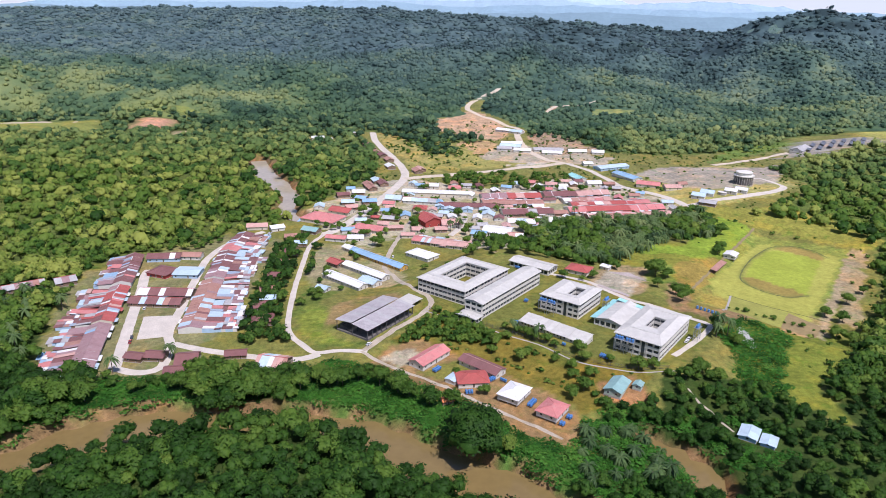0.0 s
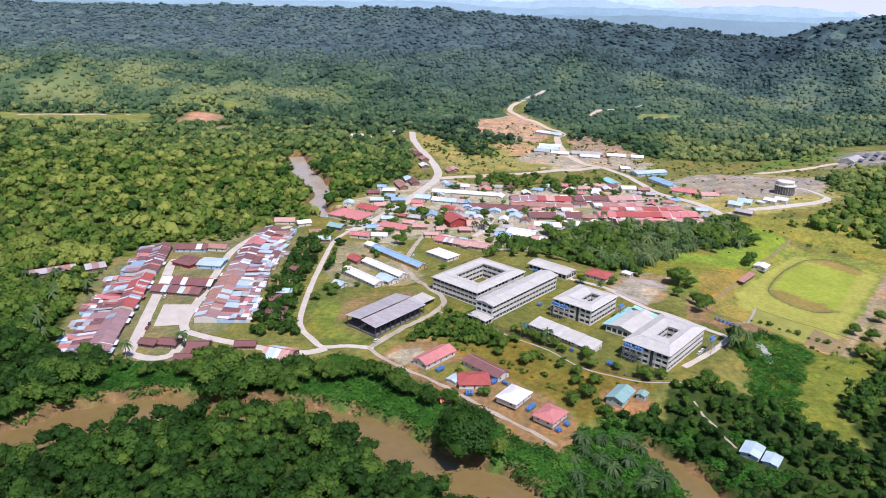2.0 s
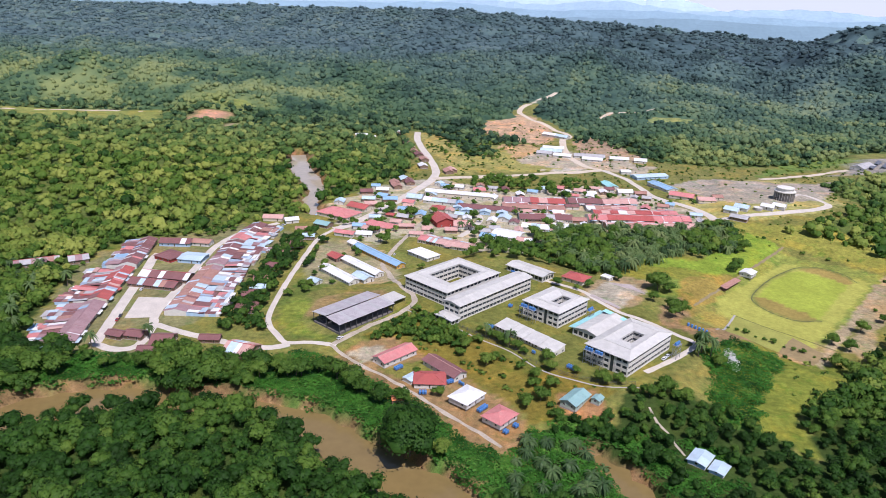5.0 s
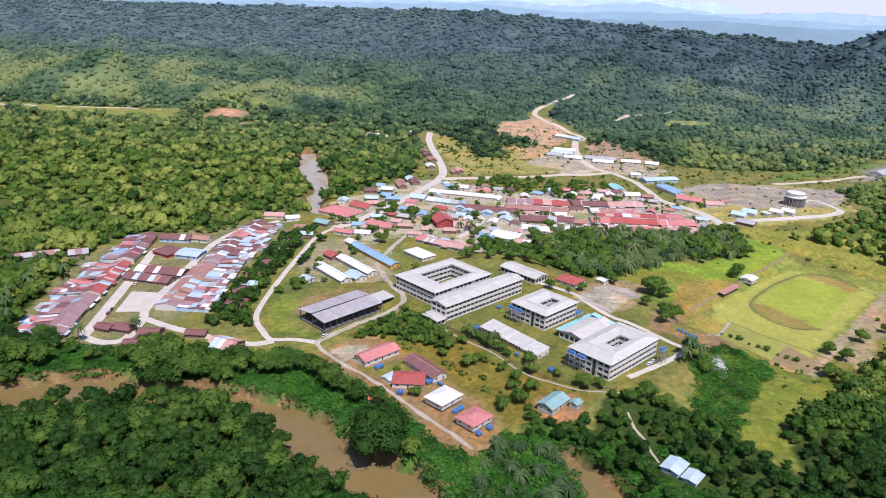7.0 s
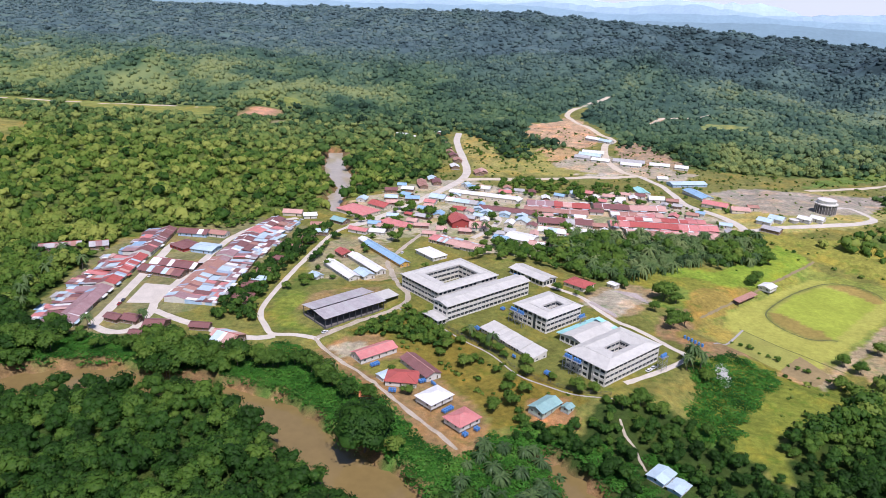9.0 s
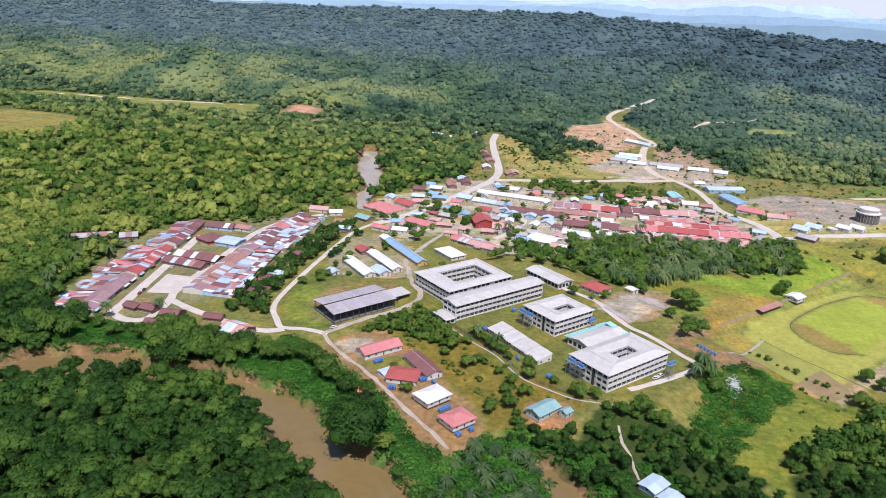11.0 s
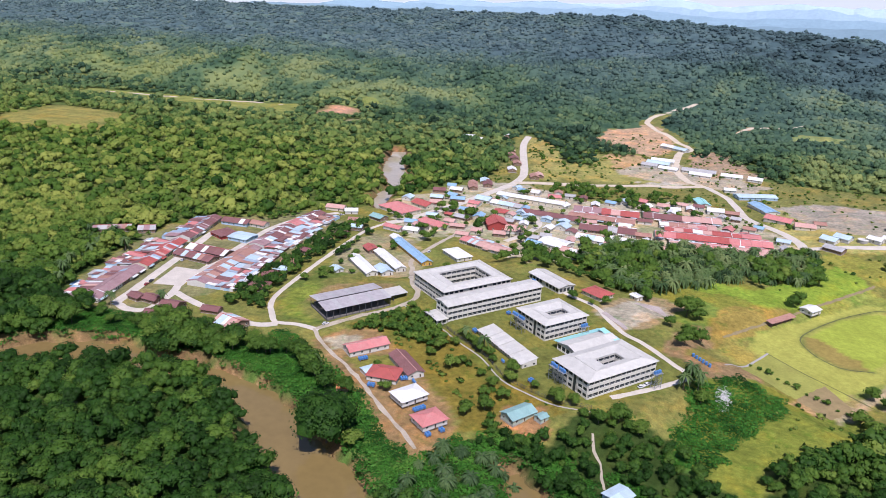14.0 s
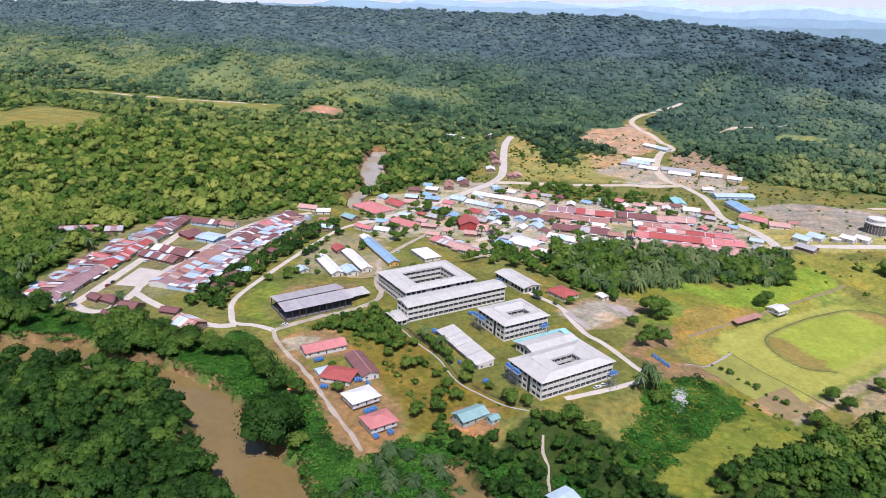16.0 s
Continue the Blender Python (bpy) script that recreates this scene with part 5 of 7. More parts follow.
def plant(proto, x, y, scale=1.0, label="", group=""):
    m = pose(x, y, up(x, y), 0, 0, (x * 37 + y * 91) % 360)
    ob = copy_thing(proto, m)
    ob.scale = (scale, scale, scale * (0.92 + 0.16 * ((x * 13.7 + y * 7.1) % 1)))
    return tagged(ob, label, group=group)


def remove(ob):
    for o in (*ob.children_recursive, ob):
        bpy.data.objects.remove(o)


def lone_trees():
    big = tree_parts("tree", 3000, 1.1, 14.5, 24.0, 34, 501, 6.0, "huge dark spreading tree on the river bank", tint=0.24)
    round_a = tree_parts("tree", 420, 0.95, 5.1, 8.0, 10, 502, 2.3, "round dark green tree", tint=0.30)
    broad = tree_parts("tree", 460, 1.0, 6.2, 9.1, 11, 503, 2.9, "broad green garden tree", tint=0.42)
    light = tree_parts("tree", 380, 0.95, 4.8, 7.4, 9, 504, 2.1, "light green bushy tree", tint=0.5)
    bush = tree_parts("bush", 120, 0.7, 2.4, 3.4, 5, 505, 0.4, "low green bush in the grass", tint=0.4)
    coco = palm_parts("coconut_palm", 10.5, 22, 5.9, 0.95, 506, "coconut palm with a slim leaning trunk", 0.45)
    oil = palm_parts("oil_palm", 4.5, 34, 6.7, 1.0, 507, "oil palm with long arching fronds", 0.3)
    plant(big, 17, 270, 1.05)
    plant(light, 31, 268, 1.1, "yellowish tree beside the huge dark one")
    plant(round_a, 6.5, 305.9, 1.05, "round clipped dark tree beside the lane")
    # riverside
    for x, y, s in ((-183.7, 283.5, 1.2), (-116.1, 302, 1.6), (-106.6, 302, 1.5), (-99.7, 304, 1.7), (-92.2, 307, 1.3), (-81.1, 314, 1.2), (-73.9, 321, 1.5), (-58.1, 319, 1.2), (-51.5, 322, 1.2),
                    (-15.8, 311, 1.2), (-5.1, 304, 1.3), (-22.3, 318.6, 1.3), (-112, 312, 1.6), (-122, 306, 1.4)):
        plant(round_a if (x * 3) % 2 else broad, x, y, s, group="riverside trees")
    for x, y, s in ((-21.7, 314.6, 1.3), (-31.9, 321.8, 1.2), (-43.5, 326, 0.9), (-53.6, 320.4, 1.1), (-63.8, 325, 1.1), (-72.5, 316.1, 1.2), (-87, 313.2, 1.2), (-98.6, 313.2, 1.5), (-110.2, 314.6, 1.7), (-121.8, 311.7, 1.5), (-104.4, 301.6, 1.3),
                    (-127.6, 321.9, 1.5), (-133.4, 313.2, 1.2), (-176.9, 300.1, 1.3), (-188.5, 297.2, 1.4), (-200.1, 298.7, 1.5), (-39.1, 332.5, 0.8), (-121.8, 330.6, 1.1), (-101.5, 329.1, 1.0)):
        plant(broad if (x * 3) % 2 else round_a, x, y, s * 0.95, group="riverside trees")
    for x, y, s in ((25.9, 377.7, 0.9), (31.7, 368.9, 1.0), (20.2, 372.6, 0.8), (38.6, 374.6, 0.7), (29, 360.7, 0.75), (44.9, 353, 1.05), (49, 357.3, 0.8), (63.3, 349.4, 0.6), (72, 342.4, 0.8), (79.9, 348, 0.9), (68.1, 314.6, 1.0), (75.4, 321.9, 1.1), (80.7, 334.2, 0.9),
                    (70.9, 334.2, 0.8), (107.7, 338.4, 1.1), (115.9, 339, 0.8), (93.6, 346, 0.6), (78.1, 356.2, 1.0), (49.7, 376.2, 0.8), (54, 372.1, 0.9), (61.1, 367.7, 0.8), (45.4, 380.2, 0.7), (38.3, 385.7, 0.6), (65.4, 363.7, 0.6), (23.2, 316.1, 0.8), (8.7, 334.9, 0.6)):
        plant(light if (x + y) % 3 else broad, x, y, s, group="trees in the wild field")
    # round the school, the field and the lot
    for x, y, s in ((157.6, 487.2, 1.5), (162.4, 497.3, 1.3), (165.3, 484.3, 1.2), (160.7, 448.3, 1.2), (159.8, 431.2, 1.3), (168.9, 451.4, 1.0), (149.8, 455, 0.7), (224.2, 543.8, 0.9), (227.7, 548.8, 1.0), (243.4, 591.1, 1.1), (237.7, 585.5, 0.8),
                    (259.3, 436.3, 1.1), (250.3, 403.3, 1.2), (254.7, 394.3, 1.2), (266.8, 427.3, 0.8), (284.8, 457.3, 0.9), (320.7, 490.3, 0.9), (307.3, 476.8, 0.7), (278.2, 401, 1.2), (173.3, 372, 1.0), (84.8, 467.4, 0.7), (107.4, 468.8, 0.6), (98.9, 464.6, 0.5),
                    (-14.5, 490, 0.7), (2.9, 485.4, 0.5), (166.7, 389.7, 0.9), (138.6, 333.5, 1.0), (148.5, 331.1, 1.1), (130, 327.7, 1.0)):
        plant(broad if (x + y) % 2 < 1 else light, x, y, s, group="trees round the school")
    for k in range(12):
        plant(bush, 198 + k * 4.8, 446 - k * 3.6 + (k % 3), 0.5 + 0.3 * (k % 3), group="bushes along the ditch")
    # gardens of the west estate, the road strip and the town
    r = random.Random(77)
    for x0, x1, y0, y1, n, lo, hi in ((-96, -84, 413, 508, 9, 0.5, 0.9), (-90, -52, 539, 568, 7, 0.5, 0.9), (-52, -20, 554, 638, 12, 0.5, 1.0), (6, 23, 551, 638, 8, 0.5, 0.9),
                                      (-87, -64, 583, 638, 10, 0.5, 0.9), (-232, -130, 310, 322, 12, 0.4, 0.7), (-123, -87, 577, 592, 6, 0.4, 0.7)):
        for _ in range(n):
            x, y = r.uniform(x0, x1), r.uniform(y0, y1)
            plant(r.choice([broad, light, round_a, broad]), x, y, r.uniform(lo, hi), group="village garden trees")
    # oil palms: the grove's nearest edge stands as single palms
    for k in range(26):
        u, v = r.random(), r.random()
        plant(oil, 80 + 156 * u, 560 + 30 * u + v * (42 + 9 * u), r.uniform(0.9, 1.25), group="oil palm grove")
    for _ in range(30):
        u, v = r.random(), r.random()
        plant(oil, -238 - 48 * u - 22 * v, 318 + 120 * v, r.uniform(0.8, 1.25), group="oil palms behind the terraces")
    for _ in range(26):
        plant(oil, r.uniform(64, 105), r.uniform(246, 286), r.uniform(0.6, 0.95), group="young palms by the pool")
    for x, y, s in ((166.7, 384.1, 1.1), (171, 379.9, 1.0), (163.9, 378.4, 0.9), (-175.4, 327.7, 0.9), (-150.8, 345.1, 0.9), (11.6, 591.6, 0.9), (4.3, 584.3, 0.9), (56.8, 371.7, 0.9), (42.7, 380.6, 0.8), (-20.3, 317.5, 1.0), (-253.7, 384.2, 1.1), (-243.6, 406, 1.0),
                    (-249.4, 362.5, 1.0), (-239.2, 348, 1.1), (-261, 398.7, 1.0), (-229.1, 336.4, 0.9), (211.4, 619.8, 1.2), (197.1, 614.4, 1.2), (121.8, 638, 0.9)):
        plant(coco, x, y, s, group="coconut palms")
    for o in (big, round_a, broad, light, bush, coco, oil):
        remove(o)


palm_grove()
lone_trees()




# ---- houses ----
SHARED = {}
TAKEN = []


def shared(key, make):
    if key not in SHARED:
        SHARED[key] = make()
    return SHARED[key]


def window_mesh(w, h, frame_mat=None):
    """A framed window in the x-z plane, facing -y: frame proud, pane set back, all of one piece."""
    def make():
        s, t = Shape(), 0.09
        rings = []
        for y, k in ((0.03, 0.0), (-0.07, 0.0), (-0.07, t), (-0.01, t)):
            rings.append([(-w / 2 + k, y, k), (w / 2 - k, y, k), (w / 2 - k, y, h - k), (-w / 2 + k, y, h - k)])
        s.v = [p for ring in rings for p in ring]
        for q in range(3):
            s.f += [(q * 4 + a, q * 4 + (a + 1) % 4, q * 4 + 4 + (a + 1) % 4, q * 4 + 4 + a) for a in range(4)]
        s.f.append((12, 13, 14, 15))
        s.k = [0] * 12 + [1]
        return s.mesh("window", frame_mat or white_wall, glass)
    return shared(("window", round(w, 2), round(h, 2), (frame_mat or white_wall).name), make)


def pane_mesh(w, h):
    """The glass of a near window, a thin plate set into its frame."""
    def make():
        s = Shape()
        s.box(-w / 2 + 0.08, -0.03, 0.08, w / 2 - 0.08, -0.012, h - 0.08)
        return s.mesh("pane", glass)
    return shared(("pane", round(w, 2), round(h, 2)), make)


def door_mesh():
    def make():
        s = Shape()
        s.box(-0.5, -0.06, 0, -0.42, 0.02, 2.1)
        s.box(0.42, -0.06, 0, 0.5, 0.02, 2.1)
        s.box(-0.5, -0.06, 2.02, 0.5, 0.02, 2.1)
        s.box(-0.42, -0.03, 0, 0.42, 0.01, 2.02, 1)
        return s.mesh("door", white_wall, door_paint)
    return shared("door", make)


def sheets(parent, corners, n, mats, r, name="roof_sheet", t=0.10, gap=0.02):
    """A roof slope laid with n sheets side by side. corners: eave left, eave right, ridge right, ridge left. mats: one for each sheet, or one for all."""
    a, b, c, d = [Vector(q) for q in corners]
    for i in range(n):
        u, v = i / n + (gap / (b - a).length if i else 0), (i + 1) / n
        lift = Vector((0, 0, 0.02 * r.random()))
        s = Shape()
        s.slab([a.lerp(b, u) + lift, a.lerp(b, v) + lift, d.lerp(c, v) + lift, d.lerp(c, u) + lift], t)
        part(name, s, mats[i % len(mats)] if isinstance(mats, (list, tuple)) else mats, parent)


def gable_walls(w, d, z0, h, rise):
    """Walls of a gabled body, ridge along x."""
    s = Shape()
    x, y, t, e = w / 2, d / 2, z0 + h, z0 + h + rise
    s.poly([(-x, -y, z0), (x, -y, z0), (x, -y, t), (-x, -y, t)])
    s.poly([(x, y, z0), (-x, y, z0), (-x, y, t), (x, y, t)])
    s.poly([(x, -y, z0), (x, y, z0), (x, y, t), (x, 0, e), (x, -y, t)])
    s.poly([(-x, y, z0), (-x, -y, z0), (-x, -y, t), (-x, 0, e), (-x, y, t)])
    s.poly([(-x, -y, z0), (-x, y, z0), (x, y, z0), (x, -y, z0)])
    s.poly([(-x, -y, t), (x, -y, t), (x, y, t), (-x, y, t)])
    return s


def openings(ob, w, d, z0, h, r, every=4.3, frame_mat=None, near=False):
    """Windows and a door on all four sides."""
    for side, length, off in ((0, w, d), (90, d, w), (180, w, d), (270, d, w)):
        n = max(1, int(length / every))
        for i in range(n):
            x = (i + 0.5) / n * length - length / 2
            m = pose(0, 0, 0, 0, 0, side) @ pose(x, -off / 2 - 0.005, z0 + 0.95)
            if side in (0, 90) and i == n // 2:
                part("door", door_mesh(), None, ob, at=pose(0, 0, 0, 0, 0, side) @ pose(x, -off / 2 - 0.005, z0))
            elif r.random() < 0.85:
                win = part("window", window_mesh(1.3, 1.15, frame_mat), None, ob, at=m)
                if near:
                    part("pane", pane_mesh(1.3, 1.15), None, win)


def house(name, label, x, y, w, d, rot, roof="red", wall="white", h=2.9, rise=None, kind="gable", stilts=0.0, over=0.7, every=4.3, ridge=None, mixed=None, group="", porch=False, n=None, category="house", seed=None):
    """A house with walls, openings and a sheeted gable or hip roof; w runs along the ridge."""
    r = random.Random(seed if seed is not None else int(x * 31 + y * 17))
    ob = thing(name, x, y, up(x, y) + 0.02, rot, label, category, group)
    rise = d * 0.19 if rise is None else rise
    TAKEN.append((x, y, 0.42 * (w + d) / 2 + 2.0))
    z0 = stilts + 0.15
    base = Shape()
    base.box(-w / 2 - 0.15, -d / 2 - 0.15, -2.0 if not stilts else stilts - 0.1, w / 2 + 0.15, d / 2 + 0.15, z0)
    part("floor_slab", base, concrete, ob)
    if stilts:
        for i in range(int(w / 3.6) + 1):
            for j in (-0.45, 0.0, 0.45):
                post = shared(("stilt", stilts), lambda: stilt_mesh(stilts))
                part("stilt", post, None, ob, at=pose((i / int(w / 3.6) - 0.5) * (w - 0.5), j * d, 0))
    part("wall", gable_walls(w, d, z0, h, rise if kind == "gable" else 0.02), WALL[wall], ob)
    openings(ob, w, d, z0, h, r, every if y < 560 else every * 1.6, near=y < 356 and x > -30)
    t, X, Y = z0 + h + 0.12, w / 2 + over, d / 2 + over
    drop = rise * over / (d / 2)
    e, top = t - drop, t + rise
    n = n or max(2, int(w / (3.6 if y < 560 else 7)))
    mats = [ROOF[roof]] if not mixed else [ROOF[r.choice(mixed)] for _ in range(n)]
    if kind == "gable":
        sheets(ob, ((-X, -Y, e), (X, -Y, e), (X, 0, top), (-X, 0, top)), n, mats, r)
        sheets(ob, ((X, Y, e), (-X, Y, e), (-X, 0, top), (X, 0, top)), n, mats[::-1], r)
        s = Shape()
        s.bar((-X, 0, top + 0.03), (X, 0, top + 0.03), 0.16)
        part("ridge_cap", s, ROOF[ridge or roof], ob)
    else:
        q = max(X - Y, 0.3)
        for pts in (((-X, -Y, e), (X, -Y, e), (q, 0, top), (-q, 0, top)), ((X, Y, e), (-X, Y, e), (-q, 0, top), (q, 0, top))):
            s = Shape()
            s.slab(pts, 0.12)
            part("roof_slope", s, mats[0], ob)
        for k in (1, -1):
            s = Shape()
            s.slab(((k * X, -k * Y, e), (k * X, k * Y, e), (k * q, 0, top)), 0.12)
            part("roof_slope", s, mats[0], ob)
            for j in (1, -1):
                s = Shape()
                s.bar((k * X, j * Y, e + 0.04), (k * q, 0, top + 0.04), 0.10)
                part("hip_cap", s, ROOF[ridge or roof], ob)
        s = Shape()
        s.bar((-q, 0, top + 0.04), (q, 0, top + 0.04), 0.12)
        part("ridge_cap", s, ROOF[ridge or roof], ob)
    if porch:
        s = Shape()
        s.slab(((-w * 0.3, -Y - 2.2, e - 0.5), (w * 0.3, -Y - 2.2, e - 0.5), (w * 0.3, -Y + 0.2, e - 0.08), (-w * 0.3, -Y + 0.2, e - 0.08)), 0.1)
        part("porch_roof", s, ROOF[roof if not mixed else r.choice(mixed)], ob)
        for k in (-0.28, 0.28):
            s = Shape()
            s.box(k * w - 0.07, -Y - 2.1, -0.3, k * w + 0.07, -Y - 1.96, e - 0.55)
            part("porch_post", s, white_wall, ob)
    return ob


def stilt_mesh(h):
    s = Shape()
    s.box(-0.13, -0.13, -0.8, 0.13, 0.13, h)
    return s.mesh("stilt", concrete)


def lean_roof(ob, x0, x1, y0, y1, z0, z1, mat, name="extension_roof"):
    s = Shape()
    s.slab(((x0, y0, z0), (x1, y0, z0), (x1, y1, z1), (x0, y1, z1)), 0.09)
    part(name, s, mat, ob)


def terrace(label, a, b, count, front, back, palette, ext, group, h=3.0, rise=1.5, seed=0, gaps=()):
    """A row of joined houses from a to b, fronts on the right-hand side of that way: each with its own gable roof and back extensions of patched sheets."""
    r = random.Random(seed)
    a, b = Vector((*a, 0)), Vector((*b, 0))
    d = (b - a) / count
    w, rot = d.length, math.degrees(math.atan2(d.y, d.x))
    run, lay = None, 3 if a.y < 560 else 1
    for i in range(count):
        if i in gaps:
            continue
        p = a + d * (i + 0.5)
        TAKEN.append((p.x, p.y, front * 0.6))
        ob = thing("terrace_house", p.x, p.y, up(p.x, p.y) + 0.02, rot, label, "house", group)
        step = 0.25 * math.sin(i * 0.9 + seed)
        y0, y1, e = -front / 2, front / 2, h + step
        s = gable_walls(w - 0.03, front, -0.5, h + 0.5 + step, rise)
        part("wall", s, WALL[r.choice(["white", "cream", "white", "wood"])], ob)
        if run is None or r.random() < 0.3:
            run = r.choice(palette)
        top = e + rise + 0.12
        o = 0.9
        sheets(ob, ((-w / 2, y0 - o, e + 0.12 - rise * o / (front / 2)), (w / 2, y0 - o, e + 0.12 - rise * o / (front / 2)), (w / 2, 0, top), (-w / 2, 0, top)), lay, [ROOF[run if r.random() < 0.84 else r.choice(ext)] for _ in range(lay)], r)
        other = run if r.random() < 0.7 else r.choice(palette)
        sheets(ob, ((w / 2, y1 + 0.3, e + 0.06), (-w / 2, y1 + 0.3, e + 0.06), (-w / 2, 0, top), (w / 2, 0, top)), lay, [ROOF[other if r.random() < 0.7 else r.choice(ext)] for _ in range(lay)], r)
        cap = Shape()
        cap.bar((-w / 2, 0, top + 0.03), (w / 2, 0, top + 0.03), 0.15)
        part("ridge_cap", cap, ROOF[r.choice([run, run, "white"])], ob)
        if r.random() < 0.28:
            s = Shape()
            s.slab(((-w / 2 - 0.25, y0 - o, e + 0.2 - rise * o / (front / 2)), (-w / 2 + 0.35, y0 - o, e + 0.2 - rise * o / (front / 2)), (-w / 2 + 0.35, 0, top + 0.1), (-w / 2 - 0.25, 0, top + 0.1)), 0.12)
            part("party_wall_cap", s, ROOF["white"], ob)
        for k in (-0.25, 0.25):
            part("window", window_mesh(1.3, 1.15), None, ob, at=pose(k * w, y0 - 0.005, 0.9))
        part("door", door_mesh(), None, ob, at=pose(0.0, y0 - 0.005, 0.0))
        # patched extensions behind
        y, z = y1, e - 0.05
        deep = back * (0.75 + 0.4 * r.random())
        while deep > 1.6:
            run_y = min(deep, r.choice([7.0, 9.0, 11.0]) if y == y1 and back > 12 else r.choice([2.4, 3.2, 4.4]))
            main = y == y1 and back > 12
            edges = [-w / 2 + 0.04, *sorted(r.uniform(-0.32, 0.32) * w for _ in range(r.choice([0, 1, 1, 2]))), w / 2 - 0.04]
            cuts = [(q0, q1 - 0.05) for q0, q1 in zip(edges, edges[1:]) if q1 - q0 > 0.9]
            z2 = z - run_y * r.choice([0.05, 0.1, 0.14])
            if r.random() < 0.25:
                z, z2 = z2, z - 0.02
            z2 = max(z2, 1.9)
            for c0, c1 in cuts:
                k = r.uniform(-0.4, 0.35)
                lean_roof(ob, c0, c1, y + 0.05, y + run_y + 0.35 + r.uniform(-1.0, 0.9), max(z + k, 1.9), max(z2 + k, 1.8), ROOF[r.choice([run, run, run, *ext]) if main else r.choice(ext)])
            s = Shape()
            s.box(-w / 2 + 0.1, y, -0.5, w / 2 - 0.1, y + run_y, min(z, z2) - 0.42)
            part("extension_wall", s, WALL[r.choice(["wood", "white", "wood", "blue"])], ob)
            y, z, deep = y + run_y, max(z2 - 0.08, 2.0), deep - run_y
        if r.random() < 0.5:
            lean_roof(ob, -w * 0.4, w * 0.3, y0 - o - 1.6, y0 - o + 0.2, 2.15, 2.4, ROOF[r.choice(["white", "sky", run])], "awning")


# ---- school ----
def facade(ob, p0, p1, z0, floors, fh, style="window", bay=3.6):
    """Storeys of one side from p0 to p1, seen with p0 on the left: parapet bands, piers, and windows or an open gallery."""
    a, b = Vector((*p0, 0)), Vector((*p1, 0))
    d = b - a
    length, ang = d.length, math.degrees(math.atan2(d.y, d.x))
    base = pose(a.x, a.y, 0, 0, 0, ang)
    n = max(1, round(length / bay))
    for f in range(floors):
        z = z0 + f * fh
        s = Shape()
        s.box(0, -0.32, z - 0.15, length, 0.0, z + (0.95 if style == "gallery" and f else 0.75))
        part("parapet", s, white_wall, ob, at=base)
        s = Shape()
        s.box(0, -0.34, z + fh - 0.75, length, 0.0, z + fh - 0.17)
        part("lintel", s, white_wall, ob, at=base)
        if style == "gallery":
            s = Shape()
            s.bar((0, -0.28, z + fh * 0.46), (length, -0.28, z + fh * 0.46), 0.05)
            part("rail", s, steel, ob, at=base)
        for i in range(n):
            x = (i + 0.5) / n * length
            wide = length / n
            if style == "gallery":
                m = shared(("gallery", round(wide, 1), round(fh, 1)), lambda: gallery_mesh(wide, fh))
                part("gallery_bay", m, None, ob, at=base @ pose(x, 0, z + 0.75))
            elif not (i % 5 == 4 and n > 4):
                part("window", window_mesh(wide * 0.72, fh - 1.62, steel), None, ob, at=base @ pose(x, -0.1, z + 0.81))
    for i in range(n + 1):
        s = shared(("pier", floors, round(fh, 1), style), lambda: pier_mesh(floors * fh, style == "gallery"))
        part("pier", s, None, ob, at=base @ pose(min(max(i / n * length, 0.2), length - 0.2), -0.2, z0))


def gallery_mesh(w, fh):
    """A bay of an open gallery: a dark plate stands in for the shaded recess behind the parapet."""
    s = Shape()
    s.box(-w / 2 + 0.04, -0.02, 0, w / 2 - 0.04, 0.10, fh - 1.5)
    return s.mesh("gallery_bay", glass)


def pier_mesh(h, thin):
    s = Shape()
    k = 0.09 if thin else 0.18
    s.box(-k, -0.16 if thin else -0.24, -1.6, k, 0.2, h - 0.2)
    return s.mesh("pier", white_wall)


def ring_roof(ob, x0, y0, x1, y1, ix0, iy0, ix1, iy1, z, rise, mat, over=1.0):
    """A low pitched roof round a court: outer eave, ridge, inner eave."""
    o = [(x0 - over, y0 - over), (x1 + over, y0 - over), (x1 + over, y1 + over), (x0 - over, y1 + over)]
    i = [(ix0, iy0), (ix1, iy0), (ix1, iy1), (ix0, iy1)]
    m = [((p[0] + q[0]) / 2, (p[1] + q[1]) / 2) for p, q in zip(o, i)]
    for k in range(4):
        j = (k + 1) % 4
        for outer, zo in ((o, z), (i, z + 0.25)):
            s = Shape()
            pts = [(*outer[k], zo), (*outer[j], zo), (*m[j], z + rise), (*m[k], z + rise)]
            if outer is i:
                pts = pts[::-1]
            s.slab(pts, 0.16)
            part("roof_slope", s, mat, ob)
        s = Shape()
        s.bar((*o[k], z + 0.05), (*m[k], z + rise + 0.04), 0.12)
        part("hip_cap", s, mat, ob)
        s = Shape()
        s.bar((*m[k], z + rise + 0.03), (*m[j], z + rise + 0.03), 0.13)
        part("ridge_cap", s, mat, ob)
        s = Shape()
        a, b = Vector((*o[k], z - 0.22)), Vector((*o[j], z - 0.22))
        s.bar(a, b, 0.11)
        part("gutter", s, white_wall, ob)


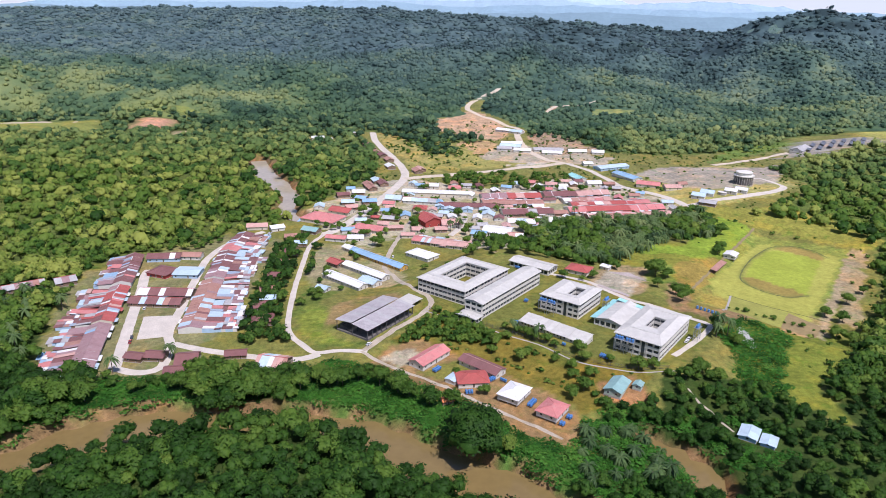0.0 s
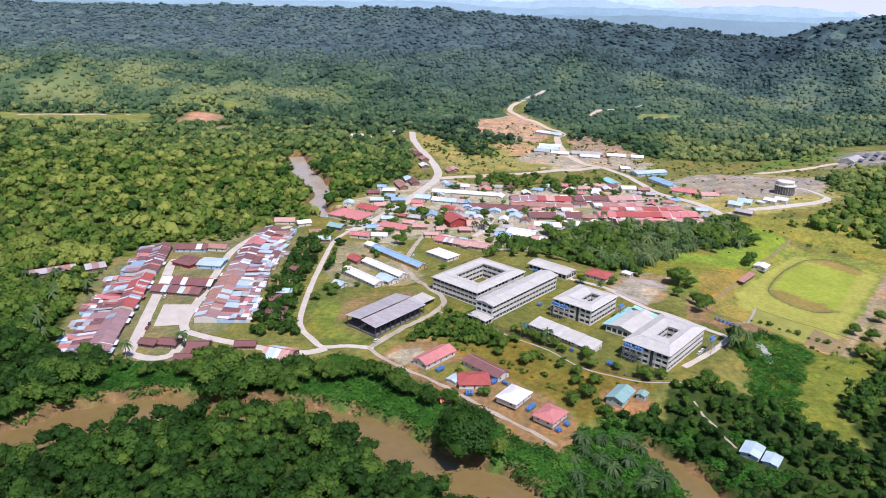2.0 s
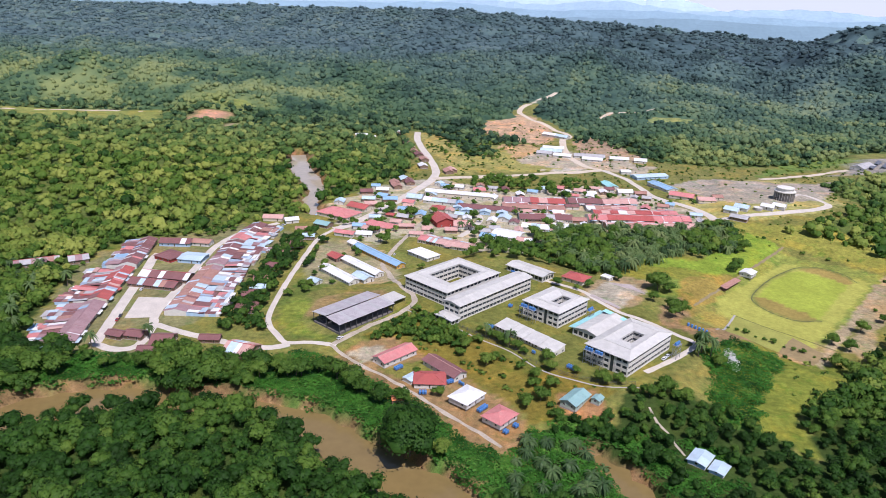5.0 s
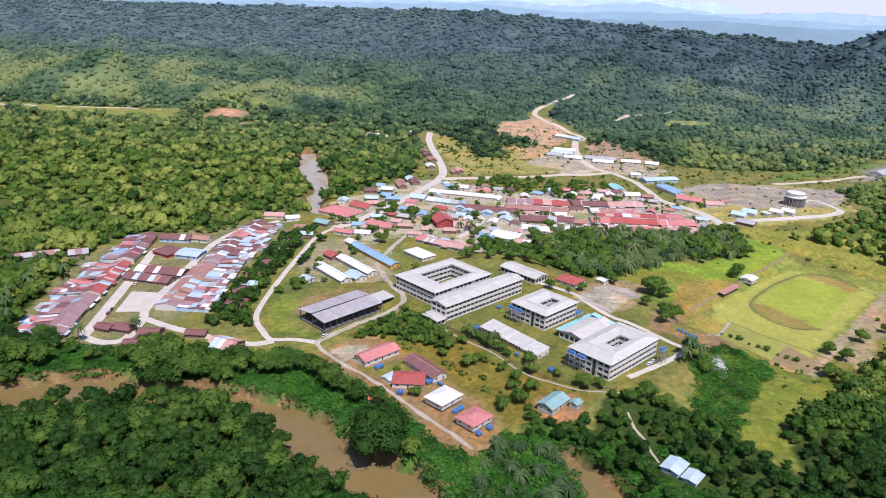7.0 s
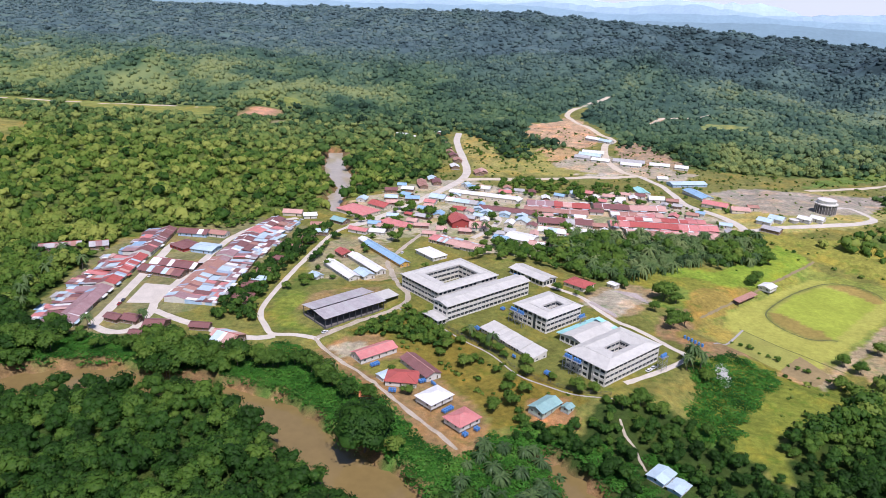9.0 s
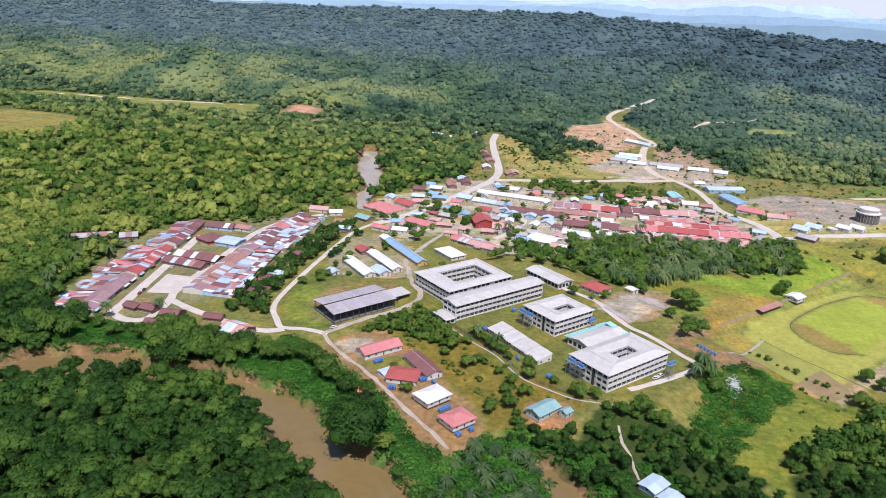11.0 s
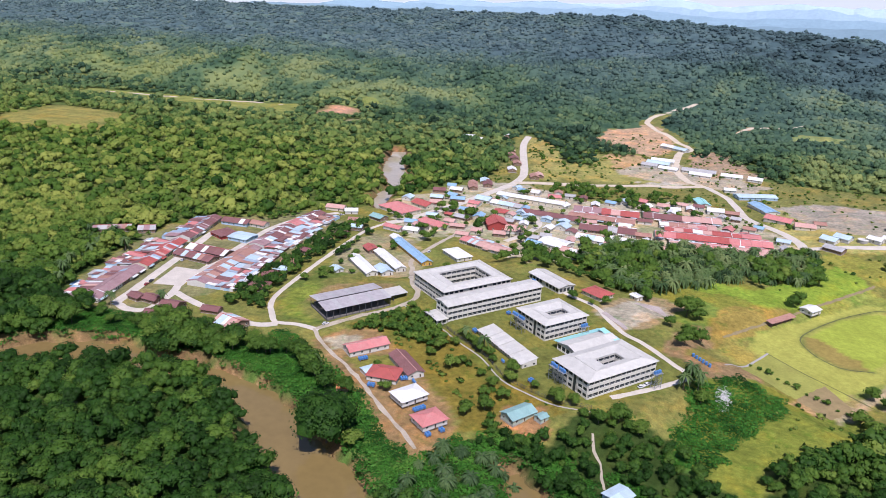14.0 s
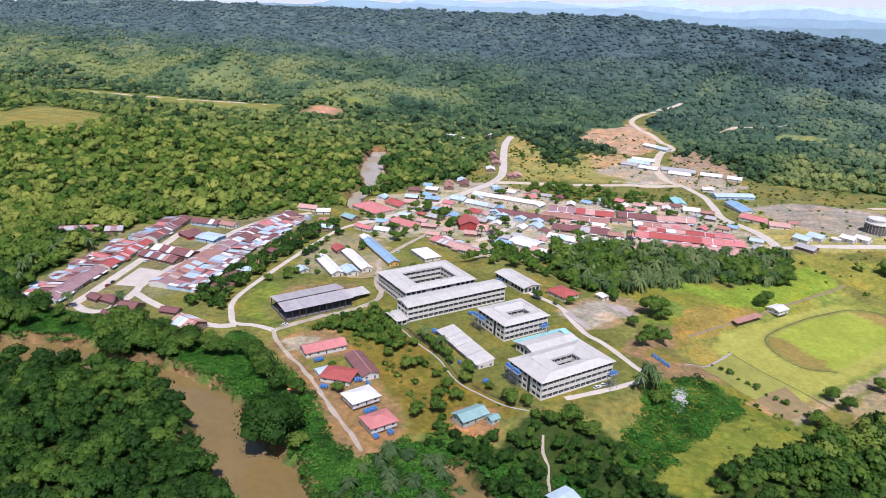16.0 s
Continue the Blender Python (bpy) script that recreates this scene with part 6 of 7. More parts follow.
def court_block(label, x, y, rot, w, d, court, floors=3, fh=3.3, styles=("window",) * 4, rise=1.5, notch=None):
    """A school block round a court. court: x0, y0, x1, y1 of the court in the block's own frame."""
    ob = thing("school_building", x, y, up(x, y), rot, label, "school")
    X, Y, H = w / 2, d / 2, floors * fh
    cx0, cy0, cx1, cy1 = court
    for a in ((-X, -Y, X, cy0), (-X, cy1, X, Y), (-X, cy0, cx0, cy1), (cx1, cy0, X, cy1)):
        s = Shape()
        s.box(a[0] + 0.12, a[1] + 0.12, -2.2, a[2] - 0.12, a[3] - 0.12, H - 0.1)
        part("wall", s, white_wall, ob)
    for k, (p, q) in enumerate((((-X, -Y), (X, -Y)), ((X, -Y), (X, Y)), ((X, Y), (-X, Y)), ((-X, Y), (-X, -Y)))):
        facade(ob, p, q, 0.15, floors, fh, styles[k])
    for p, q in (((cx0, cy1), (cx1, cy1)), ((cx1, cy1), (cx1, cy0)), ((cx0, cy0), (cx0, cy1))):
        facade(ob, p, q, 0.15, floors, fh, "gallery", 4.2)
    ring_roof(ob, -X, -Y, X, Y, cx0 + 0.5, cy0 + 0.5, cx1 - 0.5, cy1 - 0.5, H + 0.25, rise, ROOF["school"])
    if notch:
        s = Shape()
        s.box(notch - 0.9, -Y - 0.38, 0.0, notch + 0.9, -Y - 0.30, H - 0.3)
        part("stair_glazing", s, glass, ob)
    return ob


def long_block(label, x, y, rot, w, d, floors, fh=3.3, styles=("gallery", "window", "window", "window"), rise=1.3, roof="school"):
    ob = thing("school_building", x, y, up(x, y), rot, label, "school")
    X, Y, H = w / 2, d / 2, floors * fh
    s = Shape()
    s.box(-X + 0.12, -Y + 0.12, -2.2, X - 0.12, Y - 0.12, H)
    part("wall", s, white_wall, ob)
    for k, (p, q) in enumerate((((-X, -Y), (X, -Y)), ((X, -Y), (X, Y)), ((X, Y), (-X, Y)), ((-X, Y), (-X, -Y)))):
        facade(ob, p, q, 0.15, floors, fh, styles[k])
    z, o = H + 0.25, 1.0
    r = random.Random(int(x))
    n = max(2, int(w / 6))
    sheets(ob, ((-X - o, -Y - o, z), (X + o, -Y - o, z), (X + o, 0, z + rise), (-X - o, 0, z + rise)), n, ROOF[roof], r, t=0.16)
    sheets(ob, ((X + o, Y + o, z), (-X - o, Y + o, z), (-X - o, 0, z + rise), (X + o, 0, z + rise)), n, ROOF[roof], r, t=0.16)
    s = Shape()
    s.bar((-X - o, 0, z + rise + 0.03), (X + o, 0, z + rise + 0.03), 0.14)
    part("ridge_cap", s, ROOF[roof], ob)
    for k in (-1, 1):
        s = Shape()
        s.poly([(k * (X - 0.1), -Y, H - 0.1), (k * (X - 0.1), Y, H - 0.1), (k * (X - 0.1), 0, H + rise)])
        part("gable_wall", s, white_wall, ob)
        s = Shape()
        s.bar((-X - o, k * (Y + o), z - 0.22), (X + o, k * (Y + o), z - 0.22), 0.11)
        part("gutter", s, white_wall, ob)
    return ob


def blocks():
    # the great court block, its long front wing and the rear annexe
    court_block("large white three-storey school block round an open court", 13.8, 447.7, -36, 38, 52, (-10.5, -14.0, 10.5, 17.5), 3, 3.35, ("gallery", "window", "window", "window"))
    long_block("long white three-storey school wing with open galleries", 40.5, 429.0, 54, 72, 12.5, 3, 3.35)
    long_block("low flat white annexe at the end of a school wing", 16.9, 396.7, 54, 6.5, 13.0, 1, 3.6, styles=("window",) * 4, rise=0.5)
    long_block("low white single-storey school annexe", 66, 486, -36, 32, 13, 1, 4.2, styles=("window",) * 4, rise=1.4)
    # the smaller court blocks
    court_block("white three-storey school block with a small court", 83.2, 419.2, -36, 26.5, 31.5, (-1.0, -5.5, 6.5, 8.5), 3, 3.35, ("window", "gallery", "window", "window"), notch=4.0)
    court_block("white three-storey school block with stair towers", 124.0, 373.0, -36, 26, 47.5, (-3.5, -6.0, 4.5, 10.0), 3, 3.35, ("window", "gallery", "window", "window"), notch=3.5)
    # canteen between them
    ob = long_block("single-storey school canteen with a grey and turquoise roof", 110.5, 400.5, 54, 32, 18, 1, 4.2, styles=("gallery", "window", "window", "window"), rise=2.2)
    s = Shape()
    s.slab(((-17.2, 7.6, 5.2), (17.2, 7.6, 5.2), (17.2, 11.8, 4.5), (-17.2, 11.8, 4.5)), 0.12)
    part("verandah_roof", s, ROOF["cyan"], ob)
    s = Shape()
    s.slab(((13.0, -10.8, 4.95), (17.4, -10.8, 4.95), (17.4, 7.5, 6.9), (13.0, 7.5, 6.9)), 0.12)
    part("verandah_roof", s, ROOF["cyan"], ob)
    # the stepped row of quarters
    r = random.Random(5)
    a, b = Vector((50.0, 393.0, 0)), Vector((85.4, 365.4, 0))
    ang = math.degrees(math.atan2((b - a).y, (b - a).x))
    for i in range(4):
        p = a.lerp(b, (i + 0.5) / 4)
        ob = thing("quarters_house", p.x, p.y, up(p.x, p.y) + 0.3 - 0.25 * i, ang, "low white quarters under a single sloped grey-white roof", "house", "row of school quarters")
        w, d = (b - a).length / 4, 9.6
        s = Shape()
        s.box(-w / 2 + 0.02, -d / 2, -1.8, w / 2 - 0.02, d / 2, 3.0)
        part("wall", s, white_wall, ob)
        sheets(ob, ((-w / 2, -d / 2 - 1.2, 2.95), (w / 2, -d / 2 - 1.2, 2.95), (w / 2, d / 2 + 0.9, 4.6), (-w / 2, d / 2 + 0.9, 4.6)), 3, ROOF["school"], r)
        s = Shape()
        s.poly([(w / 2 - 0.1, -d / 2, 3.0), (w / 2 - 0.1, d / 2, 3.0), (w / 2 - 0.1, d / 2, 4.4)])
        part("gable_wall", s, white_wall, ob)
        for k in (-0.3, -0.1, 0.3):
            part("window", window_mesh(1.5, 1.2), None, ob, at=pose(k * w, -d / 2 - 0.005, 1.0))
        part("door", door_mesh(), None, ob, at=pose(0.1 * w, -d / 2 - 0.005, 0.0))
        for k in (-0.3, 0.3):
            part("window", window_mesh(1.5, 1.2), None, ob, at=pose(0, 0, 0, 0, 0, 90) @ pose(k * d, -w / 2 - 0.005, 1.0))


def hall():
    """An open-sided hall: two long low roof slopes on dark posts, with a lower roof at one end."""
    ob = thing("open_hall", -41.3, 393.5, up(-41.3, 393.5), 56, "open-sided hall under a dark weathered two-part roof on posts", "hall")
    X, Y = 22.0, 12.0
    r = random.Random(3)
    s = Shape()
    s.box(-X, -Y, -2.0, X, Y, 0.15)
    part("floor_slab", s, dark_concrete, ob)
    sheets(ob, ((-X - 0.8, -Y - 1, 6.0), (X + 0.8, -Y - 1, 6.0), (X + 0.8, -0.5, 7.3), (-X - 0.8, -0.5, 7.3)), 16, [ROOF["dark"], ROOF["dark"], ROOF["dark"], ROOF["grey"]], r, t=0.14)
    sheets(ob, ((X + 0.8, Y + 1, 6.3), (-X - 0.8, Y + 1, 6.3), (-X - 0.8, -0.1, 7.8), (X + 0.8, -0.1, 7.8)), 16, [ROOF["dark"], ROOF["dark"], ROOF["dark"], ROOF["grey"]], r, t=0.14)
    for y, z in ((-Y, 5.9), (-0.3, 6.9), (Y, 6.3)):
        for i in range(11):
            x = -X + 2 * X * i / 10
            s = shared(("hall post", z), lambda: hall_post(z))
            part("post", s, None, ob, at=pose(x, y, 0))
    for y, z in ((-Y, 5.75), (-0.3, 6.8), (Y, 6.2)):
        s = Shape()
        s.bar((-X, y, z - 0.2), (X, y, z - 0.2), 0.16)
        part("beam", s, dark_steel, ob)
    for i in range(5):
        s = Shape()
        s.box(-X + 2, Y - 1.4 - i * 1.1, 0.15, X - 2, Y - 0.4 - i * 1.1, 2.1 - i * 0.38)
        part("seating_step", s, dark_concrete, ob)
    s = Shape()
    s.slab(((X + 0.9, -8.5, 4.6), (X + 15.5, -8.5, 4.6), (X + 15.5, 3.0, 5.2), (X + 0.9, 3.0, 5.2)), 0.14)
    part("end_roof", s, ROOF["school"], ob, "pale grey lower roof")
    for k in (-7.8, 2.4):
        for x in (X + 5, X + 14.5):
            s = Shape()
            s.box(x - 0.15, k - 0.15, -2.0, x + 0.15, k + 0.15, 4.55)
            part("post", s, dark_steel, ob)


def hall_post(z):
    s = Shape()
    s.box(-0.18, -0.18, -0.6, 0.18, 0.18, z - 0.15)
    return s.mesh("post", dark_steel)


blocks()
hall()

# ---- the west estate: two rows of terraces, the houses between them ----
EXT_W = ["white", "sky", "blue", "maroon", "rust", "slate", "salmon", "pink", "grey", "maroon", "mauve", "grey", "mauve", "slate", "pink"]
EXT_E = ["white", "sky", "slate", "maroon", "white", "sky", "mauve", "pink", "grey", "rust", "white", "sky"]
ROW = "terrace houses with patched metal roofs"
terrace("rust-red terrace house with patched rear extensions", (-192.3, 326.1), (-207, 380.3), 6, 12, 18.8, ["maroon", "rust", "red", "mauve"], EXT_W, ROW, h=3.0, rise=1.8, seed=6)
terrace("maroon-roofed terrace house with patched rear extensions", (-207.4, 383.2), (-221.1, 438.8), 7, 12, 18.8, ["maroon", "mauve", "red", "maroon"], EXT_W, ROW, h=3.2, rise=1.8, seed=4)
terrace("maroon-roofed terrace house with patched rear extensions", (-222, 443.1), (-236.2, 498.7), 7, 11.8, 13, ["maroon", "mauve", "maroon", "slate"], EXT_W, ROW, h=3.6, rise=1.9, seed=2)
EAST = "terrace houses along the east lane"
terrace("maroon-roofed terrace house facing the estate lane", (-167.5, 558.7), (-169.7, 514.8), 5, 13.3, 18.8, ["maroon", "maroon", "pink"], EXT_E, EAST, h=2.8, seed=8)
terrace("maroon-roofed terrace house with blue and white extensions", (-168.9, 511.9), (-162.6, 457.8), 6, 13.3, 21.8, ["maroon", "mauve", "maroon"], EXT_E, EAST, h=2.8, seed=9)
terrace("maroon-roofed terrace house with blue and white extensions", (-162.1, 454.8), (-151.5, 377.3), 9, 13.7, 21.8, ["maroon", "mauve", "rust", "maroon"], EXT_E, EAST, h=3.0, seed=12)

# houses between the two rows
G = "houses between the terrace rows"
house("house", "maroon-roofed long house with patched red and white sheets", -186.4, 432.8, 35.2, 12.7, 0, mixed=["maroon", "maroon", "red", "white"], wall="wood", group=G, n=10)
house("house", "low maroon house with a pale blue lean-to", -187.8, 418.9, 33.8, 11.3, -2, mixed=["maroon", "rust", "maroon", "sky"], wall="wood", group=G, h=2.5, n=9)
house("house", "blue-walled house with a maroon roof", -214.2, 500.3, 23.9, 11.3, 8, "maroon", "blue", mixed=["maroon", "maroon", "maroon", "white"], group=G)
house("house", "red-walled house under a maroon hip roof", -204, 471, 16.9, 15.5, -20, "maroon", "red", kind="hip", rise=2.4, group=G)
house("house", "open shed with a pale blue sheet roof", -185.6, 471, 17.6, 15.5, 0, "sky", "blue", rise=0.9, group=G, h=2.8)
house("house", "small house with a salmon metal roof", -194.4, 504.7, 14.1, 9.1, 0, "rust", "white", group=G)
house("house", "small dark-roofed wooden house beside the lane", -170.2, 344.1, 9.8, 7, -8, "maroon", "wood", group=G, h=2.6)
house("house", "small dark-roofed wooden house beside the lane", -159.2, 346.3, 10.5, 8.4, -2, "maroon", "wood", group=G, h=2.6)
house("house", "low long house with rusted sheets among trees", -287.6, 435.8, 28.1, 9.8, 37, mixed=["rust", "mauve", "grey"], wall="wood", n=8, group="houses at the forest edge")
house("house", "low house with rusted sheets among trees", -264.1, 449, 12.7, 11.3, 37, mixed=["rust", "grey", "mauve"], wall="wood", group="houses at the forest edge")

# riverside and lane houses
G = "houses by the river lane"
house("house", "maroon wooden house above the river", -140.1, 341.9, 11.3, 15.5, 10, "maroon", "wood", kind="gable", group=G, h=2.6)
house("house", "maroon wooden house above the river", -142.3, 330.1, 11.3, 8.4, 10, "maroon", "wood", group=G, h=2.4)
house("house", "wooden house with a patched red and blue roof", -91.7, 338.8, 16.2, 14.1, -10, mixed=["salmon", "rust", "white", "sky"], wall="wood", group=G, stilts=1.0, n=7)
house("house", "small red-roofed hut by the river", -107.1, 328.6, 8.4, 7, 20, "rust", "wood", group=G, h=2.3)
house("house", "small red-roofed hut by the river", -115.9, 350.6, 11.3, 7, 10, "maroon", "wood", group=G, h=2.3)
house("house", "maroon-roofed house under trees", -111.4, 392.9, 12.7, 11.3, 12, "maroon", "wood", kind="hip", rise=2.2, group=G, stilts=0.8)
house("house", "small rusted-roofed house under trees", -118.8, 415.1, 9.8, 8.4, 30, "maroon", "wood", group=G)
for hx, hy, rr in ((-120.3, 440.1, "rust"), (-123.3, 466.6, "maroon"), (-121.8, 493, "rust"), (-120.3, 516.5, "maroon"), (-117.4, 537, "sky"), (-129.1, 553.1, "rust"), (-115.9, 425.4, "sky")):
    house("house", "small wooden house with a worn metal roof in a garden", hx, hy, 9.5, 7.5, (hx * 7 + hy * 3) % 40 - 20, rr, "wood", group="garden houses along the road", stilts=0.7)

# the strip of quarters above the river
G = "quarters along the lane"
house("house", "white bungalow under a salmon-red gable roof", -6.6, 350.7, 23.9, 10.1, 53, "pink", "white", group=G, h=3.2, ridge="salmon")
house("house", "long white house under a dark maroon roof", 22.7, 342.5, 25.3, 9.3, -40, "maroon", "white", group=G, h=3.0, ridge="salmon")
house("house", "house with a bright red hip roof", 16.8, 328.6, 16.2, 12.7, 8, "red", "white", kind="hip", rise=2.0, group=G)
house("house", "white-roofed house on stilts", 38.1, 313.3, 14.8, 11.5, 58, "white", "white", kind="hip", rise=1.8, stilts=1.3, group=G)
house("house", "rose-red hip-roofed house on stilts", 55.7, 298.6, 13.5, 11, 56, "pink", "white", kind="hip", rise=1.7, stilts=1.1, group=G)
house("carport", "pale blue sheet-roofed carport", 7.3, 329.3, 8.4, 6.2, 56, "sky", "white", h=2.0, rise=0.5, category="carport", over=0.4)
house("shed", "grey-green metal shed beside bare earth", 92.7, 322.1, 14.8, 8.7, 58, "teal", "green", h=3.0, category="shed", every=4)
house("shed", "small grey-green hut in the village", 103.8, 322.9, 5.1, 4.5, 58, "teal", "green", h=2.2, category="shed", over=0.4)
house("house", "pale blue metal-roofed house among trees", 147.0, 284.2, 10.2, 7.8, 58, "sky", "blue", group="", h=2.0, rise=0.8)
house("shed", "pale blue metal-roofed shed among trees", 154.0, 278.6, 8.2, 6.2, 58, "sky", "blue", h=1.6, rise=0.5, category="shed")
house("shed", "tiny orange-roofed shelter by the road", 3.6, 307.4, 5.9, 5.1, 20, "orange", "wood", h=1.9, category="shed", over=0.3)
house("pavilion", "white-roofed pavilion beside the playing field", 235.4, 544.4, 10.5, 9.1, 54, "white", "white", rise=1.0, stilts=1.2, category="pavilion")
house("house", "red hip-roofed bungalow beside the school", 99.3, 481.3, 16.2, 13.4, -30, "red", "cream", kind="hip", rise=2.2)
house("guard_hut", "small white hut with a flat pale roof", 123.1, 499.7, 6.5, 5.6, -36, "white", "white", rise=0.4, h=2.8, category="hut")

# the old school by the road
G = "old school buildings"
house("school_building", "long low school block under a blue roof", -51.4, 506.9, 56.3, 8.0, -41, "blue", "yellow", group=G, category="school", n=16, every=3)
house("school_building", "small white-roofed gate house in the village", -77.1, 530.4, 8.4, 7, -41, "white", "cream", group=G, category="school")
house("school_building", "long low school block under a white roof", -58, 481.2, 42.2, 7.9, -40, "white", "white", group=G, category="school", n=12, every=3)
house("school_building", "low red-roofed block in the village", -82.2, 496.7, 12, 8.7, -40, "red", "wood", group=G, category="school")
house("school_building", "long low house under a white roof", -70.4, 461.9, 38, 8.7, -40, "white", "white", group=G, category="school", n=10, every=3)
house("school_building", "pale blue roofed canteen in the village", -52.1, 460.3, 14.1, 9, -40, "sky", "white", group=G, category="school")
house("shed", "small pale shed beside the lawn", -83.6, 447.1, 8.4, 6.2, -30, "sky", "white", h=2.2, category="shed")
house("house", "white hip-roofed bungalow beside the road", -17.6, 518.7, 22.5, 13.4, -38, "white", "white", kind="hip", rise=1.9)

# ---- town ----
G = "town houses"
house("shop_hall", "wide red hip-roofed hall in the village", -111.5, 608, 34, 23, -24, "pink", "cream", kind="hip", rise=4.2, h=3.4, category="hall")
house("shop_hall", "red gabled hall wing in the village", -98.3, 633.8, 21.1, 14.1, -24, "red", "cream", rise=2.4, category="hall")
house("house", "blue-roofed house beside the hall", -129.1, 617.7, 14.1, 8.4, -24, "blue", "white", group=G)
house("house", "long rose-red roofed house", -67.5, 582.5, 28.1, 13.4, -20, "pink", "white", kind="hip", rise=2.4, group=G)
house("house", "low rose-red roofed wing in the village", -71.9, 570.7, 15.5, 7.7, -18, "salmon", "white", group=G, h=2.5)
house("house", "small white house under a rose-red roof", -91, 553.9, 16.9, 7.7, -10, "pink", "white", group=G)
house("house", "green-roofed house in the village", -115.9, 573.7, 14.1, 9.8, -20, "teal", "wood", group=G)
house("house", "white-roofed house in the village", -146.7, 578.1, 11.3, 8.4, 30, "white", "white", group=G)
house("house", "salmon-roofed house in the village", -164.4, 581, 16.9, 9.8, 10, "salmon", "cream", group=G)
house("hall", "tall red gabled hall in the village", -15.4, 606, 21.1, 16.9, -62, "red", "red", h=5.2, rise=3.2, category="hall", over=0.9)
house("house", "pale pink roofed house in the village", 4.4, 601.6, 16.9, 15.5, 10, mixed=["salmon", "white", "salmon"], wall="white", group=G)
terrace("brick-red terrace house with patched roof", (-26.3, 555.8), (20.5, 541.1), 6, 12.6, 5.8, ["rust", "salmon", "rust", "pink"], ["white", "salmon", "rust", "sky"], "town terrace houses", seed=21)
house("shop", "broad white-roofed store with a blue lean-to", 45.5, 581, 23.9, 19.7, -16, "white", "white", rise=1.8, h=3.6, category="shop")
house("shop", "blue-roofed store front in the village", 29.3, 573.7, 12.7, 9.8, -16, "blue", "white", category="shop")
house("house", "rusted-roofed house behind the store", 60.1, 569.3, 12.7, 9.8, -10, mixed=["rust", "salmon", "white"], group=G)
house("shop", "long white-roofed shop row in the village", -10.3, 701.3, 70.3, 12.7, -4, "white", "cream", h=4.2, rise=1.2, n=18, category="shop", every=4)
house("shop", "white-roofed shop row in the village", -26.4, 673.5, 32.3, 11.3, -8, mixed=["white", "sky", "white", "grey"], category="shop")
house("shop", "pale blue roofed shop in the village", -52.8, 680.8, 15.5, 12.7, -8, "sky", "white", category="shop")
house("house", "small red hip-roofed house", -25, 647, 12.7, 11.3, -4, "red", "cream", kind="hip", rise=2.0, group=G)
house("shop", "long maroon-roofed shop row in the village", 22, 658.8, 56.3, 14.1, -1, "maroon", "white", rise=2.0, n=14, category="shop")
for bx, by in ((-5.9, 655.8), (2.9, 647), (20.5, 647), (36.7, 647)):
    house("house", "pale blue gabled house before the shop row", bx, by - 1, 7, 9.5, 89, "sky", "blue", group="pale blue gabled houses", every=3, rise=1.4)
house("house", "pale blue gabled house in the village", 39.6, 630.9, 11.3, 11.3, 80, "sky", "white", group=G)
house("house", "dark roofed open shed in the village", -49.9, 613.3, 15.5, 8.4, -12, "grey", "wood", group=G, h=2.4)
house("house", "small bright red-roofed hut", -64.6, 616.2, 7, 5.6, -12, "red", "wood", group=G, h=2.2)
for hx, hy, hw, hr, rr in ((-96.9, 663.2, 12.2, 10, "sky"), (-85.1, 677.9, 10.8, -20, "blue"), (-76.3, 667.6, 13.5, 15, "blue"), (-105.7, 689.6, 12.2, 20, "maroon"), (-91, 701.3, 12.2, 5, "white"), (-80.7, 721.9, 16.2, -65, "rust"),
                           (-70.5, 740.9, 18.9, -70, "maroon"), (-77.8, 751.2, 14.9, -70, "sky"), (-85.1, 733.6, 12.2, -70, "rust"), (-91, 645.6, 10.8, 20, "salmon")):
    house("house", "street-side house with a worn metal roof", hx, hy, hw, 9, hr, rr, "wood", group="street-side houses")
for k, (hx, hy, rr) in enumerate(((-69, 823.1, "white"), (-35.2, 801.1, "rust"), (-32.3, 809.9, "salmon"), (-73.4, 858.3, "rust"), (-83.7, 880.3, "maroon"), (-93.9, 902.3, "rust"), (-102.7, 927.3, "salmon"), (-111.5, 950.7, "rust"), (-140.9, 1027, "white"))):
    house("house", "roadside house with a rusted roof", hx, hy, 14, 9.5, -68, rr, "wood", group="roadside houses")

house("shed", "white-roofed shed beside a pond in the forest", -186, 990, 17, 10, 12, "white", "white", rise=1.2, category="shed")
house("shed", "white-roofed shed beside a pond in the forest", -171, 984, 13, 9, 12, "white", "white", rise=1.0, category="shed")

# long rows on the east side
def row_house(label, x0, y0, x1, y1, d, mixed, wall="cream", seed=1, h=3.0, rise=2.4, back=5.5):
    L = math.hypot(x1 - x0, y1 - y0)
    terrace(label, (x0, y0), (x1, y1), max(2, round(L / 8.5)), d * 1.35, back, mixed, ["white", "salmon", "pink", "grey", "rust"], "east terrace houses", h=h, rise=rise, seed=seed)


row_house("faded red terrace house in a long row", 35.1, 693.2, 96.5, 702, 12.2, ["pink", "mauve", "red"], seed=31)
row_house("low terracotta-roofed terrace house in a row", 35.1, 671.3, 96.5, 677.1, 10.8, ["rust", "rust", "salmon"], seed=32, rise=1.2)
row_house("faded pink terrace house with pale patches", 99.4, 704.9, 169.2, 717.9, 12.2, ["salmon", "pink", "maroon"], seed=33)
row_house("low terracotta-roofed terrace house in a row", 117, 685.8, 166.4, 693.6, 9.5, ["rust", "salmon"], seed=34, rise=1.2)
row_house("maroon and white roofed terrace house", 52.6, 639.1, 102.4, 645, 12.2, ["maroon", "white", "white"], seed=35)
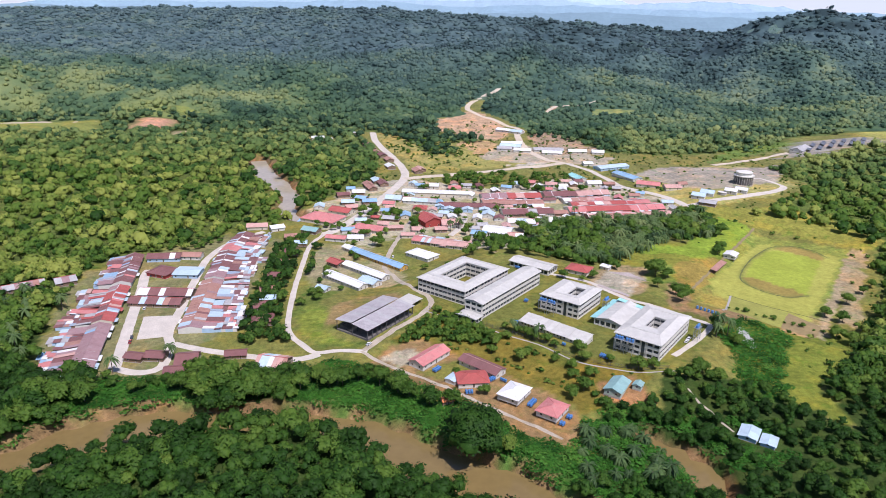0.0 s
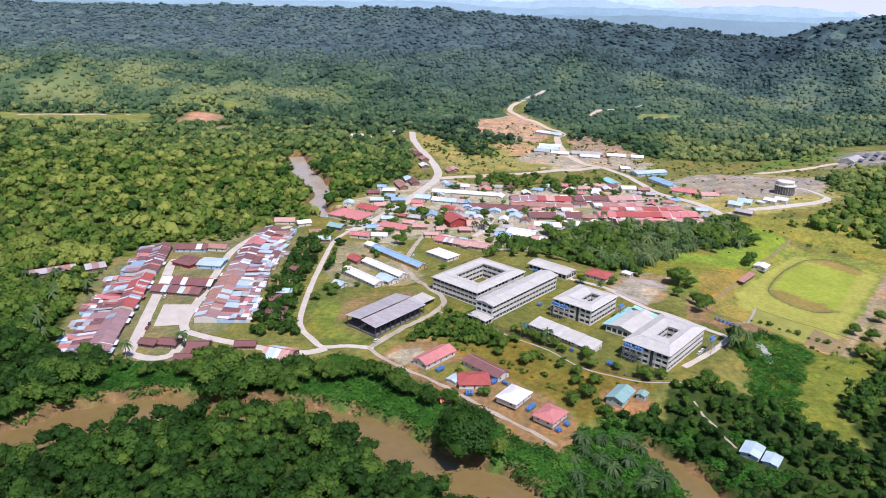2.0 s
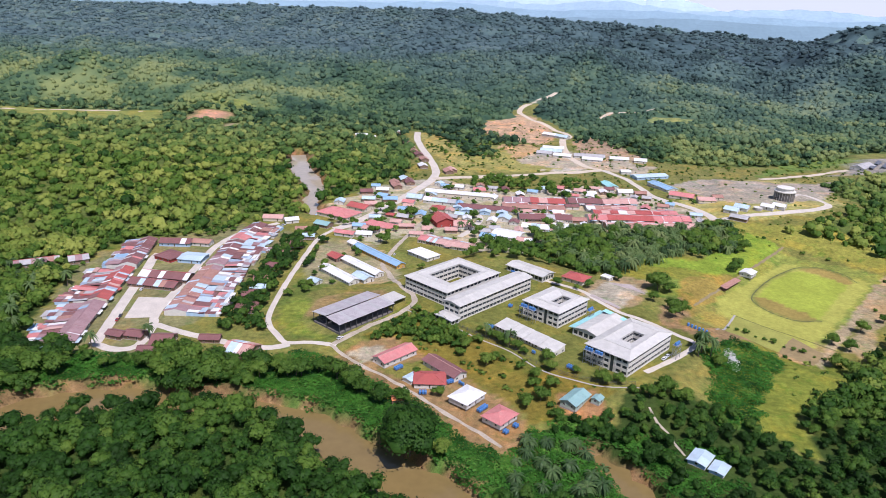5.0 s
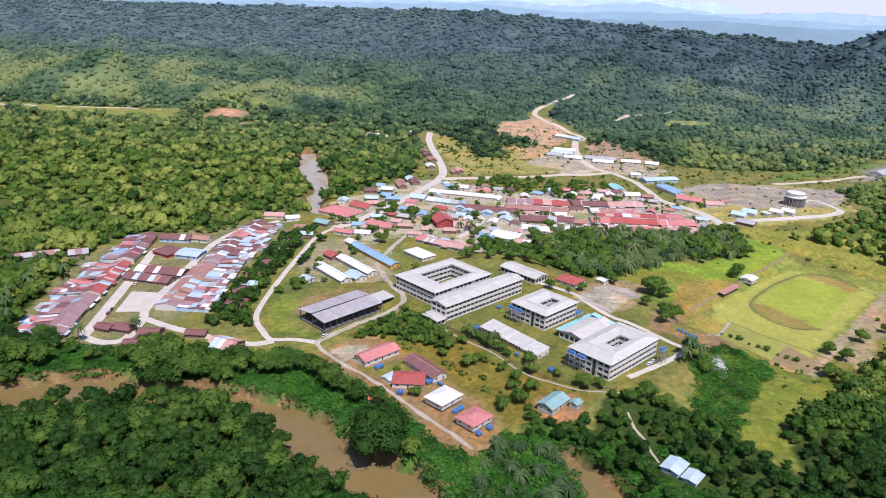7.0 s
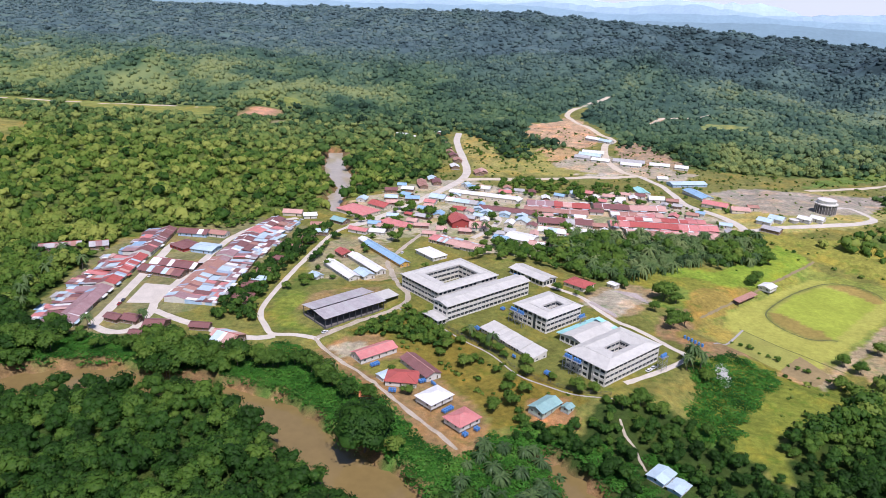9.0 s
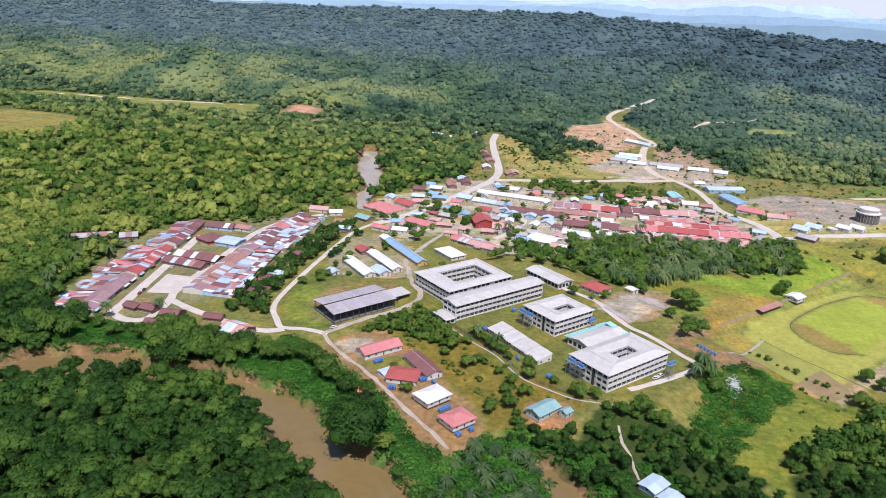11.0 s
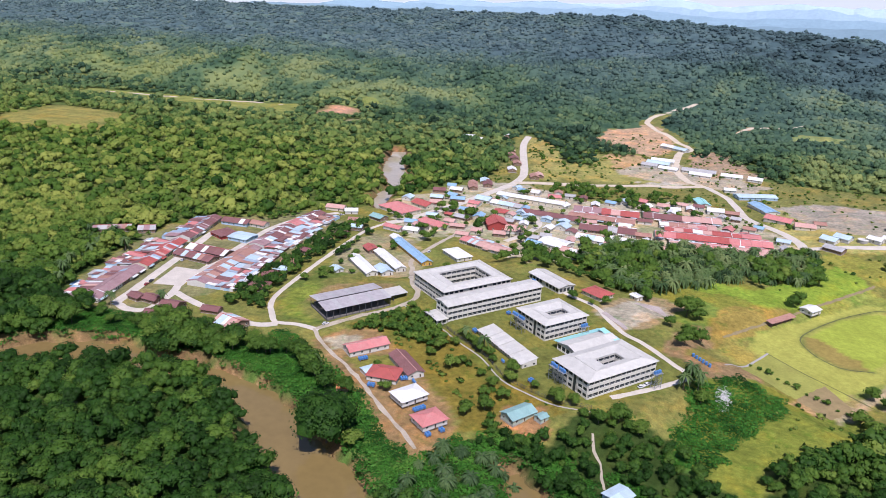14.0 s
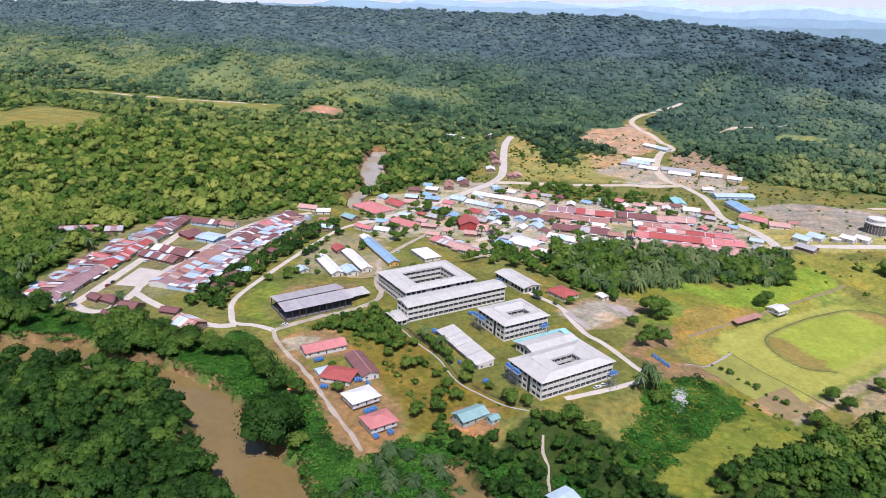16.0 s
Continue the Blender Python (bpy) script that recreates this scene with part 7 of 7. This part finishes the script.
row_house("long rose-red roofed terrace house", 117, 652.2, 212.4, 666.4, 12.2, ["pink", "pink", "red"], seed=36)
row_house("long rose-red roofed terrace house", 122.8, 672.7, 203.6, 683.6, 9.5, ["red", "pink"], seed=37, rise=1.2)
row_house("long rose-red roofed terrace house", 131.6, 628.8, 212.9, 643.1, 12.2, ["pink", "salmon", "pink"], seed=38)
house("house", "white and blue roofed house beside the palms", 68.9, 610.4, 23.9, 12.7, -4, mixed=["white", "sky", "white"], group=G)
house("house", "white-roofed house beside the palms", 90.9, 616.2, 12.7, 11.3, 0, "white", group=G)
house("house", "small terracotta-roofed house by palms", 108.5, 641.2, 12.7, 8.4, 10, "rust", "wood", group=G)
G = "houses along the east road"
house("house", "green-grey barrel-roofed store by the road", 148.1, 784.4, 23.9, 11.3, -70, "cyan", "white", rise=1.8, group=G)
house("house", "white-roofed house by the road", 162.6, 760.2, 15.5, 11.3, 8, "white", "white", group=G)
house("workshop", "blue-roofed open workshop in the village", 199.2, 840.9, 42.2, 15.5, 26, "sky", "blue", rise=1.6, group=G, category="workshop")
house("workshop", "blue-roofed open workshop in the village", 207, 791.6, 36.6, 14.1, -62, "blue", "white", rise=1.6, group=G, category="workshop")
house("workshop", "small pale roofed roadside shed", 173, 856.6, 11.3, 8.4, 10, "white", "white", group=G, category="workshop")
house("house", "rose-red roofed longhouse by the road", 219.8, 747.7, 23.9, 12.7, -20, "pink", "cream", group=G)
house("house", "rose-red roofed house in the village", 240.6, 731.7, 16.9, 11.3, 5, "salmon", "cream", group=G)
house("house", "small red-roofed house in the village", 253, 739.1, 9.8, 8.4, 10, "rust", "cream", group=G)
house("house", "pale blue roofed house near the reservoir", 258.6, 698.5, 12.7, 11.3, -30, "sky", "white", group=G)
house("house", "white-roofed house near the reservoir", 269.5, 704.8, 12.7, 11.3, -30, "sky", "white", group=G)
house("house", "white-roofed treatment house in the village", 293.6, 704.9, 11.3, 9.1, -32, "white", "white", group=G)
house("house", "white-roofed treatment house in the village", 304.8, 707.2, 11.3, 9.1, -32, "white", "white", group=G)
house("shed", "open shed with a pale roof", 260.5, 676.3, 15.5, 9.8, -30, "grey", "wood", group=G, category="shed")
G = "camp houses in the clearing"
for hx, hy, hw, hd, hr, rr in ((135, 939, 39.2, 12.6, 0, "grey"), (137.9, 921.4, 25.2, 11.2, -5, "white"), (173.1, 933.1, 23.8, 11.2, 0, "white"), (199.5, 927.2, 15.4, 11.2, -6, "white"), (85.1, 953.7, 28, 12.6, -8, "sky"), (88, 974.2, 28, 11.2, 0, "white"),
                               (99.7, 933.1, 22.4, 11.2, -10, "white"), (76.3, 939, 19.6, 11.2, -10, "grey"), (85.1, 1082.8, 22.4, 11.2, -30, "white"), (102.7, 1068.1, 19.6, 11.2, -30, "sky")):
    house("camp_house", "long pale-roofed camp house by the road", hx, hy, hw, hd, hr, rr, "white", group=G)
house("camp_house", "grey-roofed site office by the plateau", 484.1, 961, 36.6, 16.9, 48, "grey", "white", group=G)


# crowded small houses that fill the town between the larger ones
def fill_town():
    r = random.Random(404)
    ring = [(-132, 625), (-96, 568), (-60, 548), (-30, 552), (6, 545), (48, 545), (78, 580), (95, 605), (215, 636), (236, 672), (205, 735), (150, 785), (60, 742), (-44, 752), (-88, 752), (-120, 665)]
    made = 0
    for _ in range(2600):
        x, y = r.uniform(-135, 238), r.uniform(545, 785)
        w, d = r.uniform(8, 13), r.uniform(6.5, 9)
        size = 0.42 * (w + d) / 2 + 2.0
        if made >= 62 or not bool(inside(np.array(x), np.array(y), ring)) or any(math.hypot(x - a, y - b) < size + c for a, b, c in TAKEN):
            continue
        if any(float(line_distance(x, y, [(*q, half) for q in line])[0]) < half + d * 0.6 + 1 for _, _, half, line in ROADS):
            continue
        colour = r.choice(["pink", "salmon", "rust", "white", "grey", "maroon", "sky", "white", "salmon", "blue"])
        words = {"pink": "faded red", "salmon": "bleached terracotta", "rust": "rusted", "white": "white", "grey": "grey", "maroon": "maroon", "sky": "pale blue", "blue": "blue"}[colour]
        house("house", f"small village house with a {words} metal roof", x, y, w, d, r.choice([-14, -6, 4, 10]) + r.choice([0, 90]), colour, r.choice(["white", "cream", "wood", "white"]), h=r.uniform(2.4, 3.1), group="small town houses")
        made += 1


fill_town()
village_trees()
# ---- things ----
def tank_proto():
    ob = thing("water_tank", 0, -3000, 0, 0, "blue plastic water tank on a low stand", "tank")
    s = Shape()
    s.tube(0, 0, 0.5, 1.75, 0.62, 0.62, 12)
    s.tube(0, 0, 1.75, 1.95, 0.62, 0.35, 12)
    for z in (0.8, 1.15, 1.5):
        s.tube(0, 0, z, z + 0.07, 0.65, 0.65, 12)
    part("body", s, blue_plastic, ob)
    s = Shape()
    s.tube(0, 0, 1.95, 2.05, 0.28, 0.24, 10)
    part("lid", s, blue_plastic, ob)
    s = Shape()
    s.box(-0.6, -0.6, 0.38, 0.6, 0.6, 0.5)
    for a in (-0.5, 0.5):
        for b in (-0.5, 0.5):
            s.box(a - 0.06, b - 0.06, -0.4, a + 0.06, b + 0.06, 0.38)
    part("stand", s, wood_wall, ob)
    return ob


def car(paint, label, x, y, rot):
    ob = thing("car", x, y, up(x, y) + 0.12, rot, label, "car")
    s = Shape()
    side = [(-2.1, 0.35), (2.1, 0.35), (2.15, 0.75), (1.1, 0.92), (-2.0, 0.98), (-2.15, 0.7)]
    for k in range(len(side)):
        a, b = side[k], side[(k + 1) % len(side)]
        s.poly([(a[0], 0.82, a[1]), (a[0], -0.82, a[1]), (b[0], -0.82, b[1]), (b[0], 0.82, b[1])])
    s.poly([(a, -0.82, z) for a, z in side])
    s.poly([(a, 0.82, z) for a, z in side[::-1]])
    part("body", s, paint, ob)
    s = Shape()
    s.slab([(-1.5, -0.62, 1.48), (0.3, -0.62, 1.48), (0.3, 0.62, 1.48), (-1.5, 0.62, 1.48)], 0.06)
    part("car_roof", s, paint, ob)
    s = Shape()
    lo = [(-1.9, -0.78, 0.95), (1.0, -0.78, 0.92), (1.0, 0.78, 0.92), (-1.9, 0.78, 0.95)]
    hi = [(-1.48, -0.6, 1.43), (0.28, -0.6, 1.43), (0.28, 0.6, 1.43), (-1.48, 0.6, 1.43)]
    for k in range(4):
        s.poly([lo[k], lo[(k + 1) % 4], hi[(k + 1) % 4], hi[k]])
    part("glazing", s, glass, ob)
    for a in (-1.35, 1.35):
        for b in (-0.8, 0.8):
            w = shared("wheel", lambda: wheel_mesh())
            part("wheel", w, None, ob, at=pose(a, b, 0.32, 90, 0, 0))
    return ob


def wheel_mesh():
    s = Shape()
    s.tube(0, 0, -0.1, 0.1, 0.32, 0.32, 10)
    s.tube(0, 0, -0.12, 0.12, 0.16, 0.16, 8, k=1)
    return s.mesh("wheel", rubber, steel)


def tank_tower(x, y, rot):
    """A steel frame with blue tanks on top."""
    ob = thing("tank_tower", x, y, up(x, y), rot, "galvanised steel tower carrying blue water tanks", "tank tower", "tank towers by the school")
    h = 8.4
    for a in (-2.4, 2.4):
        for b in (-1.3, 1.3):
            s = Shape()
            s.box(a - 0.1, b - 0.1, -1.5, a + 0.1, b + 0.1, h)
            part("post", s, steel, ob)
    for z in (2.8, 5.6):
        for b in (-1.3, 1.3):
            s = Shape()
            s.bar((-2.4, b, z), (2.4, b, z), 0.07)
            part("beam", s, steel, ob)
            s = Shape()
            s.bar((-2.4, b, z - 2.7), (2.4, b, z), 0.05)
            part("brace", s, steel, ob)
        for a in (-2.4, 2.4):
            s = Shape()
            s.bar((a, -1.3, z), (a, 1.3, z), 0.07)
            part("beam", s, steel, ob)
    s = Shape()
    s.box(-2.8, -1.7, h, 2.8, 1.7, h + 0.15)
    part("deck", s, steel, ob)
    for a in (-1.7, 0.0, 1.7):
        s = Shape()
        s.tube(a, 0, h + 0.15, h + 1.6, 0.75, 0.75, 12)
        s.tube(a, 0, h + 1.6, h + 1.85, 0.75, 0.4, 12, k=0)
        part("tank", s, blue_plastic, ob)


def small_things():
    tank_tower(63.5, 408.0, -36)
    tank_tower(68.5, 404.5, -36)
    tank_tower(100.5, 357.0, -36)
    tank_tower(105.5, 353.5, -36)
    tank_tower(104.5, 411.5, 54)
    tank_tower(150.5, 374.0, 54)
    tank = tank_proto()
    for x, y, rot, nx, ny in ((-2.9, 336.9, 53, 4, 2), (26.8, 328.4, 40, 3, 2), (32.6, 329.9, -40, 3, 1), (13.8, 315.4, 8, 3, 2), (45.7, 304.5, 58, 5, 2), (59.4, 288.3, 56, 2, 2), (63.8, 294.3, 56, 2, 2),
                              (43.1, 391.2, -40, 3, 2), (70.2, 364.2, -40, 2, 1), (53.7, 423.6, -36, 2, 2), (89.3, 350.6, -36, 4, 2), (98.2, 400.3, -36, 4, 2), (53, 485, -36, 3, 1)):
        for i in range(nx):
            for j in range(ny):
                q = Matrix.Rotation(radians(rot), 2) @ Vector((i * 1.4, j * 1.4))
                px, py = x + q.x, y + q.y
                tagged(copy_thing(tank, pose(px, py, up(px, py) + 0.3)), group="blue water tanks")
    remove(tank)
    # big blue drums on the earth lot
    for i in range(6):
        x, y = 166.0 + i * 1.85, 419.4 - i * 1.7
        ob = thing("drum_tank", x, y, up(x, y), -42, "large blue drum in a line on bare earth", "tank", "line of blue drums")
        s = Shape()
        s.tube(0, 0, 0.0, 1.9, 0.75, 0.75, 14)
        for z in (0.4, 0.9, 1.4):
            s.tube(0, 0, z, z + 0.08, 0.79, 0.79, 14)
        part("body", s, blue_plastic, ob)
        s = Shape()
        s.tube(0, 0, 1.9, 2.0, 0.7, 0.6, 14)
        part("lid", s, blue_plastic, ob)
    for k, (x, y, rot) in enumerate(((143.8, 370.7, 52), (146.4, 374.6, 52), (-150.1, 566.9, 60), (-211, 466.9, 105), (-212.4, 475.6, 100), (-174.7, 497.3, 95), (-182, 363.9, 105), (-42.4, 365.1, 60), (-200.1, 435, 108), (-40.6, 516.2, 90), (-183.4, 369.7, 110), (-192.8, 410.3, 106))):
        car((car_white, car_white, car_white, car_dark, car_white, car_dark, car_red)[k % 7], ("white car parked on the road", "white car parked on the road", "white car parked on the road", "dark car parked on the road", "white car parked on the road", "dark car parked on the road", "red car parked on the road")[k % 7], x, y, rot)
    # reservoir
    ob = thing("reservoir", 318, 738, up(318, 738), 0, "round white-topped reservoir with a dark ribbed drum", "reservoir")
    s = Shape()
    s.tube(0, 0, -2, 8.6, 9.4, 9.4, 32)
    part("drum", s, dark_concrete, ob, "dark stained drum")
    s = Shape()
    s.box(-0.16, -0.3, -2, 0.16, 0.3, 8.6)
    rib = s.mesh("rib", concrete)
    for i in range(24):
        part("rib", rib, None, ob, at=pose(0, 0, 0, 0, 0, i * 15) @ pose(0, -9.6, 0))
    for z0, z1, r0 in ((8.6, 9.5, 10.4), (9.5, 12.2, 8.0), (12.2, 12.9, 8.6)):
        s = Shape()
        s.tube(0, 0, z0, z1, r0, r0, 32)
        part("white_tier", s, white_wall, ob)
    s = Shape()
    s.tube(0, 0, 12.9, 13.7, 7.4, 0.6, 32)
    part("lid", s, white_wall, ob)
    ob = thing("settling_tank", 284, 703, up(284, 703), 0, "low round white settling tank", "tank")
    s = Shape()
    s.tube(0, 0, -0.5, 2.0, 4.2, 4.2, 24)
    part("drum", s, concrete, ob)
    s = Shape()
    s.tube(0, 0, 2.0, 2.35, 4.4, 4.4, 24)
    part("rim", s, white_wall, ob)
    # stand by the field
    ob = thing("grandstand", 216.2, 518.4, up(216.2, 518.4), 53, "long low dark-roofed stand beside the field", "stand")
    s = Shape()
    s.slab(((-13, -2.6, 2.9), (13, -2.6, 2.9), (13, 2.6, 3.6), (-13, 2.6, 3.6)), 0.1)
    part("roof_sheet", s, ROOF["rust"], ob)
    for i in range(6):
        for k in (-2.2, 2.2):
            s = Shape()
            s.box(-12.4 + i * 4.96 - 0.08, k - 0.08, -0.4, -12.4 + i * 4.96 + 0.08, k + 0.08, 2.85)
            part("post", s, wood_wall, ob)
    for i in range(2):
        s = Shape()
        s.box(-12.3, -0.6 + i * 1.0, -0.3, 12.3, 0.2 + i * 1.0, 0.5 + i * 0.5)
        part("bench_step", s, wood_wall, ob)
    # shadow along the old track's edge, put in as a dark strip
    strip("ditch", dark_edge, 0.5, [(321, 555), (317, 570), (302, 581), (282, 577), (256, 550), (236, 520), (228, 503), (229, 491), (236, 478), (248, 469), (266, 472)], 0.10, "dark line for the shaded edge round the playing field", "ditch", 0.3)
    plot("plot", [(221, 416), (237, 402), (249, 420), (237, 441)], shade("dry bare plot", (0.27, 0.20, 0.095), rough=0.95, vary=0.22, scale=0.2, stain=(0.22, 0.20, 0.07), stain_amount=0.5, bump=0.3, bump_scale=2.0), "square plot of dry brown earth in the grass")
    plot("plot", [(191, 431), (221, 416.5), (236.5, 441), (208, 468)], shade("rough mown grass", (0.27, 0.275, 0.06), rough=0.95, vary=0.25, scale=0.09, stain=(0.20, 0.17, 0.05), stain_amount=0.5, bump=0.3, bump_scale=2.0), "flat square lawn beside the playing field")
    strip("ditch", dark_edge, 0.45, [(206, 470), (226, 452), (246, 437), (262, 424)], 0.10, "dark ditch along the edge of the field", "ditch", 0.3)
    strip("footpath", concrete, 0.8, [(183, 420), (196, 445), (208, 469)], 0.12, "narrow concrete path over the grass", "path", 0.05)
    # paved court of the estate and the dirt lot's slab
    s = Shape()
    s.slab(((-179.8, 367.6, up(-179.8, 367.6) + 0.16), (-163.6, 372.6, up(-163.6, 372.6) + 0.16), (-170.4, 401.6, up(-170.4, 401.6) + 0.16), (-188.5, 398.7, up(-188.5, 398.7) + 0.16)), 0.5)
    tagged(new("pavement", s.mesh("pavement", asphalt)), "worn bare concrete court between the houses", "court", kind="structure")
    s = Shape()
    s.slab(((107.4, 454.0, up(107.4, 454.0) + 0.3), (125.0, 436.3, up(125.0, 436.3) + 0.3), (147.8, 475.8, up(147.8, 475.8) + 0.3), (139.2, 493.7, up(139.2, 493.7) + 0.3), (123.9, 486.9, up(123.9, 486.9) + 0.3)), 0.5)
    tagged(new("pavement", s.mesh("pavement", shade("pinkish grey worn slab", (0.40, 0.34, 0.31), rough=0.9, vary=0.3, scale=0.12, stain=(0.24, 0.19, 0.16), stain_amount=0.6))), "worn pinkish grey concrete yard", "yard", kind="structure")
    # rubbish heap
    r = random.Random(9)
    s = Shape()
    for _ in range(420):
        u, t = r.random(), r.random() * 6.28
        x, y = 183.8 + math.cos(t) * u * 4.5, 382.4 + math.sin(t) * u * 11.5
        z = up(x, y) + 1.5 * (1 - u) + 0.1
        q = 0.2 + 0.5 * r.random()
        s.slab([(x + q * math.cos(a + t), y + q * 0.8 * math.sin(a + t), z + r.uniform(-0.1, 0.35)) for a in (0, 1.6, 3.1, 4.7)], 0.22)
    tagged(new("rubbish_heap", s.mesh("rubbish_heap", rubble_stuff)), "pale heap of dumped rubbish at the slope", "rubbish", kind="stuff")
    # fence along the school's south side
    line = bend([(-8.6, 410.4), (20.1, 394.2), (40, 380.1), (58.9, 367.5), (76, 350.9), (93.2, 342.4), (108.9, 337.3), (124.3, 338.9)], 4.0)
    ob = thing("fence", 0, 0, 0, 0, "dark metal fence round the school grounds", "fence")
    s = Shape()
    s.box(-0.06, -0.06, -0.4, 0.06, 0.06, 2.2)
    post = s.mesh("post", dark_steel)
    s = Shape()
    s.box(-0.025, -0.025, 0.1, 0.025, 0.025, 2.1)
    picket = s.mesh("picket", dark_steel)
    for q in line:
        part("post", post, None, ob, at=pose(q.x, q.y, up(q.x, q.y)))
    for a, b in zip(line, line[1:]):
        za, zb = up(a.x, a.y), up(b.x, b.y)
        for z in (0.15, 1.1, 2.0):
            s = Shape()
            s.bar((a.x, a.y, za + z), (b.x, b.y, zb + z), 0.035)
            part("rail", s, dark_steel, ob)
        for k in range(8):
            q, zq = a.lerp(b, (k + 0.5) / 8), za + (zb - za) * (k + 0.5) / 8
            part("picket", picket, None, ob, at=pose(q.x, q.y, zq))
    strip("drain", concrete, 0.45, [(-11.3, 408.5), (18.6, 392.4), (38.5, 378.1), (57.6, 365.5), (74.8, 348.9), (92.4, 340.2), (108.5, 334.9), (127.2, 336.1)], 0.2, "concrete drain along the fence", "drain", 0.05)
    # dark panel rows on the plateau
    for i in range(6):
        x, y = 497 + i * 17.0, 962 + i * 5.0
        for j in range(2):
            ob = thing("panel_rack", x + j * 18, y + j * 28, up(x + j * 18, y + j * 28), 58, "long rack of dark panels on gravel", "panels", "rows of dark panels")
            s = Shape()
            s.slab(((-13.5, -2.7, 1.4), (13.5, -2.7, 1.4), (13.5, 2.7, 3.0), (-13.5, 2.7, 3.0)), 0.12)
            part("panel", s, panel_face, ob)
            for k in range(6):
                s = Shape()
                s.box(-12.8 + k * 5.1 - 0.1, -0.1, -0.6, -12.8 + k * 5.1 + 0.1, 0.1, 1.9)
                part("leg", s, steel, ob)


small_things()

# ---- distance ----
def far_hills():
    # each ridge further back is paler and bluer: haze put into its base colour
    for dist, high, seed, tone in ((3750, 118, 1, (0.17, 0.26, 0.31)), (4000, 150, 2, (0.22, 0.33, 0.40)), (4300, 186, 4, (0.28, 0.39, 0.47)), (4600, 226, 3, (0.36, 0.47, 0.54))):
        haze = shade("haze-tinted far forest", tone, rough=0.95, vary=0.10, scale=0.006)
        s = Shape()
        xs = np.linspace(-4600, 3900, 170)
        rows = []
        for k, f in enumerate((0.0, 0.35, 0.65, 0.85, 1.0)):
            y = dist + k * 60 + 40 * np.sin(xs / 310 + seed)
            z = -30 + (high + 30) * f * (1 + 0.09 * wobble(xs, np.full_like(xs, seed * 700.0), 1100, seed) + 0.03 * wobble(xs, np.full_like(xs, k * 40.0), 130, seed))
            rows.append([(float(a), float(b), float(c)) for a, b, c in zip(xs, y, z)])
        for a, b in zip(rows, rows[1:]):
            for k in range(len(xs) - 1):
                s.poly((a[k], a[k + 1], b[k + 1], b[k]))
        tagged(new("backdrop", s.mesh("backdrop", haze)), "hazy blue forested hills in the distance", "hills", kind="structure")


def far_sky():
    """Bright haze that stands low behind the farthest hills."""
    m = bpy.data.materials.new("bright haze")
    m.use_nodes = True
    n, l = m.node_tree.nodes, m.node_tree.links
    e = n.new("ShaderNodeEmission")
    e.inputs["Color"].default_value, e.inputs["Strength"].default_value = (0.80, 0.89, 0.93, 1), 0.95
    l.new(e.outputs[0], n["Material Output"].inputs["Surface"])
    s = Shape()
    ring = [(90 + 4880 * math.sin(radians(a)), 20 + 4880 * math.cos(radians(a))) for a in range(-75, 56, 5)]
    for (x0, y0), (x1, y1) in zip(ring, ring[1:]):
        s.poly(((x0, y0, -200), (x1, y1, -200), (x1, y1, 900), (x0, y0, 900)))
    tagged(new("backdrop", s.mesh("backdrop", m)), "pale hazy sky low above the far hills", "sky", kind="structure")


far_hills()
far_sky()
